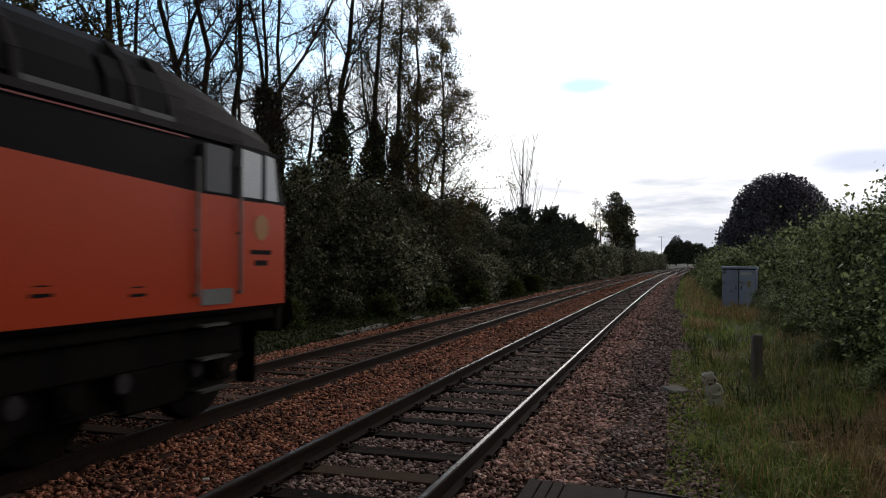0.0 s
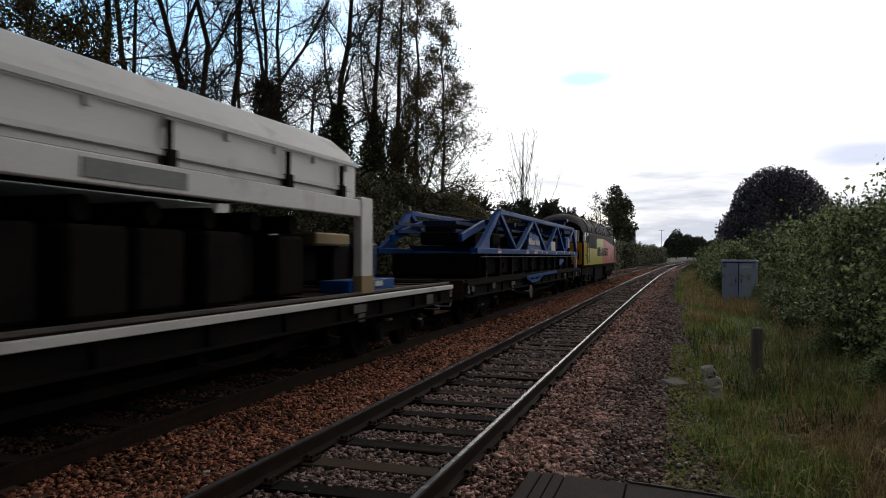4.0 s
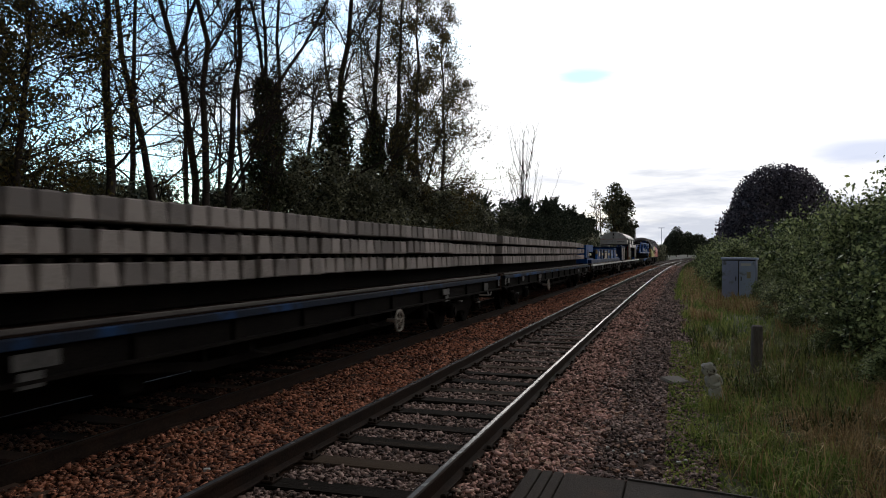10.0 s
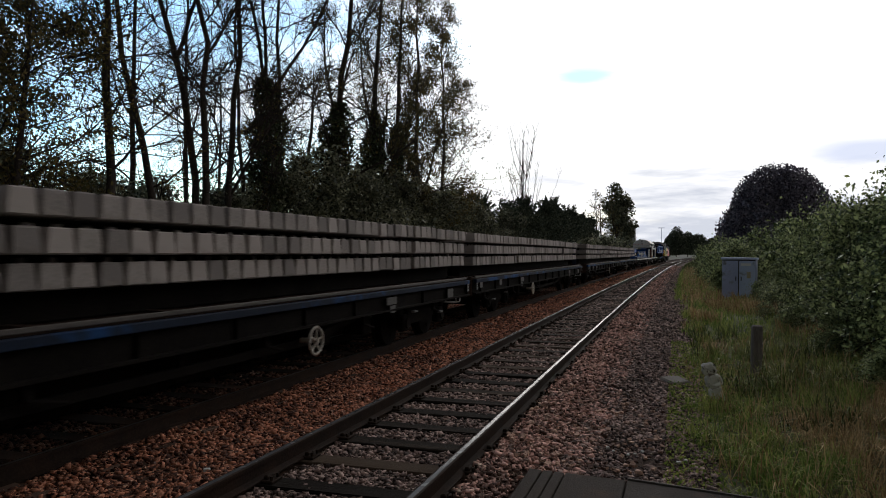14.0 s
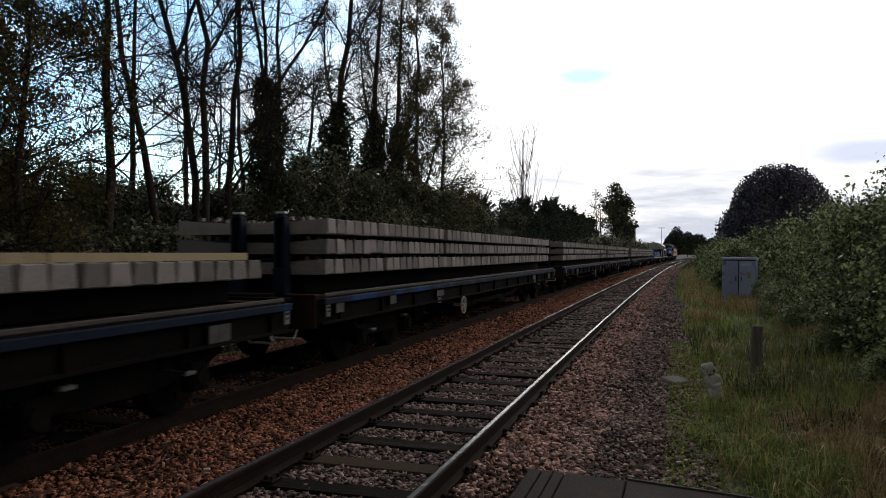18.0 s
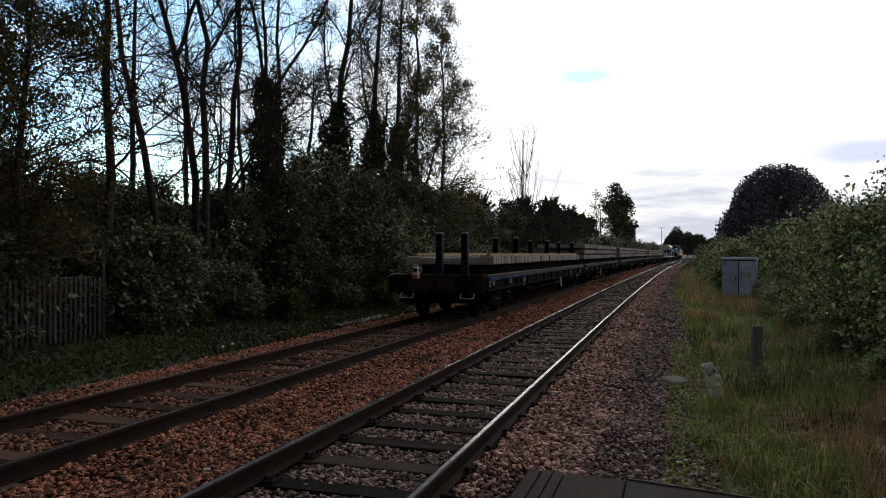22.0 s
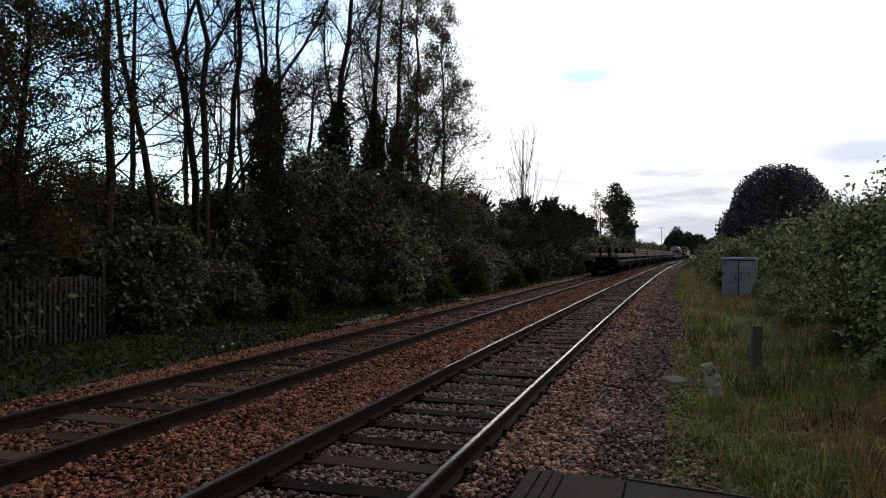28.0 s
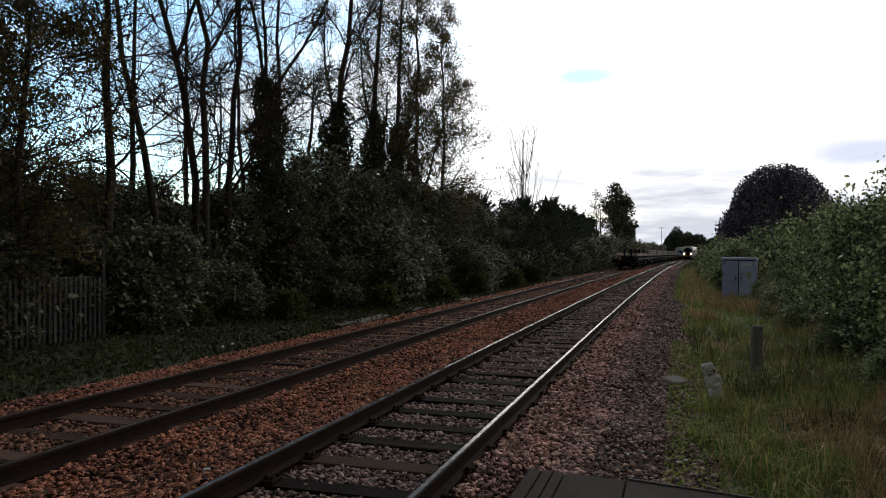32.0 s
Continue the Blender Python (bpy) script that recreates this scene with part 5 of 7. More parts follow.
# ---- second wagon: machine with a white curved hood ----
def hood_wagon():
    w = flat_wagon("machine_wagon", "flat wagon carrying a machine under a white curved hood", -2.8, edge="white")
    # hood: end walls, barrel roof, skirt
    prof = [(1.20, 2.56), (1.20, 3.02), (1.12, 3.20), (0.78, 3.48), (0.3, 3.66), (-0.3, 3.66), (-0.78, 3.48), (-1.12, 3.20), (-1.20, 3.02), (-1.20, 2.56)]
    bm = bmesh.new()
    sweep(bm, [[(x * k, y, z - (0.03 if k < 1 else 0)) for x, z in prof] for y, k in ((-3.4, 0.985), (-3.35, 1), (5.2, 1), (5.25, 0.985))])
    hood = part("hood", bm, M["white"], w, "white curved hood")
    bars("stripe", M["red"], hood, (0, -3.405, 3.0, 2.34, 0.01, 0.03), label="thin red stripe")
    for x in (-0.12, 0.12):
        bars("seam", M["grey"], hood, (x, -3.407, 3.10, 0.02, 0.012, 1.04))
    bars("lettering", M["underframe"], hood, *[(0.35 + 0.08 * i, -3.407, 2.76, 0.05, 0.01, 0.08) for i in range(8)])
    bars("latch", M["underframe"], hood, (0, -3.42, 3.42, 0.12, 0.03, 0.2), (0, -3.42, 3.12, 0.08, 0.03, 0.1), (-1.22, -3.36, 2.98, 0.06, 0.10, 0.18), (1.22, -3.36, 2.98, 0.06, 0.10, 0.18))
    bm = bmesh.new()
    for y in np.arange(-3.0, 5.1, 0.98):
        box(bm, 1.225, float(y), 2.98, 0.05, 0.05, 0.10)
    box(bm, 1.245, 0.95, 3.05, 0.05, 8.5, 0.05)
    box(bm, 1.235, 1.0, 2.66, 0.06, 7.9, 0.05)
    part("roof_rail", bm, M["label"], hood, "white roof edge rail")
    for s in (1, -1):
        for y in (-2.1, 5.3):
            bm = bmesh.new()
            box(bm, s * 1.30, y, 1.85, 0.14, 0.42, 1.45, 0.015)
            leg = part("hood_leg", bm, M["white"], w, "white hood leg")
            bars("foot", M["batten"], leg, (s * 1.30, y, 1.25, 0.16, 0.46, 0.26))
        bm = bmesh.new()
        box(bm, s * 1.30, 1.6, 2.40, 0.10, 7.1, 0.26, 0.015)
        part("side_beam", bm, M["white"], w, "white side beam")
        bars("notice", M["grey"], w, (s * 1.36, 0.4, 2.40, 0.01, 1.3, 0.16))
    # machinery below the hood
    random.seed(5)
    for y in np.arange(-2.6, 3.8, 0.9):
        bm = bmesh.new()
        box(bm, random.uniform(-0.2, 0.3), float(y), 1.55, 1.9, 0.7, 0.8, 0.04)
        tube(bm, (-0.9, float(y), 2.1), (1.0, float(y), 2.1), 0.12, seg=10)
        part("machine_unit", bm, M["underframe"], w)
    # dark slab painted as the shadow gap, cylinders and hoses between the hood and the side beam
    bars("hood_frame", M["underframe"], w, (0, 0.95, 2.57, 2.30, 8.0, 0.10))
    for y in (-2.7, -1.2, 0.9, 3.1, 4.6):
        bm = bmesh.new()
        tube(bm, (1.27, y, 2.52), (1.27, y, 2.98), 0.035, seg=8)
        box(bm, 1.27, y, 2.62, 0.10, 0.14, 0.16, 0.01)
        part("hood_jack", bm, M["underframe"], w)
    bars("pole", M["red"], w, (1.12, -1.6, 1.75, 0.06, 0.06, 1.2), label="red pole")
    # louvred power pack and blue frame behind it
    bm = bmesh.new()
    box(bm, 0, -7.6, 1.68, 2.3, 3.8, 1.1, 0.03)
    pack = part("power_pack", bm, M["dark_blue"], w, "dark louvred power pack")
    bm = bmesh.new()
    for k in range(11):
        box(bm, 1.17, -7.6, 1.22 + k * 0.088, 0.05, 3.7, 0.05, 0.0)
    part("louvre", bm, M["dirty_panel"], pack, "weathered cream louvre slats")
    bars("door_gap", M["underframe"], pack, (1.2, -7.2, 1.72, 0.02, 0.10, 1.0), (1.2, -8.6, 1.72, 0.02, 0.06, 1.0), (1.2, -7.0, 2.0, 0.03, 0.5, 0.16))
    bm = bmesh.new()
    for x in (-1.2, 1.2):
        box(bm, x, -9.62, 1.65, 0.12, 0.14, 1.05)
        box(bm, x, -7.9, 2.23, 0.12, 3.5, 0.10)
    box(bm, 0, -9.62, 2.20, 2.5, 0.14, 0.12)
    box(bm, 0, -9.62, 1.50, 2.5, 0.10, 0.12)
    part("guard_frame", bm, M["dark_blue"], w, "dark blue guard frame")
    # low blue tool chest and clutter at the front end
    bars("tool_chest", M["blue"], w, (1.0, 5.8, 1.22, 0.5, 1.8, 0.18), label="low blue tool chest", bevel=0.01)
    bars("notice", M["label"], w, (1.26, 6.0, 1.24, 0.01, 0.3, 0.08))
    random.seed(8)
    for k in range(7):
        y = 4.9 + k * 0.62
        bm = bmesh.new()
        box(bm, random.uniform(-0.6, 0.2), y, 1.45 + random.uniform(0, 0.25), random.uniform(0.8, 1.6), 0.5, random.uniform(0.4, 0.8), 0.03)
        part("machine_unit", bm, M["underframe"] if k % 3 else M["dark_blue"], w)
    bars("tank", M["batten"], w, (0.2, 5.6, 1.95, 0.9, 1.2, 0.20), label="brown tank", bevel=0.03)
    return w


# ---- third wagon: blue box girders ----
def girder_wagon():
    w = flat_wagon("girder_wagon", "flat wagon carrying blue plated girders of a relaying machine", 6.6, edge="white", rear=-9.85)
    for s in (1, -1):
        x = s * 1.18
        bm = bmesh.new()
        pts = [(-6.35, 1.34), (-5.7, 1.95), (5.6, 1.93), (6.05, 1.78), (6.25, 1.36)]
        sweep(bm, [[(x + k * 0.03, y, z) for y, z in pts] for k in (-1, 1)])
        gd = part("girder", bm, M["blue"], w, "blue plated girder")
        bm = bmesh.new()
        box(bm, x, -0.05, 1.945, 0.20, 11.3, 0.03)
        for k in (-4.4, -2.4, 4.2):
            box(bm, x + s * 0.05, k, 1.66, 0.08, 0.05, 0.56)
        part("flange", bm, M["dark_blue"], gd)
        # near-black bars on the plate paint the shade of recessed bays
        bars("stiffener", M["underframe"], gd, *[(x + s * 0.04, k, 1.64, 0.06, ly, 0.56) for k, ly in ((-4.05, 0.26), (-2.62, 0.30), (-0.42, 0.34), (1.68, 0.44))], label="raised dark bar painted as the shade of a stiffener bay")
        for y, z, ly, lz, mat in ((-5.35, 1.66, 0.34, 0.30, "grey"), (-4.9, 1.66, 0.42, 0.30, "label"), (-3.2, 1.64, 0.66, 0.15, "cream"), (-1.5, 1.60, 1.85, 0.50, "dirty_panel"), (0.8, 1.63, 0.70, 0.15, "cream"),
                                  (2.85, 1.62, 0.26, 0.26, "label"), (6.5, 1.60, 0.4, 0.16, "cream")):
            bars("notice", M[mat], w, (s * 1.225, y, z, 0.02, ly, lz), label="painted notice plate")
        bars("lettering", M["dim_plate"], w, (s * 1.238, -1.22, 1.75, 0.006, 0.85, 0.09), (s * 1.238, -2.0, 1.75, 0.006, 0.45, 0.09), label="worn dark lettering bars")
        # sloping end face: its highlight is painted in the brighter blue
        bm = bmesh.new()
        sweep(bm, [[(x + k * 0.06, y, z) for y, z in ((-6.42, 1.34), (-6.24, 1.34), (-5.58, 1.95), (-5.78, 1.97))] for k in (-1, 1)])
        part("end_flange", bm, M["bright_blue"], gd, "sloping end flange with its highlight painted light blue")
        bars("panel", M["bright_blue"], w, (s * 1.222, 3.0, 1.62, 0.012, 2.1, 0.56), label="brighter blue cover panel")
        bm = bmesh.new()
        box(bm, x, -0.6, 1.24, 0.24, 18.0, 0.18, 0.01)
        part("bottom_beam", bm, M["dark_blue"], w)
        bars("lifting_lug", M["batten"], w, (x, -6.12, 1.80, 0.10, 0.30, 0.26), (x, -6.02, 1.70, 0.10, 0.20, 0.24), (x, 6.2, 1.78, 0.10, 0.18, 0.28), label="ochre lifting lug", bevel=0.03)
    for k in np.arange(-5.4, 5.4, 0.8):
        bars("cable_tray", M["dark_blue"], w, (0, float(k), 1.89, 1.9, 0.3, 0.08))
    bm = bmesh.new()
    box(bm, 0, 0, 1.5, 1.6, 11, 0.5)
    part("inner_frame", bm, M["underframe"], w)
    # front end: blue frames, a pale tank, hoses
    for y in (6.35, 7.15, 7.75):
        bm = bmesh.new()
        for x in (-1.0, 1.0):
            box(bm, x, y, 1.66, 0.14, 0.14, 0.72, 0.01)
        box(bm, 0, y, 2.02, 2.2, 0.16, 0.12, 0.01)
        box(bm, 0, y, 1.40, 2.2, 0.12, 0.14, 0.01)
        part("end_frame", bm, M["blue"], w, "blue end frame")
    for x in (-1.0, 1.0):
        bars("tie_beam", M["blue"], w, (x, 7.05, 1.94, 0.10, 1.5, 0.10), (x, 7.6, 1.36, 0.30, 3.2, 0.12))
    bars("hydraulic_unit", M["dark_blue"], w, (-0.1, 6.75, 1.62, 1.5, 0.5, 0.55), bevel=0.03)
    bars("hydraulic_unit", M["underframe"], w, (0.55, 7.45, 1.62, 0.7, 0.42, 0.6), bevel=0.04)
    bm = bmesh.new()
    tube(bm, (1.02, 7.9, 1.56), (1.02, 8.5, 1.56), 0.11, seg=16)
    part("tank", bm, M["cream"], w, "cream painted cylinder tank")
    bm = bmesh.new()
    for k in range(5):
        pts = [(0.9 - 0.3 * k, 8.2 + 0.1 * k, 1.2), (0.9 - 0.3 * k, 8.5, 1.75 + 0.05 * k), (0.8 - 0.3 * k, 8.9, 1.7), (0.8 - 0.3 * k, 9.3, 1.25)]
        for p, q in zip(pts, pts[1:]):
            tube(bm, p, q, 0.03, seg=7)
    part("hose", bm, M["underframe"], w, "black hydraulic hoses")
    bars("lifting_lug", M["batten"], w, (1.1, 6.05, 1.78, 0.12, 0.24, 0.30), label="ochre lifting lug", bevel=0.04)
    # rear end: a stepped blue box along one side over a cross beam
    bm = bmesh.new()
    box(bm, 0.795, -8.47, 1.965, 0.53, 3.16, 0.37, 0.015)
    ub = part("upper_box", bm, M["blue"], w, "long blue upper box")
    bars("rim", M["bright_blue"], ub, (1.05, -8.47, 2.155, 0.05, 3.16, 0.02), (0.795, -8.57, 2.155, 0.5, 0.05, 0.02), label="worn light blue rim")
    bm = bmesh.new()
    box(bm, 0.55, -9.37, 1.675, 1.0, 1.36, 0.44, 0.015)
    rb = part("rear_box", bm, M["blue"], w, "blue rear box")
    bars("lid", M["bright_blue"], rb, (0.28, -9.6, 1.965, 0.46, 0.86, 0.13), label="light blue lid")
    bars("hatch", M["dark_blue"], rb, (1.055, -9.3, 1.68, 0.02, 0.7, 0.40), label="dark recessed hatch")
    # dark strip standing in for the shade in the gap under the boxes
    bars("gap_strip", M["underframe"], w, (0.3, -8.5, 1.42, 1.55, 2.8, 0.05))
    bm = bmesh.new()
    box(bm, 0.3, -8.45, 1.255, 1.6, 2.9, 0.29, 0.015)
    cb = part("rear_frame", bm, M["blue"], w, "blue cross beam under the boxes")
    bars("notice", M["label"], cb, (-0.32, -9.905, 1.30, 0.10, 0.012, 0.14), (-0.12, -9.905, 1.27, 0.05, 0.012, 0.20), label="white stickers")
    for y, ly in ((-9.1, 0.2), (-8.15, 0.72)):
        bm = bmesh.new()
        box(bm, 1.02, y, 1.62, 0.12, ly, 0.15, 0.03)
        part("side_lamp", bm, M["cream"], w, "cream long lamp housing")
    bars("dark_unit", M["underframe"], w, (0.3, -8.0, 1.6, 1.3, 1.3, 0.34), bevel=0.02)
    return w


def sleeper_wagon(label, wheel_y, tiers, y0, y1, stakes, seed, tail=0.55):
    """A flat wagon, in close coupled pairs, with its load and the stakes at its outer end."""
    rear, front = (y0 - 0.35, 9.3) if y0 < -9 else (y0 - tail, 9.75)
    w = flat_wagon("sleeper_wagon", label, wheel_y, group="wagons loaded with concrete sleepers", rear=rear, front=front)
    sleeper_load(w, tiers, y0, y1, stakes, seed)
    return w


TRAIN = [locomotive(), gantry_wagon(), hood_wagon(), girder_wagon()]
three = "flat wagon loaded with three tiers of concrete sleepers"
TRAIN.append(sleeper_wagon(three, -3.3, 3, -9.85, 8.35, (), 11))
TRAIN.append(sleeper_wagon("flat wagon with three tiers of concrete sleepers, stakes behind them", 2.35, 3, -8.4, 9.9, ((-8.56, 2.2),), 12))
TRAIN.append(sleeper_wagon(three, -3.3, 3, -9.85, 8.35, (), 13))
TRAIN.append(sleeper_wagon("flat wagon with three tiers of concrete sleepers, stakes behind them", 2.35, 3, -8.4, 9.9, ((-8.56, 2.2),), 14))
TRAIN.append(sleeper_wagon("flat wagon with three tiers of concrete sleepers, stakes behind them", -3.3, 3, -9.55, 8.7, ((-9.66, 2.2),), 15))
last = sleeper_wagon("rearmost flat wagon with one tier of concrete sleepers and battens", 2.2, 1, -8.2, 9.35, ((-8.78, 2.17), (-2.7, 2.17), (3.4, 2.17)), 16, tail=1.1)
TRAIN.append(last)
bm = bmesh.new()
box(bm, -0.52, -9.39, 1.13, 0.17, 0.12, 0.20, 0.02)
box(bm, -0.52, -9.39, 1.28, 0.15, 0.10, 0.10, 0.02)
ring(bm, (-0.52, -9.39, 1.36), (0, 1, 0), 0.04, 0.009, 12, 5)
tl = part("tail_lamp", bm, M["label"], last, "white tail lamp with a red lens")
bm = bmesh.new()
tube(bm, (-0.52, -9.45, 1.26), (-0.52, -9.47, 1.26), 0.055, seg=16)
part("lens", bm, M["black"], tl, "dark glass lens")
bars("red_band", M["red"], tl, (-0.52, -9.455, 1.09, 0.13, 0.012, 0.08), label="red band under the lens")


# ---- passenger train that comes the other way ----
def coach(driving):
    w = thing("passenger_coach", "white diesel passenger coach" + (" with lit headlamps on its front" if driving else " with dark windows"), "train coach", group="passenger train")
    ys = (-11.5, -11.3, 11.3, 11.5)
    def sec(k):
        return [(1.35 * k, 0.95), (1.35 * k, 2.9), (1.15 * k, 3.45), (0.6 * k, 3.70), (-0.6 * k, 3.70), (-1.15 * k, 3.45), (-1.35 * k, 2.9), (-1.35 * k, 0.95)]
    bm = bmesh.new()
    sweep(bm, [[(x, y, z) for x, z in sec(0.96 if abs(y) > 11.4 else 1)] for y in ys])
    part("body", bm, M["white"], w)
    for s in (1, -1):
        for k in range(12):
            bars("window", M["glass"], w, (s * 1.352, -9.6 + k * 1.75, 2.35, 0.012, 1.3, 0.75))
        bars("waist_band", M["dark_blue"], w, (s * 1.353, 0, 1.35, 0.012, 22, 0.6), label="dark blue waist band")
    for y in (-8, 8):
        bogie(w, y, M["underframe"], base=1.3)
    if driving:
        bm = bmesh.new()
        box(bm, 0, 11.51, 2.55, 2.2, 0.03, 0.9, 0.02)
        part("windscreen", bm, M["glass"], w)
        bars("gangway", M["underframe"], w, (0, 11.56, 2.2, 0.9, 0.1, 2.2))
        bars("front_panel", M["cab_yellow"], w, (0, 11.51, 1.5, 2.4, 0.02, 0.9), label="yellow front panel")
        for x in (-0.95, 0.95):
            bm = bmesh.new()
            tube(bm, (x, 11.5, 1.55), (x, 11.6, 1.55), 0.14, seg=14)
            part("headlamp", bm, M["lamp"], w, "lit headlamp")
    return w


ROLLS = len(ROLLING)
PASSENGER = [coach(True), coach(False), coach(False)]
# ---- plants ----
def tubes_mesh(name, lines):
    """One mesh out of tapering bent rods: (points, radii, sides)."""
    V, F, n = [], [], 0
    for pts, rad, k in lines:
        pts = np.asarray(pts, float)
        t = np.gradient(pts, axis=0)
        t /= np.linalg.norm(t, axis=1)[:, None] + 1e-9
        ref = np.where(np.abs(t[:, 2:3]) < 0.9, np.array([[0, 0, 1.0]]), np.array([[1.0, 0, 0]]))
        a = np.cross(t, ref); a /= np.linalg.norm(a, axis=1)[:, None] + 1e-9
        b = np.cross(t, a)
        w = np.arange(k) * 2 * np.pi / k
        ringv = pts[:, None] + np.asarray(rad)[:, None, None] * (np.cos(w)[None, :, None] * a[:, None] + np.sin(w)[None, :, None] * b[:, None])
        V.append(ringv.reshape(-1, 3))
        m = len(pts)
        i, j = np.meshgrid(np.arange(m - 1), np.arange(k), indexing="ij")
        j2 = (j + 1) % k
        F.append(np.stack([n + i * k + j, n + i * k + j2, n + (i + 1) * k + j2, n + (i + 1) * k + j], -1).reshape(-1, 4))
        n += m * k
    return np_mesh(name, np.concatenate(V), np.concatenate(F))


def leaves_mesh(name, at, size, r, droop=0.0, level=0.0):
    """Small pointed leaves with a fold, scattered at the given points; level: how far they lie flat to the sky."""
    n = len(at)
    a = r.normal(size=(n, 3)); a[:, 2] -= droop; a /= np.linalg.norm(a, axis=1)[:, None] + 1e-9
    if level:
        up = r.normal(size=(n, 3)) * 0.5; up[:, 2] += level
        up /= np.linalg.norm(up, axis=1)[:, None] + 1e-9
        a -= (a * up).sum(1)[:, None] * up; a /= np.linalg.norm(a, axis=1)[:, None] + 1e-9
        b = np.cross(up, a)
    else:
        b = r.normal(size=(n, 3)); b -= (b * a).sum(1)[:, None] * a; b /= np.linalg.norm(b, axis=1)[:, None] + 1e-9
    s = (size * r.uniform(0.6, 1.4, n))[:, None]
    v = np.stack([at - a * s * 0.5, at + b * s * 0.32 + a * s * 0.05, at + a * s * 0.6, at - b * s * 0.32 + a * s * 0.05], 1).reshape(-1, 3)
    f = np.arange(4 * n).reshape(-1, 4)
    return np_mesh(name, v, f)


def grow(r, height, radius, lean=(0, 0), first=0.35, limbs=15, spread=0.34, wander=0.05, rise=1.0, sub=7, twigs=6, sway=None, fork=()):
    """The rods of a tree: trunk, limbs, branches, twigs; and the points where leaves sit."""
    lines, tips = [[], []], []
    n = 12
    p = np.zeros((n, 3))
    h = np.linspace(0, height, n)
    p[:, 2] = h
    p[:, 0] = lean[0] * (h / height) ** 1.3 + np.cumsum(r.normal(0, wander, n))
    p[:, 1] = lean[1] * (h / height) + np.cumsum(r.normal(0, wander, n))
    if sway:
        off = np.interp(h, *zip(*sway)) + 0.06 * np.sin(h * 1.7 + radius * 90)
        p[:, 0] += off * 0.82
        p[:, 1] += off * 0.57
    p[0, :2] = 0
    rad = radius * (1 - h / height) ** 0.8 + 0.02
    rad[0] *= 1.35
    lines[0].append((p, rad, 9))

    def rod(start, way, length, r0, steps, up, jit):
        q = [start]
        w = way / np.linalg.norm(way)
        for i in range(steps):
            w = w + r.normal(0, jit, 3) + np.array([0, 0, up])
            w /= np.linalg.norm(w)
            q.append(q[-1] + w * length / steps)
        return np.array(q), np.linspace(r0, r0 * 0.25 + 0.002, steps + 1)
    for z0, out, ln, thick in fork:
        s = np.array([np.interp(z0, h, p[:, k]) for k in range(3)])
        w = np.array([out * 0.82, out * 0.57, 1.0])
        q, rr = rod(s, w, ln, np.interp(z0, h, rad) * thick, 8, 0.03, 0.09)
        lines[0].append((q, rr, 7))
        for j in range(9):
            g = r.uniform(0.15, 0.98) * 8; k = int(g)
            q2, rr2 = rod(q[k], q[min(k + 1, 8)] - q[max(k - 1, 0)] + r.normal(0, 0.35, 3), r.uniform(0.8, 2.4), 0.026, 6, 0.05, 0.2)
            lines[1].append((q2, rr2, 4))
            for t in range(9):
                k = r.integers(1, 6)
                q3, rr3 = rod(q2[k], q2[k + 1] - q2[k] + r.normal(0, 0.3, 3), r.uniform(0.3, 0.9), 0.009, 4, 0.05, 0.25)
                lines[1].append((q3, rr3, 3))
                tips.append(q3)
    for i in range(limbs):
        f = first + (0.97 - first) * (i + r.uniform(0, 0.8)) / limbs
        k = f * (n - 1); i0 = int(k)
        s = p[i0] + (p[min(i0 + 1, n - 1)] - p[i0]) * (k - i0)
        az = i * 2.4 + r.uniform(-0.5, 0.5)
        w = np.array([math.cos(az), math.sin(az), rise * r.uniform(0.6, 1.5)])
        ln = height * spread * (1.15 - 0.75 * (f - first) / (1 - first)) * r.uniform(0.7, 1.2)
        q, rr = rod(s, w, ln, max(0.02, rad[i0] * 0.33), 6, 0.06, 0.2)
        lines[0].append((q, rr, 6))
        for j in range(sub):
            g = r.uniform(0.25, 1.0) * 5
            s2 = q[int(g)] + (q[min(int(g) + 1, 6)] - q[int(g)]) * (g - int(g))
            w2 = (q[min(int(g) + 1, 6)] - q[int(g)]); w2 = w2 / np.linalg.norm(w2) + r.normal(0, 0.55, 3)
            q2, rr2 = rod(s2, w2, ln * r.uniform(0.3, 0.7), 0.019, 4, 0.03, 0.24)
            lines[1].append((q2, rr2, 4))
            for t in range(twigs):
                g2 = r.uniform(0.3, 1.0) * 3.99
                s3 = q2[int(g2)] + (q2[int(g2) + 1] - q2[int(g2)]) * (g2 - int(g2))
                w3 = q2[int(g2) + 1] - q2[int(g2)]; w3 = w3 / np.linalg.norm(w3) + r.normal(0, 0.7, 3)
                q3, rr3 = rod(s3, w3, ln * r.uniform(0.14, 0.38), 0.0082, 3, 0.03, 0.28)
                lines[1].append((q3, rr3, 3))
                tips.append(q3)
    return lines, tips, p, rad


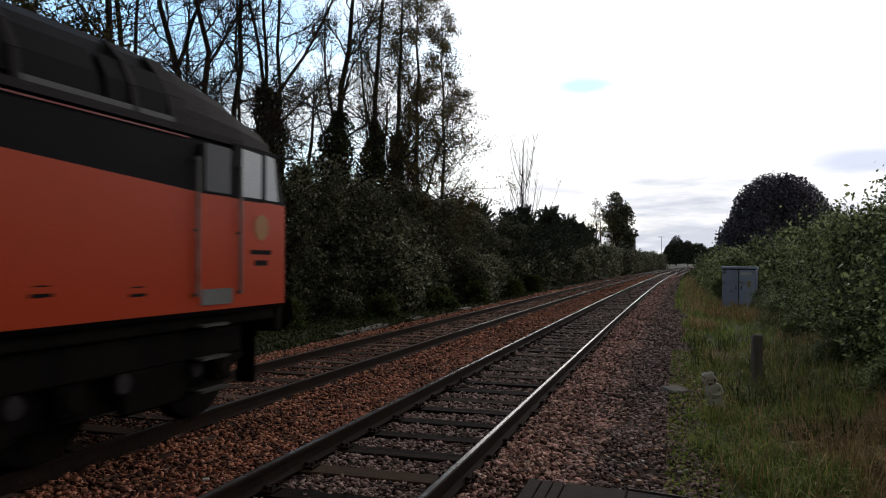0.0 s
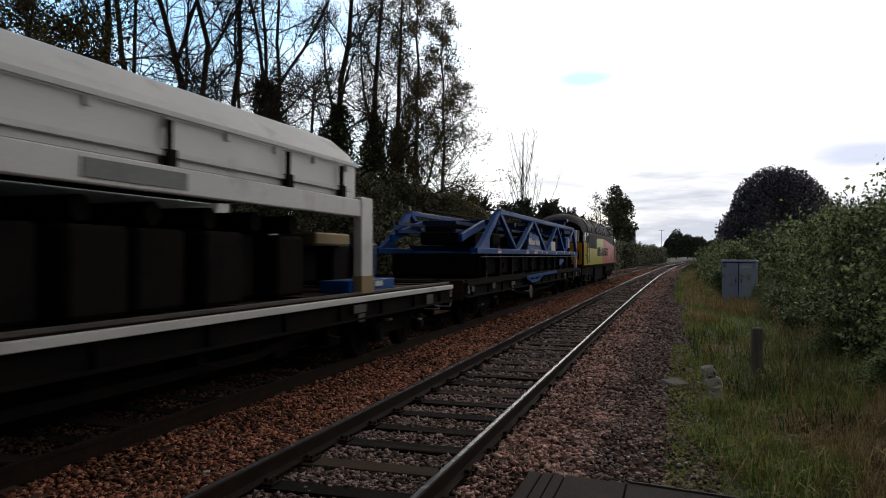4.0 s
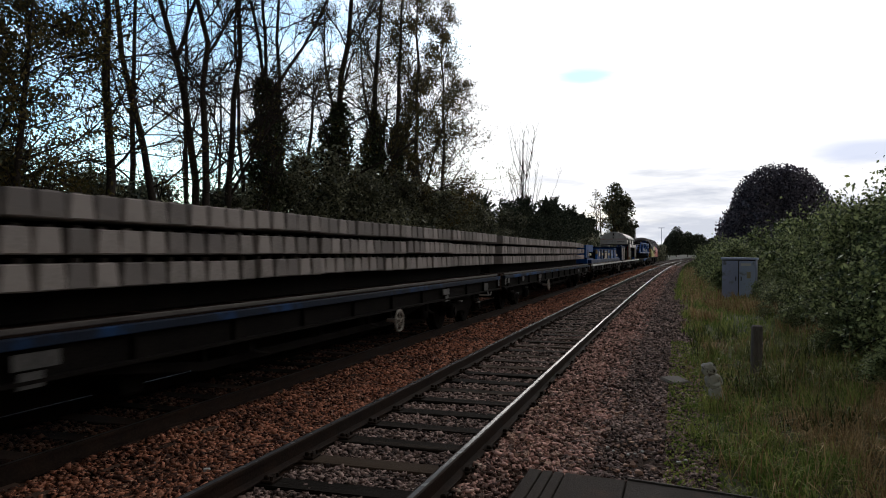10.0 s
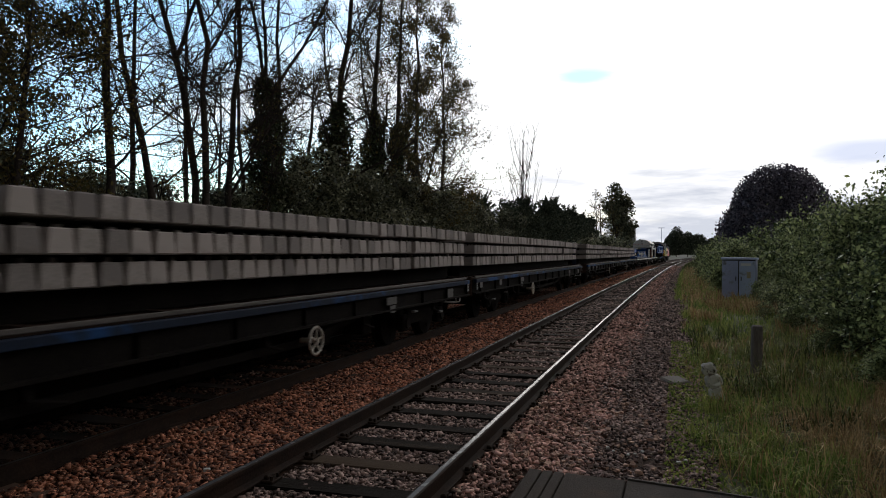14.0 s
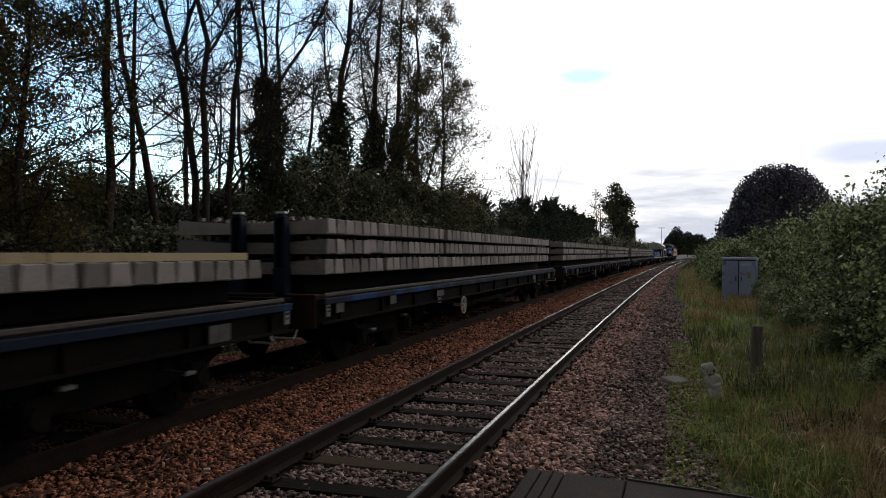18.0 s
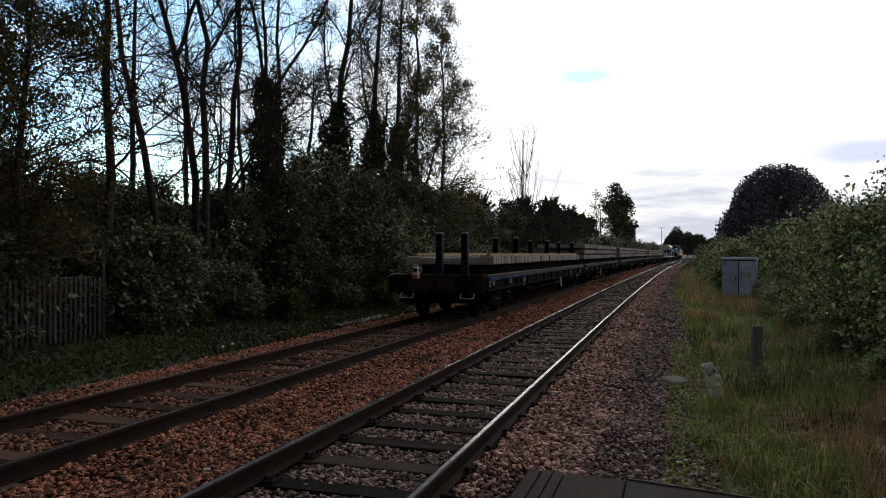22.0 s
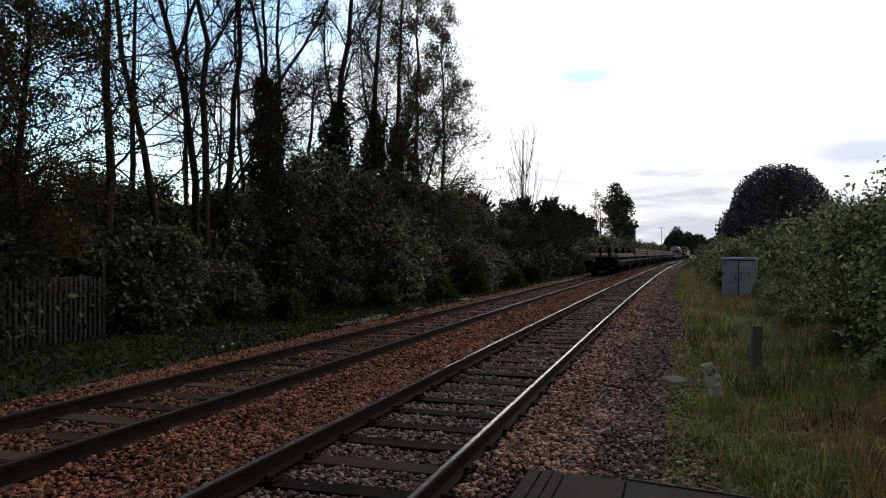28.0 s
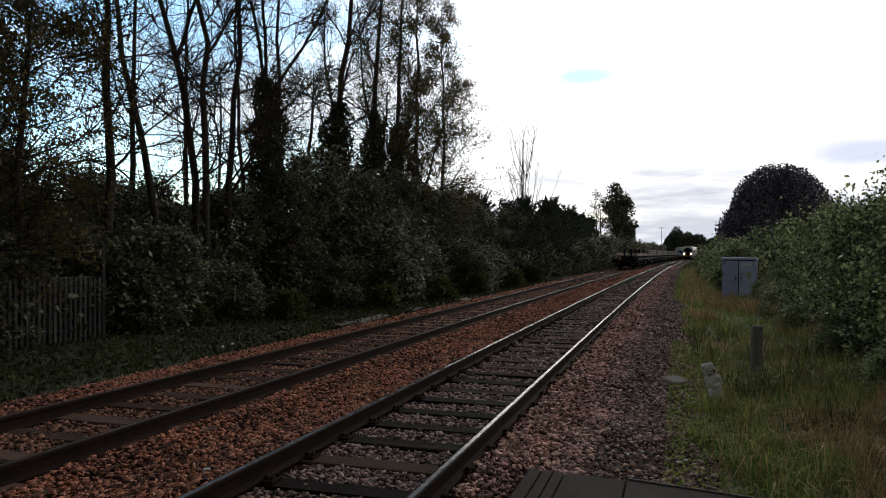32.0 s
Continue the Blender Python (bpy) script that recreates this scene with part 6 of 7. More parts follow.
def tree(name, label, m, seed, height, radius, leaf_n=8, leaf_size=0.11, ivy=0.0, leaf="leaf", category="tree", group="trees beside the line", **kw):
    r = np.random.default_rng(seed)
    lines, tips, p, rad = grow(r, height, radius, **kw)
    t = thing(name, label, category, m, group=group)
    place("trunk", tubes_mesh("trunk", lines[0]), M["bark"], t, smooth=True)
    tagged(place("branchwork", tubes_mesh("branchwork", lines[1]), M["twig"], t), kind="stuff")
    if leaf_n:
        at = []
        for q in tips:
            k = max(0, int(r.poisson(leaf_n)))
            f = r.uniform(0, 1, k)[:, None]
            at.append(q[0] + (q[-1] - q[0]) * f + r.normal(0, 0.15, (k, 3)))
        place("crown", leaves_mesh("crown", np.concatenate(at), leaf_size, r, 0.4), M[leaf], t)
    if ivy:
        n = int(ivy * 1300)
        h = r.uniform(0, 1, n) ** 0.9 * ivy
        base = np.stack([np.interp(h, p[:, 2], p[:, k]) for k in range(3)], -1)
        az = r.uniform(0, 6.28, n)
        lump = 1 + 0.45 * np.sin(h * 2.1 + seed) * np.sin(az * 2 + h) + 0.35 * np.sin(h * 4.3 + az * 3 + seed) + 0.35 * np.sin(h * 0.9 + seed * 2)
        rr = (radius * 0.8 + 0.42 * r.uniform(0.2, 1.25, n) ** 0.6 * np.clip(lump, 0.25, 2)) * np.clip((ivy * (1 + 0.06 * np.sin(az * 2 + seed)) - h) / (0.22 * ivy), 0.12, 1) ** 0.7
        place("ivy", leaves_mesh("ivy", base + np.stack([np.cos(az) * rr, np.sin(az) * rr, 0 * az], -1), 0.14, r, 0.5), M["ivy"], t, "thick dark ivy round the trunk")
    return t


def bush_meshes(seed, w, d, h, n, leaf, droop=0.3):
    """Arching leafy shoots out of uneven lumps, dark hollows between them, and the stems under it."""
    r = np.random.default_rng(seed)
    k = 24
    az = r.uniform(0, 6.28, k); f = r.uniform(0, 1, k) ** 0.5
    cz = r.uniform(0.10, 0.95, k)
    wide = np.sqrt(np.clip(1 - (cz - 0.25) ** 2 * 1.5, 0.15, 1))
    c = np.stack([np.cos(az) * f * w / 2 * 0.72 * wide, np.sin(az) * f * d / 2 * 0.72 * wide, cz * h * 0.82], -1)
    rad = r.uniform(0.10, 0.25, k) * min(w, h)
    per = 13
    m = n // per
    i = r.integers(0, k, m)
    v = r.normal(size=(m, 3)); v[:, 2] = v[:, 2] * 0.8 + 0.25
    v /= np.linalg.norm(v, axis=1)[:, None]
    ln = rad[i] * r.uniform(0.75, 1.12, m) * np.where(r.random(m) < 0.05, 1.5, 1.0)
    t = r.uniform(0.55, 1.0, (m, per)) ** 0.8
    at = c[i][:, None] + v[:, None] * (ln[:, None] * t)[..., None]
    at[..., 2] -= 0.30 * ln[:, None] * t ** 2
    at = (at + r.normal(0, leaf * 0.55, (m, per, 3))).reshape(-1, 3)
    at = at[at[:, 2] > 0.03]
    big = c[r.integers(0, k, n // 5)] + r.normal(size=(n // 5, 3)) * 0.11 * min(w, h) * np.array([1, 1, 0.8])
    big = big[big[:, 2] > 0.05]
    leaves = leaves_mesh("foliage", at, leaf, r, droop, 0.75)
    inner = leaves_mesh("inner_foliage", big, leaf * 1.3, r, droop, 0.5)
    lines = []
    for j in range(22):
        e = c[r.integers(0, k)]
        s = np.array([e[0] * 0.25, e[1] * 0.25, -0.05])
        mid = (s + e) / 2 + r.normal(0, 0.12, 3)
        lines.append((np.array([s, mid, e]), np.array([0.03, 0.02, 0.008]), 5))
    for j in r.integers(0, m, 70):
        e = c[i[j]] + v[j] * ln[j] + np.array([0, 0, -0.3 * ln[j]])
        mid = c[i[j]] + v[j] * ln[j] * 0.55 + np.array([0, 0, -0.09 * ln[j]])
        lines.append((np.array([c[i[j]], mid, e]), np.array([0.009, 0.007, 0.003]), 4))
    return leaves, inner, tubes_mesh("woody_base", lines)


BUSH = {
    "left": [bush_meshes(20 + k, 4.2, 3.4, 3.6, 13000, 0.115) for k in range(5)],
    "right": [bush_meshes(40 + k, 3.6, 3.2, 3.0, 24000, 0.060) for k in range(5)],
    "left_far": [bush_meshes(30 + k, 4.2, 3.4, 3.6, 3600, 0.20) for k in range(3)],
    "right_far": [bush_meshes(50 + k, 3.6, 3.2, 3.0, 8000, 0.10) for k in range(3)],
    "tall": [bush_meshes(70 + k, 4.2, 3.6, 7.2, 24000, 0.105) for k in range(3)],
    "low": [bush_meshes(60 + k, 2.2, 2.0, 1.5, 5000, 0.10) for k in range(3)],
}


def bush(kind, i, m, material, label, name="bush"):
    b = thing(name, label, "bush", m, group="bushes beside the line")
    leaves, inner, stems = BUSH[kind][i % len(BUSH[kind])]
    for nm, me, mat in (("foliage", leaves, material), ("inner_foliage", inner, material), ("woody_base", stems, M["twig"])):
        ob = place(nm, me, None, b)
        if not me.materials:
            me.materials.append(mat)
        ob.material_slots[0].link = "OBJECT"
        ob.material_slots[0].material = mat
    return b


def gz_at(u):
    return ground_z(u) - 0.04


random.seed(21)
# left belt: fence line to the far curve
DARK = "dense dark green bramble and hawthorn bush in the trackside belt"
i = 0
y = 17.5
while y < 78:
    front = float(np.interp(y, (14, 18, 22, 30, 45, 80), (-15.2, -14.2, -13.2, -12.0, -11.4, -11.2)))
    for row in range(2):
        if row == 0 and random.random() < 0.16:
            continue
        u = front - row * 2.2 + random.uniform(-1.0, 0.45)
        s = random.uniform(0.66, 1.18) * (1 + (0.15 if y < 22 else 0.38) * row)
        bush("left" if y < 50 else "left_far", i, on_line(u, y + random.uniform(-0.6, 0.6), gz_at(u)) @ pose(0, 0, 0, 0, 0, random.uniform(0, 360)) @ Matrix.Diagonal((s, s, s * random.uniform(0.8, 1.1), 1)), M["bush_dark" if row else "bush_mid"], DARK)
        i += 1
    y += 2.3
y = 80
while y < 220:
    u = -11 + random.uniform(-1, 0.8)
    s = random.uniform(1.0, 1.5)
    bush("left_far", i, on_line(u, y, gz_at(u)) @ pose(0, 0, 0, 0, 0, random.uniform(0, 360)) @ Matrix.Diagonal((s, s, s * 1.05, 1)), M["bush_mid"], DARK)
    i += 1
    y += 3.4
for u, y, s in ((-15.2, 10.5, 1.0), (-16.0, 13.0, 1.1), (-16.4, 8.5, 1.1), (-15.6, 15.4, 1.05), (-17.5, 11.0, 1.3), (-18, 15, 1.3)):
    bush("left", i, on_line(u, y, gz_at(u)) @ pose(0, 0, 0, 0, 0, i * 70) @ Matrix.Diagonal((s, s, s * 0.95, 1)), M["bush_dark"], "dark leafy shrub behind the fence")
    i += 1
for u, y, s in ((-12.0, 20.5, 0.8), (-10.9, 26, 0.8), (-10.4, 31.5, 0.9), (-10.2, 37, 0.9), (-10.0, 44, 1.0), (-13.6, 18.0, 0.6), (-10.3, 52, 1.0)):
    bush("low", i, on_line(u, y, gz_at(u)) @ pose(0, 0, 0, 0, 0, i * 50) @ Matrix.Diagonal((s, s, s, 1)), M["verge"], "low pale green bramble at the foot of the belt")
    i += 1

for k, (u, y, s) in enumerate(((-17.5, 12.6, 0.9), (-17.6, 15.4, 0.88), (-17.8, 18.4, 0.84), (-17.6, 21.4, 0.84), (-18.5, 10.0, 0.95), (-15.6, 22.6, 0.82), (-24, 14, 0.9), (-24, 17.4, 0.88), (-24, 20.6, 0.88), (-23.6, 24, 0.9), (-24, 27.6, 0.9), (-23.6, 31.5, 0.84), (-23.2, 36, 0.95), (-22.6, 41, 1.0), (-22, 47, 1.1), (-15.0, 25.0, 0.96), (-14.6, 27.4, 1.12), (-14.4, 30.0, 1.04), (-14.2, 32.6, 1.1), (-14.2, 35.0, 1.06), (-14.0, 37.6, 1.04), (-13.8, 40.2, 1.04), (-13.6, 43, 1.0), (-13.4, 46, 0.98), (-13.2, 49.4, 0.96), (-13.0, 53, 0.92), (-12.8, 57, 0.9))):
    bush("tall", k, on_line(u, y, gz_at(u)) @ pose(0, 0, 0, 0, 0, k * 65) @ Matrix.Diagonal((s, s, s, 1)), M["bush_dark"], "tall dark tangled thicket between the ivy clad trunks")

# right hedge: close to the camera, then along the line
GREEN = "overgrown green hawthorn and bramble hedge bush on the verge"
i = 0
for y in np.arange(7.0, 33, 1.7):
    back = 1.6 if 22 < y < 33 else 0.0
    for row in range(2 if y < 20 else 1):
        u = 4.0 + back + row * 2.0 + random.uniform(-0.35, 0.35)
        s = random.uniform(0.90, 1.08) * (1 + 0.12 * row)
        bush("right", i, on_line(u, float(y) + random.uniform(-0.5, 0.5), gz_at(u)) @ pose(0, 0, 0, 0, 0, random.uniform(0, 360)) @ Matrix.Diagonal((s, s, s * random.uniform(0.85, 1.05) * (1.24 if y > 12 else 1.0), 1)), M["bush_green"], GREEN)
        i += 1
y = 34.0
while y < 260:
    u = (2.5 if y < 62 else 3.4) + random.uniform(-0.3, 0.5) + max(0, (y - 60) * 0.004)
    s = random.uniform(0.85, 1.1) * (0.86 if y < 62 else 1.0)
    bush("right_far", i, on_line(u, y, gz_at(u)) @ pose(0, 0, 0, 0, 0, random.uniform(0, 360)) @ Matrix.Diagonal((s, s, s * (1.15 if y < 75 else 0.9), 1)), M["bush_green"], GREEN)
    i += 1
    y += 2.3 if y < 90 else 5

for u, y, sc in ((3.5, 28.6, 0.75), (2.3, 33.6, 0.9), (3.0, 25.2, 0.7), (2.9, 21.5, 0.75), (2.7, 17.5, 0.7), (2.75, 13.6, 0.72), (2.9, 10.4, 0.72), (2.75, 8.6, 0.6)):
    bush("right", i, on_line(u, y, gz_at(u)) @ pose(0, 0, 0, 0, 0, i * 50) @ Matrix.Diagonal((sc * 0.62, sc * 0.62, sc * 0.5, 1)), M["bush_green"], "low bramble spilling from the hedge onto the verge")
    i += 1

# unseen hedge and thorns past the crossing, behind the camera, added to shade the near left
for k in range(16):
    u, y = 4.4 + random.uniform(-0.3, 0.4), 4.6 - k * 2.3
    sc = random.uniform(1.15, 1.4)
    bush("right", i, on_line(u, y, gz_at(u)) @ pose(0, 0, 0, 0, 0, random.uniform(0, 360)) @ Matrix.Diagonal((sc, sc, sc, 1)), M["bush_green"], GREEN)
    i += 1
for k in range(9):
    u, y = 7.2 + 1.2 * (k % 3), 3.0 - k * 3.2
    bush("tall", k, on_line(u, y, gz_at(u)) @ pose(0, 0, 0, 0, 0, k * 80) @ Matrix.Diagonal((1.35, 1.35, 1.5, 1)), M["bush_green"], "unseen tall thorn by the crossing, added to shade the train's near side")
for u, y, sc in ((2.95, 27.4, 0.85), (3.7, 28.6, 1.1)):
    bush("right", i, on_line(u, y, gz_at(u)) @ pose(0, 0, 0, 0, 0, i * 40) @ Matrix.Diagonal((sc * 0.5, sc * 0.5, sc * 0.45, 1)), M["bush_green"], "bramble growing up against the cabinet")
    i += 1
bush("low", 1, on_line(-15.1, 8.4, gz_at(-15)) @ Matrix.Diagonal((0.75, 0.75, 1.35, 1)), M["bramble"], "yellow green shrub hanging over the fence")

# the wood behind the fence, trunk by trunk
BARE = "tall half bare autumn tree with a dark trunk"
IVY = "tall half bare autumn tree with an ivy clad trunk"
# (u, y, height, radius, ivy height, leaves, limb spread, sideways drift with height, forks)
WOOD = (
    (-15.0, 16.1, 16, 0.132, 0, 1, 0.20, ((0, 0), (5, 0.0), (9, -0.15), (16, 0.3)), ()),
    (-15.0, 18.2, 15, 0.114, 0, 0.5, 0.20, ((0, 0), (3.6, 0.0), (7, -0.75), (9, -1.2), (15, -1.6)), ()),
    (-15.3, 20.2, 17, 0.132, 0, 0.5, 0.22, ((0, 0), (3.6, 0.0), (6.4, -0.2), (8.6, -0.55), (10, -1.1), (17, -2.0)), ((8.7, 0.15, 6, 0.8),)),
    (-14.7, 20.1, 17, 0.123, 0, 0.5, 0.22, ((0, 0), (4, -0.05), (7, -0.2), (9, 0.0), (10.5, -0.3), (17, -0.4)), ((8.8, 0.45, 5, 0.6),)),
    (-15.0, 21.6, 17, 0.123, 0, 0.5, 0.24, ((0, 0), (5, 0.0), (8, 0.2), (11, 0.3), (17, 0.2)), ((4.2, 0.5, 6, 0.5),)),
    (-15.4, 22.9, 14, 0.0704, 0, 0.5, 0.26, ((0, 0), (5, 0.05), (8, -0.1), (14, -0.3)), ()),
    (-15.0, 24.0, 9.4, 0.30, 9.0, 3, 0.20, ((0, 0), (9, 0.05)), ((8.5, -0.22, 8, 1.2), (8.6, 0.05, 8, 1.2), (8.0, 0.42, 7, 0.9))),
    (-15.0, 29.6, 19, 0.20, 9.2, 4, 0.20, ((0, 0), (6, 0.1), (9, 0.35), (14, 0.95), (19, 1.3)), ((8.0, -0.3, 6, 0.5), (9.2, 0.35, 6, 0.5))),
    (-15.0, 33.4, 19, 0.19, 9.6, 4, 0.20, ((0, 0), (9, 0.2), (15, 0.6), (19, 0.6)), ((8.0, -0.25, 7, 0.5),)),
    (-15.0, 36.8, 19, 0.16, 9.4, 12, 0.24, ((0, 0), (9, 0.2), (18, 0.5)), ((7.0, 0.35, 6, 0.5),)),
    (-15.0, 40.8, 19, 0.17, 5.5, 16, 0.26, ((0, 0), (9, -0.1), (18, -0.1)), ((5.0, 0.4, 7, 0.6), (6.0, -0.4, 7, 0.5))),
    (-14.6, 43.6, 18, 0.12, 4.0, 16, 0.18, ((0, 0), (9, 0.3), (16, 0.2)), ()),
    (-16.5, 27.0, 18, 0.11, 4, 1, 0.24, ((0, 0), (9, 0.3), (18, 0.2)), ()))
for k, (u, y, h, rad, ivy, ln, spread, sway, fork) in enumerate(WOOD):
    tree("tree", IVY if ivy else BARE, on_line(u, y, gz_at(u)), 100 + k, h, rad, leaf_n=ln, leaf_size=0.105 if ln > 4 else 0.075, ivy=ivy, first=0.24, limbs=11 if y < 24 else 14, spread=spread, rise=0.75, sub=8, twigs=8, sway=sway, fork=fork, wander=0.03)
for k, (u, y, h) in enumerate(((-16.6, 11.5, 11), (-15.8, 13.8, 9), (-18.5, 14.5, 13), (-17.8, 9.5, 10), (-15.6, 28, 10.5), (-15.0, 35.5, 11))):
    tree("tree", "leafy dark autumn tree with drooping foliage by the fence", on_line(u, y, gz_at(u)), 140 + k, h, 0.13, leaf_n=14 if k < 4 else 5, leaf_size=0.095, lean=(0.3, 0.2), first=0.12, limbs=18, spread=0.36, rise=0.45, sub=8)
for k in range(4):
    u, y = -20 - 4 * (k % 3) + random.uniform(-1, 1), 22 + k * 9
    tree("tree", BARE, on_line(u, y, gz_at(u)), 160 + k, random.uniform(15, 19), 0.12, leaf_n=1, leaf_size=0.08, first=0.16, limbs=13, spread=0.28, rise=0.8, sub=6, twigs=6)

# slim bare tree, conifers, and the trees towards the curve
def broom_tree(m, seed, h, spread):
    """A slim bare tree whose boughs all rise close beside the stem."""
    r = np.random.default_rng(seed)
    t = thing("tree", "slim bare poplar with upright branches", "tree", m, group="trees beside the line")
    z = np.linspace(0, h, 9)
    stem = np.stack([0.12 * np.sin(z * 0.5), 0.1 * np.sin(z * 0.4 + 1), z], -1)
    boughs, fine = [(stem, np.linspace(0.12, 0.012, 9), 7)], []
    for k in range(26):
        z0 = h * r.uniform(0.25, 0.74)
        a, reach = r.uniform(0, 6.28), spread * r.uniform(0.35, 1.0) * (1.1 - z0 / h) * 1.5
        top = min(h * 0.99, z0 + h * r.uniform(0.22, 0.5))
        g = np.linspace(0, 1, 7)
        q = np.stack([np.cos(a) * reach * g ** 0.6, np.sin(a) * reach * g ** 0.6, z0 + (top - z0) * g], -1) + r.normal(0, 0.05, (7, 3)) * g[:, None]
        boughs.append((q, np.linspace(0.036, 0.009, 7), 5))
        for j in range(12):
            i = r.integers(1, 7)
            a2, l2 = r.uniform(0, 6.28), r.uniform(0.4, 1.3)
            g2 = np.linspace(0, 1, 4)
            q2 = q[i] + np.stack([np.cos(a2) * l2 * 0.42 * g2 ** 0.8, np.sin(a2) * l2 * 0.42 * g2 ** 0.8, l2 * g2], -1)
            fine.append((q2, np.linspace(0.016, 0.006, 4), 3))
    place("trunk", tubes_mesh("trunk", boughs), M["bark"], t)
    tagged(place("branchwork", tubes_mesh("branchwork", fine), M["twig"], t), kind="stuff")
    return t


broom_tree(on_line(-14.7, 69, gz_at(-14)), 201, 14.4, 3.0)


def conifer(m, seed, h, w):
    r = np.random.default_rng(seed)
    t = thing("conifer", "dense dark conifer beside the line", "tree", m, group="conifers")
    place("trunk", tubes_mesh("trunk", [(np.array([(0, 0, 0), (0.1, 0, h * 0.5), (0, 0.05, h)]), np.array([0.2, 0.12, 0.02]), 7)]), M["bark"], t)
    n, per = 260, 60
    f = np.concatenate([np.linspace(0.0, 0.9, n - 24), np.full(24, 0.9)])
    az = np.arange(n) * 2.4 + r.normal(0, 0.3, n)
    reach = w * (1 - f ** 2.2) ** 0.75 * r.uniform(0.65, 1.15, n)
    step = r.uniform(0.1, 1, (n, per)) ** 0.7
    out = reach[:, None] * step
    z = 0.2 + f[:, None] * (h - 0.6) + out * 0.1 + reach[:, None] * 0.3 * step ** 2.5
    z[-24:] += 0.9 * step[-24:] * r.uniform(0.3, 1, (24, 1))
    at = np.stack([np.cos(az)[:, None] * out, np.sin(az)[:, None] * out, z], -1) + r.normal(0, 0.10, (n, per, 3)) * (1.25 - step)[..., None]
    place("crown", leaves_mesh("crown", at.reshape(-1, 3), 0.15, r, 0.5), M["conifer"], t)
    return t


for k, (u, y, h, w) in enumerate(((-15.0, 48.5, 7.0, 2.6), (-14.6, 53, 7.0, 2.8), (-13.4, 58, 6.6, 2.6), (-13.8, 65, 7.6, 2.4), (-13.2, 76, 8.4, 2.6))):
    conifer(on_line(u, y, gz_at(u)), 220 + k, h, w)


def round_tree(m, seed, h, w, n, leaf, material, label, clear=0.15):
    """A full crown in uneven lumps over a forked trunk."""
    r = np.random.default_rng(seed)
    t = thing("tree", label, "tree", m, group="full crowned trees")
    lines = [(np.array([(0, 0, -0.1), (0.1, 0.05, h * 0.3), (0.0, 0.1, h * 0.6)]), np.array([0.3, 0.22, 0.1]), 8)]
    k = 34
    v = r.normal(size=(k, 3)); v /= np.linalg.norm(v, axis=1)[:, None]
    v[:, 2] = v[:, 2] * 0.9
    c = np.array([0, 0, h * (1 + clear) / 2]) + v * r.uniform(0.3, 0.8, k)[:, None] * np.array([w / 2, w / 2, h * (1 - clear) / 2])
    for e in c[:12]:
        lines.append((np.array([(0.1, 0.05, h * 0.3), (e[0] * 0.5, e[1] * 0.5, (h * 0.3 + e[2]) / 2), e]), np.array([0.12, 0.07, 0.02]), 5))
    place("trunk", tubes_mesh("trunk", lines), M["bark"], t)
    rad = r.uniform(0.12, 0.24, k) * w
    i = r.integers(0, k, n)
    q = r.normal(size=(n, 3)); q /= np.linalg.norm(q, axis=1)[:, None]
    at = c[i] + q * (rad[i] * r.uniform(0.3, 1.05, n) ** 0.5)[:, None]
    at = at[at[:, 2] > 0.3]
    place("crown", leaves_mesh("crown", at, leaf, r, 0.3), material, t)
    return t


def dome_tree(m, seed, h, w, n, leaf, material, label, foot=0.08):
    """A close crown, all leaf to its edge, with a softly lobed outline, over a short forked trunk."""
    r = np.random.default_rng(seed)
    t = thing("tree", label, "tree", m, group="full crowned trees")
    lines = [(np.array([(0, 0, -0.1), (0.1, 0.05, h * 0.25), (0.0, 0.1, h * 0.55)]), np.array([0.3, 0.22, 0.1]), 8)]
    for k in range(14):
        a = k * 2.4
        e = np.array([math.cos(a) * w * 0.36, math.sin(a) * w * 0.36, h * r.uniform(0.4, 0.8)])
        lines.append((np.array([(0.1, 0.05, h * 0.2), (e[0] * 0.5, e[1] * 0.5, (h * 0.3 + e[2]) / 2), e]), np.array([0.12, 0.07, 0.02]), 5))
    place("trunk", tubes_mesh("trunk", lines), M["bark"], t)
    lobes = r.normal(size=(40, 3)); lobes[:, 2] = np.abs(lobes[:, 2]) * 0.9; lobes /= np.linalg.norm(lobes, axis=1)[:, None]
    v = r.normal(size=(n, 3)); v[:, 2] = np.abs(v[:, 2]); v /= np.linalg.norm(v, axis=1)[:, None]
    lobe = np.max(v @ lobes.T, axis=1)
    edge = 0.86 + 0.14 * np.clip((lobe - 0.86) / 0.12, 0, 1) + r.normal(0, 0.012, n)
    f = r.uniform(0.25, 1, n) ** 0.4 * edge
    at = v * f[:, None] * np.array([w / 2, w / 2, h * (1 - foot)]) + np.array([0, 0, h * foot])
    place("crown", leaves_mesh("crown", at, leaf, r, 0.3), material, t)
    shoots = []
    for k in range(40):
        e = lobes[k] * np.array([w / 2, w / 2, h * (1 - foot)]) * 0.95 + np.array([0, 0, h * foot])
        shoots.append((np.array([e * 0.9, e * 1.0, e * 1.0 + lobes[k] * 0.5 + r.normal(0, 0.15, 3)]), np.array([0.02, 0.014, 0.006]), 3))
    tagged(place("shoots", tubes_mesh("shoots", shoots), M["twig"], t), kind="stuff")
    return t


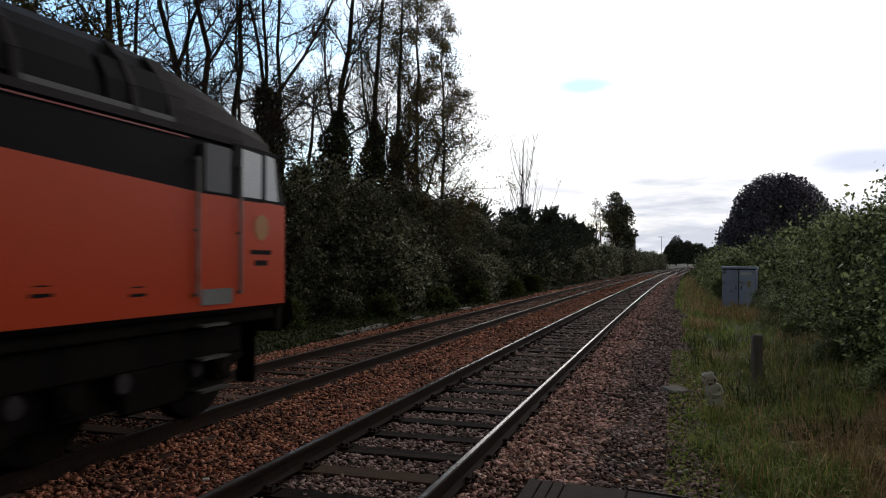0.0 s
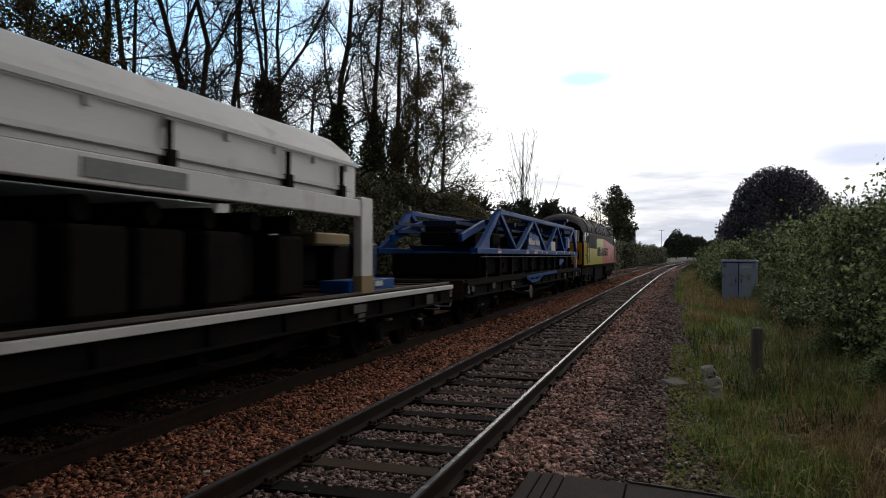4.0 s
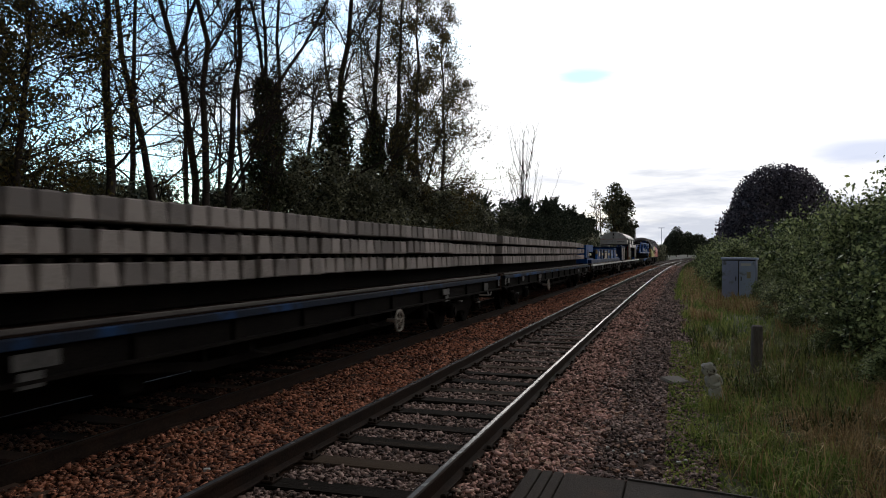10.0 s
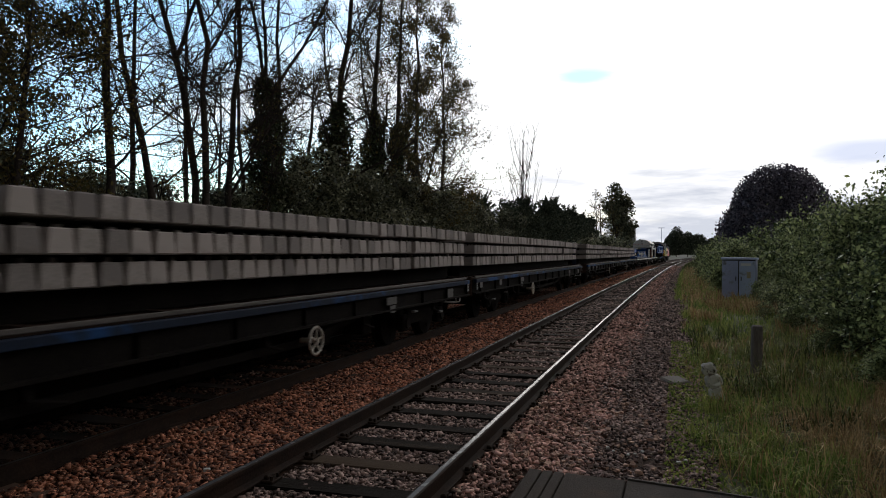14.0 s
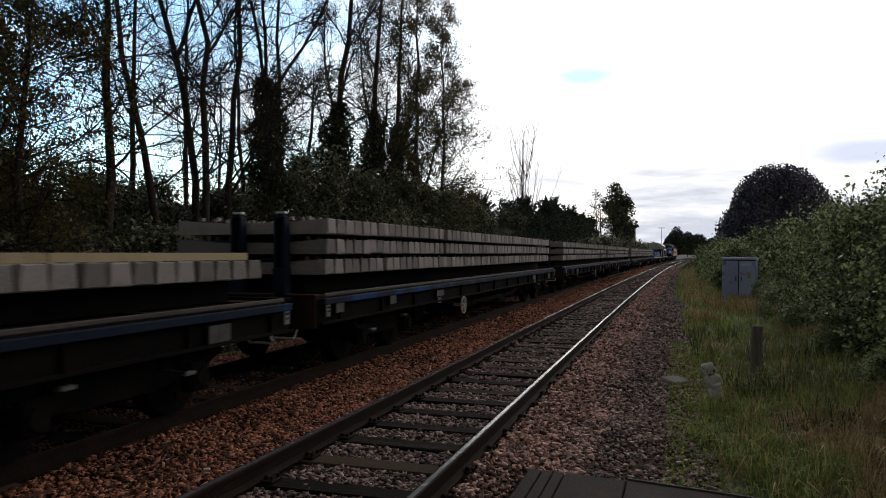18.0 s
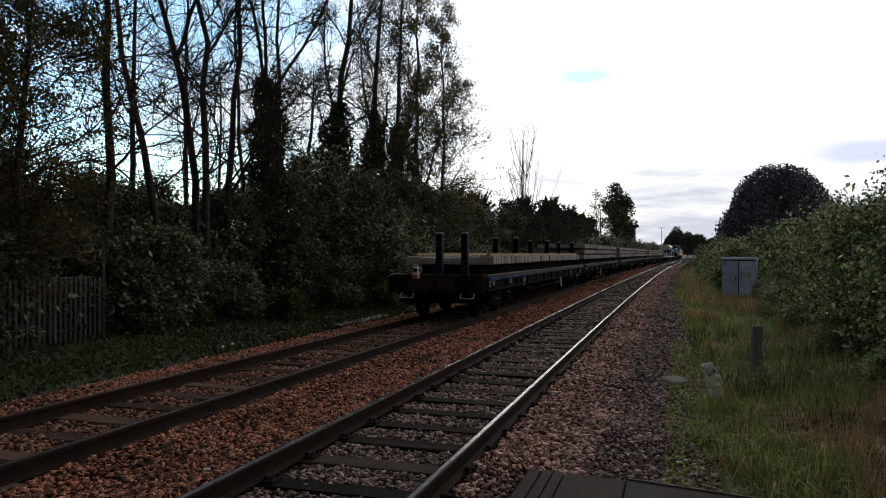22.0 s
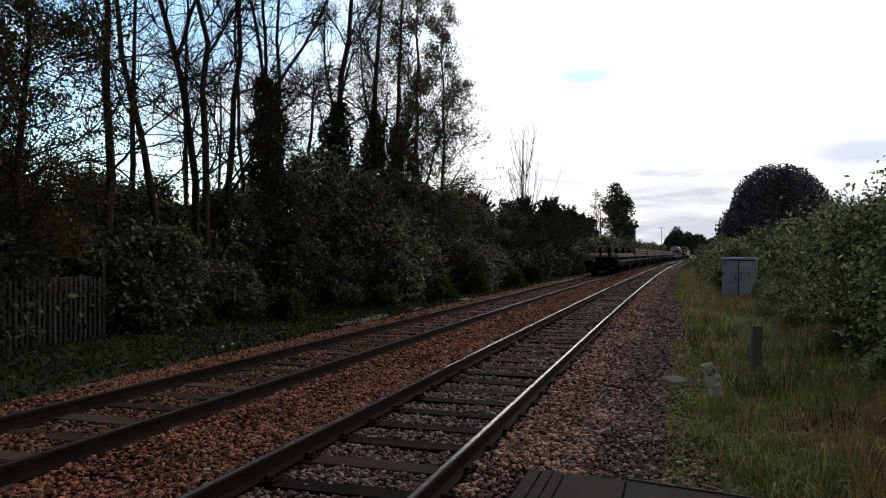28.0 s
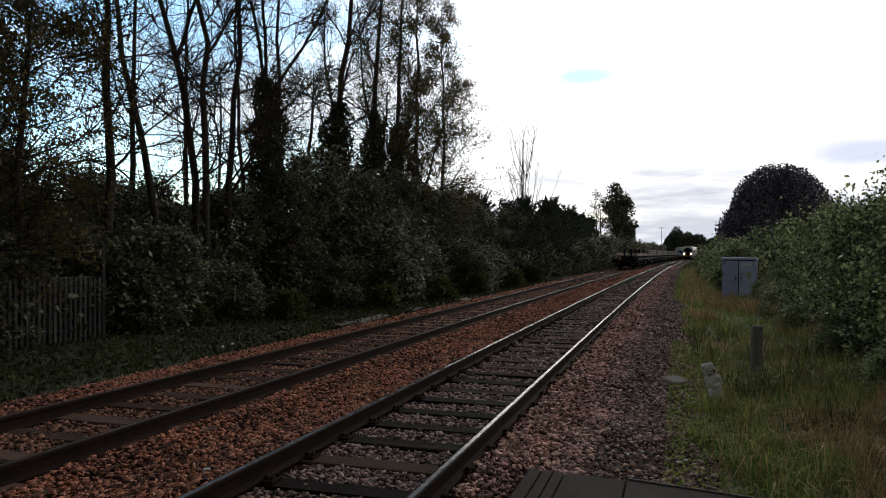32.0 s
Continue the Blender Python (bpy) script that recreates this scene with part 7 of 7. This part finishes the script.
for k, (u, y, h, w) in enumerate(((-12.6, 54, 5.6, 5.0), (-12.4, 60, 6.4, 5.6), (-12.2, 67, 7.2, 6.0), (-12.6, 72, 7.6, 6.0), (-12.2, 80, 7.6, 6.4), (-12.4, 88, 7.4, 6.4))):
    conifer(on_line(u, y, gz_at(u)), 230 + k, h, w * 0.5)
dome_tree(on_line(6.5, 55, 0.1), 240, 8.1, 8.8, 70000, 0.17, M["far_leaf"], "broad dark copper coloured domed tree behind the hedge")
dome_tree(on_line(10.2, 59, 0.1), 241, 5.6, 6.4, 26000, 0.17, M["far_leaf"], "dark domed tree behind the hedge")
round_tree(on_line(-12.6, 134, -0.3), 242, 16.4, 6.2, 9000, 0.34, M["bush_dark"], "round leafy tree near the curve", clear=0.25)
round_tree(on_line(-11.6, 142, -0.3), 243, 12.0, 5.0, 6000, 0.34, M["bush_dark"], "leafy tree near the curve", clear=0.2)
round_tree(on_line(-13, 100, -0.3), 244, 8.6, 4.0, 5000, 0.3, M["conifer"], "dark tree near the curve", clear=0.1)
for k, (u, y, h) in enumerate(((-13, 112, 11), (-13.5, 120, 11), (-12.5, 128, 11))):
    tree("tree", "bare grey tree near the curve", on_line(u, y, -0.4), 250 + k, h, 0.13, leaf_n=2, leaf_size=0.2, first=0.2, limbs=12, spread=0.3, rise=1.6, sub=5, twigs=4)
# wood round the far bend
for k, (x, y, h, w) in enumerate(((0.3, 428, 17.4, 12), (6.5, 432, 14.2, 12), (12.5, 436, 13.6, 13), (21, 440, 11.5, 14), (-3.2, 426, 12.0, 9))):
    dome_tree(pose(x, y, 0), 270 + k, h, w, 5000, 0.8, M["conifer"], "dark full tree at the far bend")
for k, (x, y, h) in enumerate(((-14, 300, 7), (-18, 290, 8), (-9, 320, 6.5), (-23, 310, 8), (-5, 360, 5))):
    tree("tree", "bare thin tree by the far bend", pose(x, y, 0), 280 + k, h, 0.12, leaf_n=2, leaf_size=0.3, first=0.1, limbs=12, spread=0.4, rise=1.4, sub=4, twigs=4)
for k, (u, y, sc) in enumerate(((5.6, 22.5, 1.05), (5.8, 26, 1.1), (6.0, 30, 1.2), (6.0, 35, 1.3), (5.8, 40, 1.35), (5.6, 46, 1.4), (7.6, 21, 1.25), (8.0, 27, 1.35))):
    bush("right_far" if y > 33 else "right", k, on_line(u, y, gz_at(u)) @ pose(0, 0, 0, 0, 0, k * 77) @ Matrix.Diagonal((sc, sc, sc, 1)), M["bush_green"], GREEN)
# straggling shoots above the hedge
for k, (u, y, h) in enumerate(((5.6, 12.2, 3.4), (6.6, 13.0, 3.6), (6.2, 14.6, 3.5), (7.4, 12.5, 3.7))):
    tree("sapling", "thin straggling sapling with sparse green leaves", on_line(u, y, 0.15), 300 + k, h, 0.045, leaf_n=18, leaf_size=0.036, leaf="bramble", first=0.25, limbs=16, spread=0.24, rise=1.1, sub=5, twigs=3, group="saplings in the hedge")


# ---- grass ----
def blades(name, label, u0, u1, y0, y1, per_m2, height, material, patch=None, thin=0.006):
    n = int((u1 - u0) * (y1 - y0) * per_m2)
    u, y = rng.uniform(u0, u1, n), rng.uniform(y0, y1, n)
    clump = np.sin(u * 5.1 + 3 * np.sin(y * 2.3)) * np.sin(y * 4.3 + 2 * np.sin(u * 3.7))
    keep = rng.random(n) < 0.45 + 0.55 * clump
    if patch is not None:
        keep &= patch(u, y)
    u, y, clump = u[keep], y[keep], clump[keep]
    n = len(u)
    sh = np.where(y > CURVE_Y, (y - CURVE_Y) ** 2 / (2 * CURVE_R), 0)
    gz = np.interp(u, PROFILE_U, [ground_z(k) for k in PROFILE_U]) - 0.03
    b = np.stack([u + sh, y, gz], -1)
    h = height * rng.uniform(0.45, 1.25, n) * (0.8 + 0.3 * clump)
    az, ln = rng.uniform(0, 6.28, n), rng.uniform(0.15, 1.25, n)
    d = np.stack([np.cos(az), np.sin(az), 0 * az], -1)
    s = np.stack([-np.sin(az), np.cos(az), 0 * az], -1) * (thin * rng.uniform(0.6, 1.5, n))[:, None]
    m1 = b + d * (h * ln * 0.35)[:, None]; m1[:, 2] += h * 0.6
    e = b + d * (h * ln)[:, None]; e[:, 2] += h * (1 - 0.45 * ln)
    v = np.stack([b - s, b + s, m1 + s * 0.8, m1 - s * 0.8, e + s * 0.15, e - s * 0.15], 1).reshape(-1, 3)
    f = (np.array([(0, 1, 2, 3), (3, 2, 4, 5)])[None] + 6 * np.arange(n)[:, None, None]).reshape(-1, 4)
    return tagged(place(name, np_mesh(name, v, f), material), label, "grass", kind="stuff")


worn = lambda u, y: (y < 9.4 + 0.8 * np.sin(u * 3)) & (u > 1.2 + 0.25 * np.sin(y * 2.1))
edge = lambda u, y: (u > 0.28 + 0.22 * np.sin(y * 1.3) + 0.12 * np.sin(y * 3.1)) & ~(worn(u, y) & (rng.random(len(u)) < 0.85))
blades("grass", "long green grass on the verge beside the ballast", 0.1, 3.4, 5.2, 14, 1700, 0.28, M["grass"], edge, 0.0048)
blades("grass", "long green grass on the verge beside the ballast", 0.1, 3.0, 14, 30, 300, 0.32, M["grass"], edge, 0.008)
blades("grass", "long green grass on the verge beside the ballast", -0.1, 2.8, 30, 80, 120, 0.4, M["grass"], None, 0.016)
blades("dry_grass", "brown dead grass along the foot of the hedge", 0.2, 3.0, 28, 90, 90, 0.5, M["dry_grass"], None, 0.016)
dry = lambda u, y: (u > 0.35) & (np.sin(u * 2.2 + y * 0.9) + np.sin(y * 0.55 + 1.0) + 0.5 * (u - 1.6) > 0.35)
blades("grass", "far rough grass between the ballast and the hedge", -0.2, 3.4, 80, 200, 30, 0.5, M["verge"], None, 0.03)
blades("grass", "rough grass on the verge beside the crossing", 1.6, 4.5, -7, 5.2, 160, 0.3, M["grass"], None, 0.01)
strip = lambda u, y: worn(u, y) | (rng.random(len(u)) < 0.12)
blades("dry_grass", "brown dead grass and bracken on the verge", 0.3, 3.6, 5.2, 13, 1700, 0.36, M["dry_grass"], strip, 0.0042)
blades("dry_grass", "brown dead grass and bracken on the verge", 0.4, 3.2, 14, 30, 420, 0.55, M["dry_grass"], dry, 0.008)
blades("dry_stalks", "single tall dead stalks standing in the grass", 0.4, 3.4, 5.4, 15, 28, 0.65, M["dry_grass"], None, 0.004)
tuft = lambda u, y: (u > 0.3) & (np.sin(u * 3.1 + 1.7 * np.sin(y * 1.1)) * np.sin(y * 1.9 + u) > 0.35)
blades("grass_tufts", "dark coarse tufts in the verge grass", 0.2, 3.4, 5.2, 18, 600, 0.42, M["verge"], tuft, 0.007)
lush = lambda u, y: (u > 0.45) & (np.sin(u * 2.3 + 2.1 * np.sin(y * 0.8)) * np.sin(y * 1.3 + u * 1.7) > 0.15)
blades("grass_tufts", "bright green tall tufts arching over the verge", 0.3, 3.2, 5.3, 16, 900, 0.46, M["bramble"], lush, 0.005)
tan = lambda u, y: (np.abs(u - 0.55 - 0.2 * np.sin(y * 0.9)) < 0.22) & (np.sin(y * 1.7) > -0.2)
blades("dry_grass", "thin straw coloured grass where the verge meets the stones", 0.1, 1.2, 7, 24, 500, 0.24, M["dry_grass"], tan, 0.005)
blades("verge_grass", "short weedy grass between the ballast and the fence", -15.5, -8.9, 5.5, 26, 260, 0.16, M["verge_shaded"], None, 0.012)
blades("verge_grass", "short weedy grass between the ballast and the bushes", -12.5, -8.9, 26, 60, 100, 0.22, M["verge_shaded"], None, 0.02)
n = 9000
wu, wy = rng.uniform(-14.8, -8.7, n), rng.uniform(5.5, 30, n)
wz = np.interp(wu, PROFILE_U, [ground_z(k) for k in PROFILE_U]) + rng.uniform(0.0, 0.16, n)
tagged(place("weeds", leaves_mesh("weeds", np.stack([wu, wy, wz], -1), 0.10, rng), M["verge_shaded"]), "low broad leaved weeds and ivy on the verge", "weeds", kind="stuff")
n = 5000
wu, wy = rng.uniform(-0.1, 0.6, n), rng.uniform(5.4, 16, n)
wz = np.interp(wu, PROFILE_U, [ground_z(k) for k in PROFILE_U]) + rng.uniform(0.0, 0.05, n)
tagged(place("weeds", leaves_mesh("weeds", np.stack([wu, wy, wz], -1), 0.035, rng), M["grass"]), "small green weeds at the ballast edge", "weeds", kind="stuff")

# ---- fence ----
fence = thing("fence", "old grey pale fence, darkened in colour for the shade of the trees", "fence")
FX, FZ = -14.3, -0.40
bm = bmesh.new()
box(bm, 0, 0, 0.85, 0.085, 0.03, 1.7, 0.006)
for v in bm.verts:
    if v.co.z > 1.6 and abs(v.co.x) > 0.03:
        v.co.z -= 0.06
PALE = bpy.data.meshes.new("pale")
bmesh.ops.recalc_face_normals(bm, faces=bm.faces)
bm.to_mesh(PALE); bm.free()
PALE.materials.append(M["fence_steel"])
for k in range(59):
    p = place("pale", PALE, None, fence)
    p.matrix_basis = pose(FX + 0.05, 6.0 + k * 0.155, FZ + random.uniform(-0.02, 0.02), random.uniform(-0.6, 0.6), 0, 90)
for y in np.arange(6.0, 15, 2.25):
    bars("post", M["fence_steel"], fence, (FX - 0.06, float(y), FZ + 0.9, 0.13, 0.13, 1.9), bevel=0.01)
for z in (0.35, 1.35):
    bars("fence_rail", M["fence_steel"], fence, (FX, 10.5, FZ + z, 0.05, 9.2, 0.07))

for k in range(19):
    bars("slat", M["trough"], fence, (FX - 0.16, 10.6, FZ + 0.12 + k * 0.085, 0.02, 9.4, 0.032))
bars("post", M["fence_steel"], fence, (FX - 0.02, 15.15, FZ + 1.25, 0.14, 0.14, 2.5), bevel=0.015, label="taller timber end post")

# ---- trackside things ----
cab = thing("relay_cabinet", "grey double door trackside equipment cabinet, slightly dirty", "cabinet", on_line(2.30, 30.2, 0.0) @ pose(0, 0, 0, 0, 0.6, -12) @ Matrix.Diagonal((0.87, 0.9, 0.98, 1)))
bars("plinth", M["old_stone"], cab, (0, 0, 0.04, 1.46, 0.7, 0.26))
bars("body", M["cabinet"], cab, (0, 0, 0.90, 1.40, 0.62, 1.5), bevel=0.015)
bars("lid", M["cabinet_pale"], cab, (0, 0, 1.69, 1.50, 0.74, 0.09), bevel=0.02, label="pale overhanging lid")
for x, mat in ((-0.35, "cabinet"), (0.35, "cabinet_pale")):
    d = bars("door", M[mat], cab, (x, -0.325, 0.90, 0.66, 0.025, 1.40), bevel=0.006)
    bars("handle", M["underframe"], d, (x + (0.24 if x < 0 else -0.24), -0.35, 0.9, 0.03, 0.03, 0.16))
bars("door_gap", M["underframe"], cab, (0, -0.318, 0.90, 0.035, 0.02, 1.40), (0, -0.318, 1.625, 1.36, 0.02, 0.03))
bars("notice", M["bright_label"], cab, (0.30, -0.342, 1.46, 0.42, 0.008, 0.10), label="white notice plate")
bars("notice", M["cream"], cab, (0.42, -0.342, 1.05, 0.16, 0.008, 0.24), label="small yellow warning plate")

mark = thing("marker_stone", "leaning marker post with flaking white paint", "marker post", pose(0.53, 9.9, -0.08, 3, -17, 20))
for z, h, wd, dx in ((0.10, 0.24, 0.16, 0.0), (0.315, 0.17, 0.19, 0.012), (0.485, 0.15, 0.15, -0.015)):
    bm = bmesh.new()
    box(bm, dx, 0, z, wd, 0.13, h, 0.025)
    bmesh.ops.subdivide_edges(bm, edges=bm.edges[:], cuts=2)
    for v in bm.verts:
        v.co += Vector((noise.noise(v.co * 14), noise.noise(v.co * 14 + Vector((5, 0, 0))), noise.noise(v.co * 14 + Vector((0, 5, 0))))) * 0.03
    part("block", bm, M["old_stone"], mark)
bars("core", M["old_timber"], mark, (0, 0, 0.25, 0.09, 0.08, 0.6))
flag = thing("stone_slab", "flat pale stone slab sunk at the edge of the ballast", "stone", pose(-0.02, 11.1, -0.055, 2, -3, 25))
bm = bmesh.new()
box(bm, 0, 0, 0.03, 0.30, 0.42, 0.07, 0.02)
for v in bm.verts:
    v.co += Vector((noise.noise(v.co * 7), noise.noise(v.co * 7 + Vector((3, 0, 0))), 0)) * 0.05
part("slab", bm, M["trough"], flag)
stump = thing("timber_post", "weathered dark timber post in the grass", "post", pose(1.13, 11.6, -0.08, 1, 1, 10))
bars("post", M["old_timber"], stump, (0, 0, 0.38, 0.15, 0.11, 0.98), bevel=0.02)
random.seed(4)
for k, (x, y) in enumerate(((-9.0, 18.6), (-8.95, 19.8), (-9.0, 21.0), (-9.05, 24.5), (-8.85, 30.2))):
    lid = thing("trough_lid", "pale concrete cable trough lid lying on the ballast edge", "trough lid", pose(x, y, -0.22, 2, 0, random.uniform(-4, 4)), group="cable trough lids")
    bars("slab", M["trough"], lid, (0, 0, 0.06, 0.36, 0.98, 0.06), bevel=0.008)
for x, y, s in ((-3.80, 5.2, 0.03), (-8.55, 12.2, 0.03), (-8.6, 12.6, 0.035), (-0.42, 6.8, 0.018), (-0.36, 6.86, 0.014), (-0.3, 6.95, 0.017), (-0.62, 7.0, 0.016), (-0.56, 6.9, 0.014), (0.02, 6.7, 0.018), (0.08, 6.78, 0.014)):
    st = thing("stone", "single pale stone on the ballast", "stone", pose(x, y, 0.0, 0, 0, random.uniform(0, 90)), group="pale stones")
    bm = bmesh.new()
    box(bm, 0, 0, s * 0.4, s * 2, s * 1.4, s, s * 0.2)
    part("rock", bm, M["label"], st)

# ---- far buildings and lamp ----
tower = thing("building", "far flat roofed brick block behind the trees, greyed by painted haze", "building", pose(-14.9, 240, 0))
bars("wall", M["brick"], tower, (0, 0, 5.2, 5.0, 6, 10.6))
bars("roof", M["roof_grey"], tower, (0.3, 0, 10.7, 6.4, 7, 0.5))
for k in range(3):
    wdw = bars("window", M["glass"], tower, (1.2, -3.01, 2.5 + 3 * k, 1.0, 0.06, 1.3))
    bars("sill", M["concrete"], wdw, (1.2, -3.06, 1.8 + 3 * k, 1.2, 0.12, 0.1))
pole = thing("street_lamp", "tall far lamp post", "lamp post", pose(-4.5, 250, 0))
bm = bmesh.new(); tube(bm, (0, 0, 0), (0, 0, 10.4), 0.10, 0.07)
part("pole", bm, M["cabinet"], pole)
bars("arm", M["cabinet"], pole, (0, 0, 10.4, 2.0, 0.14, 0.14))
house = thing("house", "house with a dark tiled roof behind the hedge", "house", pose(19.5, 52, 0))
bars("wall", M["brick"], house, (0, 0, 2.0, 9, 7, 4.4))
bm = bmesh.new()
sweep(bm, [[(-4.8, -3.9, 4.1), (4.8, -3.9, 4.1), (4.8, 0, 5.0), (-4.8, 0, 5.0)], [(-4.8, 3.9, 4.1), (4.8, 3.9, 4.1), (4.8, 0.02, 5.0), (-4.8, 0.02, 5.0)]])
part("roof", bm, M["roof_grey"], house)
bars("window", M["glass"], house, (-2, -3.52, 2.4, 1.4, 0.06, 1.2))

# ---- loose stones lying on the shoulder, one by one ----
random.seed(77)
LOOSE = []
for k in range(9):
    bm = bmesh.new()
    box(bm, 0, 0, 0, random.uniform(0.9, 1.3), random.uniform(0.7, 1.0), random.uniform(0.5, 0.8))
    for v in bm.verts:
        v.co = Vector((v.co.x * random.uniform(0.55, 1.25), v.co.y * random.uniform(0.55, 1.25), v.co.z * random.uniform(0.5, 1.0)))
    bmesh.ops.recalc_face_normals(bm, faces=bm.faces)
    me = bpy.data.meshes.new("stone")
    bm.to_mesh(me); bm.free()
    me.materials.append(M["loose_stone"])
    LOOSE.append(me)
for k in range(300):
    u, y = random.uniform(-1.62, -0.05), 6.32 + random.random() ** 1.4 * 3.6
    sc = random.uniform(0.03, 0.052)
    ob = place("stone", LOOSE[k % 9], None, ground)
    ob.matrix_basis = on_line(u, y, ground_z(u) + 0.055 * math.exp(-((abs(u - NEAR_U) - 1.06) / 0.2) ** 4) + 0.026) @ pose(0, 0, 0, random.uniform(-28, 28), random.uniform(-28, 28), random.uniform(0, 360)) @ Matrix.Diagonal((sc, sc, sc, 1))

# ---- a bird over the line ----
bird = thing("bird", "small dark bird in flight with spread wings", "bird", pose(-300, 90, 40))
bm = bmesh.new()
sweep(bm, [[(math.cos(a) * r, y, math.sin(a) * r * 0.9) for a in [k * math.pi / 4 for k in range(8)]] for y, r in ((-0.13, 0.012), (-0.06, 0.03), (0.02, 0.042), (0.09, 0.03), (0.13, 0.024), (0.155, 0.006))])
part("body", bm, M["bird"], bird, smooth=True)
bm = bmesh.new()
sweep(bm, [[(-0.012, -0.12, 0.004), (0.012, -0.12, 0.004), (0.012, -0.12, -0.004), (-0.012, -0.12, -0.004)], [(-0.035, -0.21, 0.003), (0.035, -0.21, 0.003), (0.035, -0.21, -0.003), (-0.035, -0.21, -0.003)]])
part("tail", bm, M["bird"], bird)
WINGS = []
for s in (1, -1):
    bm = bmesh.new()
    sweep(bm, [[(s * x, y0, 0.006), (s * x, y1, 0.006), (s * x, y1, -0.004), (s * x, y0, -0.004)] for x, y0, y1 in ((0, -0.05, 0.07), (0.08, -0.055, 0.085), (0.15, -0.05, 0.05), (0.20, -0.07, -0.04))])
    wing = part("wing", bm, M["bird"], bird)
    wing.location = (s * 0.03, 0.02, 0.015)
    WINGS.append((wing, s))


# ---- what moves ----
TRAIN_AT = ((0, 0.26), (2, 23.6), (4, 46.7), (6, 69.05), (8, 91.3), (10, 112.2), (12, 131.8), (14, 150.1), (16, 167.2), (18, 183.0), (20, 197.7), (22, 211.7), (24, 225.3), (26, 238.6), (28, 251.0), (30, 262.4), (32, 273.2))
FRONT = 7.34


def train_time(d):
    """When the train has run d metres."""
    return float(np.interp(d, FINE_P, FINE_T))


FINE_T = np.arange(0, 32.001, 0.05)
KT, KP = np.array(TRAIN_AT).T
SLOPE = np.gradient(KP, KT)
CELL = np.clip(np.searchsorted(KT, FINE_T, side="right") - 1, 0, len(KT) - 2)
W = (FINE_T - KT[CELL]) / 2.0
FINE_P = (2 * W ** 3 - 3 * W ** 2 + 1) * KP[CELL] + (W ** 3 - 2 * W ** 2 + W) * 2 * SLOPE[CELL] + (3 * W ** 2 - 2 * W ** 3) * KP[CELL + 1] + (W ** 3 - W ** 2) * 2 * SLOPE[CELL + 1]


def motions():
    # the wheels roll: one row for each 75 degrees of turn
    for w, r, y in ROLLING[:ROLLS]:
        step = r * radians(75)
        n = int((KP[-1] - KP[0]) / step)
        rows, seen = [], -1
        for k in range(n + 1):
            t = train_time(KP[0] + k * step)
            if frame(t) > seen:
                rows.append((t, pose(0, y, r, -75 * k)))
                seen = frame(t)
        rows.append((32.0, pose(0, y, r, -75 * n - 75 * (KP[-1] - KP[0] - n * step) / step)))
        walk(w, rows)
    for k, v in enumerate(TRAIN):
        back = 8.87 if k == 0 else 18.6 + PITCH * (k - 0.5)
        walk(v, [(t, on_line(FAR_U, FRONT + p - back)) for t, p in TRAIN_AT])
    for k, v in enumerate(PASSENGER):
        rows = []
        for t in range(0, 33, 2):
            y = 206 + 34.5 * (32 - t) + 11.5 + 23.4 * k
            rows.append((t, on_line(NEAR_U, y) @ pose(0, 0, 0, 0, 0, 180)))
        walk(v, rows)

    # the bird: from over the wood across the line to the east, 20 m off
    a = radians(YAW)
    across, ahead = Vector((math.cos(a), math.sin(a), 0)), Vector((-math.sin(a), math.cos(a), 0))
    rows = []
    for t, x, d, h in ((0, -350, 60, 40), (25.5, -18.0, 26, 14), (26.6, -1.6, 21, 9.0), (27.5, 8.44, 20, EYE_Z + 4.80), (27.6, 9.67, 20, EYE_Z + 5.04), (27.7, 11.05, 20, EYE_Z + 5.17), (28.5, 22, 21, 8.2), (32, 70, 26, 14)):
        c = across * x + ahead * d
        rows.append((t, pose(c.x, c.y, h, 4, 0, -90 + YAW)))
    walk(bird, rows)
    for wing, s in WINGS:
        beat = [(0, 10), (25.4, 10)] + [(25.5 + 0.1 * k, 45 if k % 2 else -30) for k in range(32)] + [(29.0, 10), (32, 10)]
        walk(wing, [(t, pose(s * 0.03, 0.02, 0.015, 0, -s * b)) for t, b in beat])


motions()
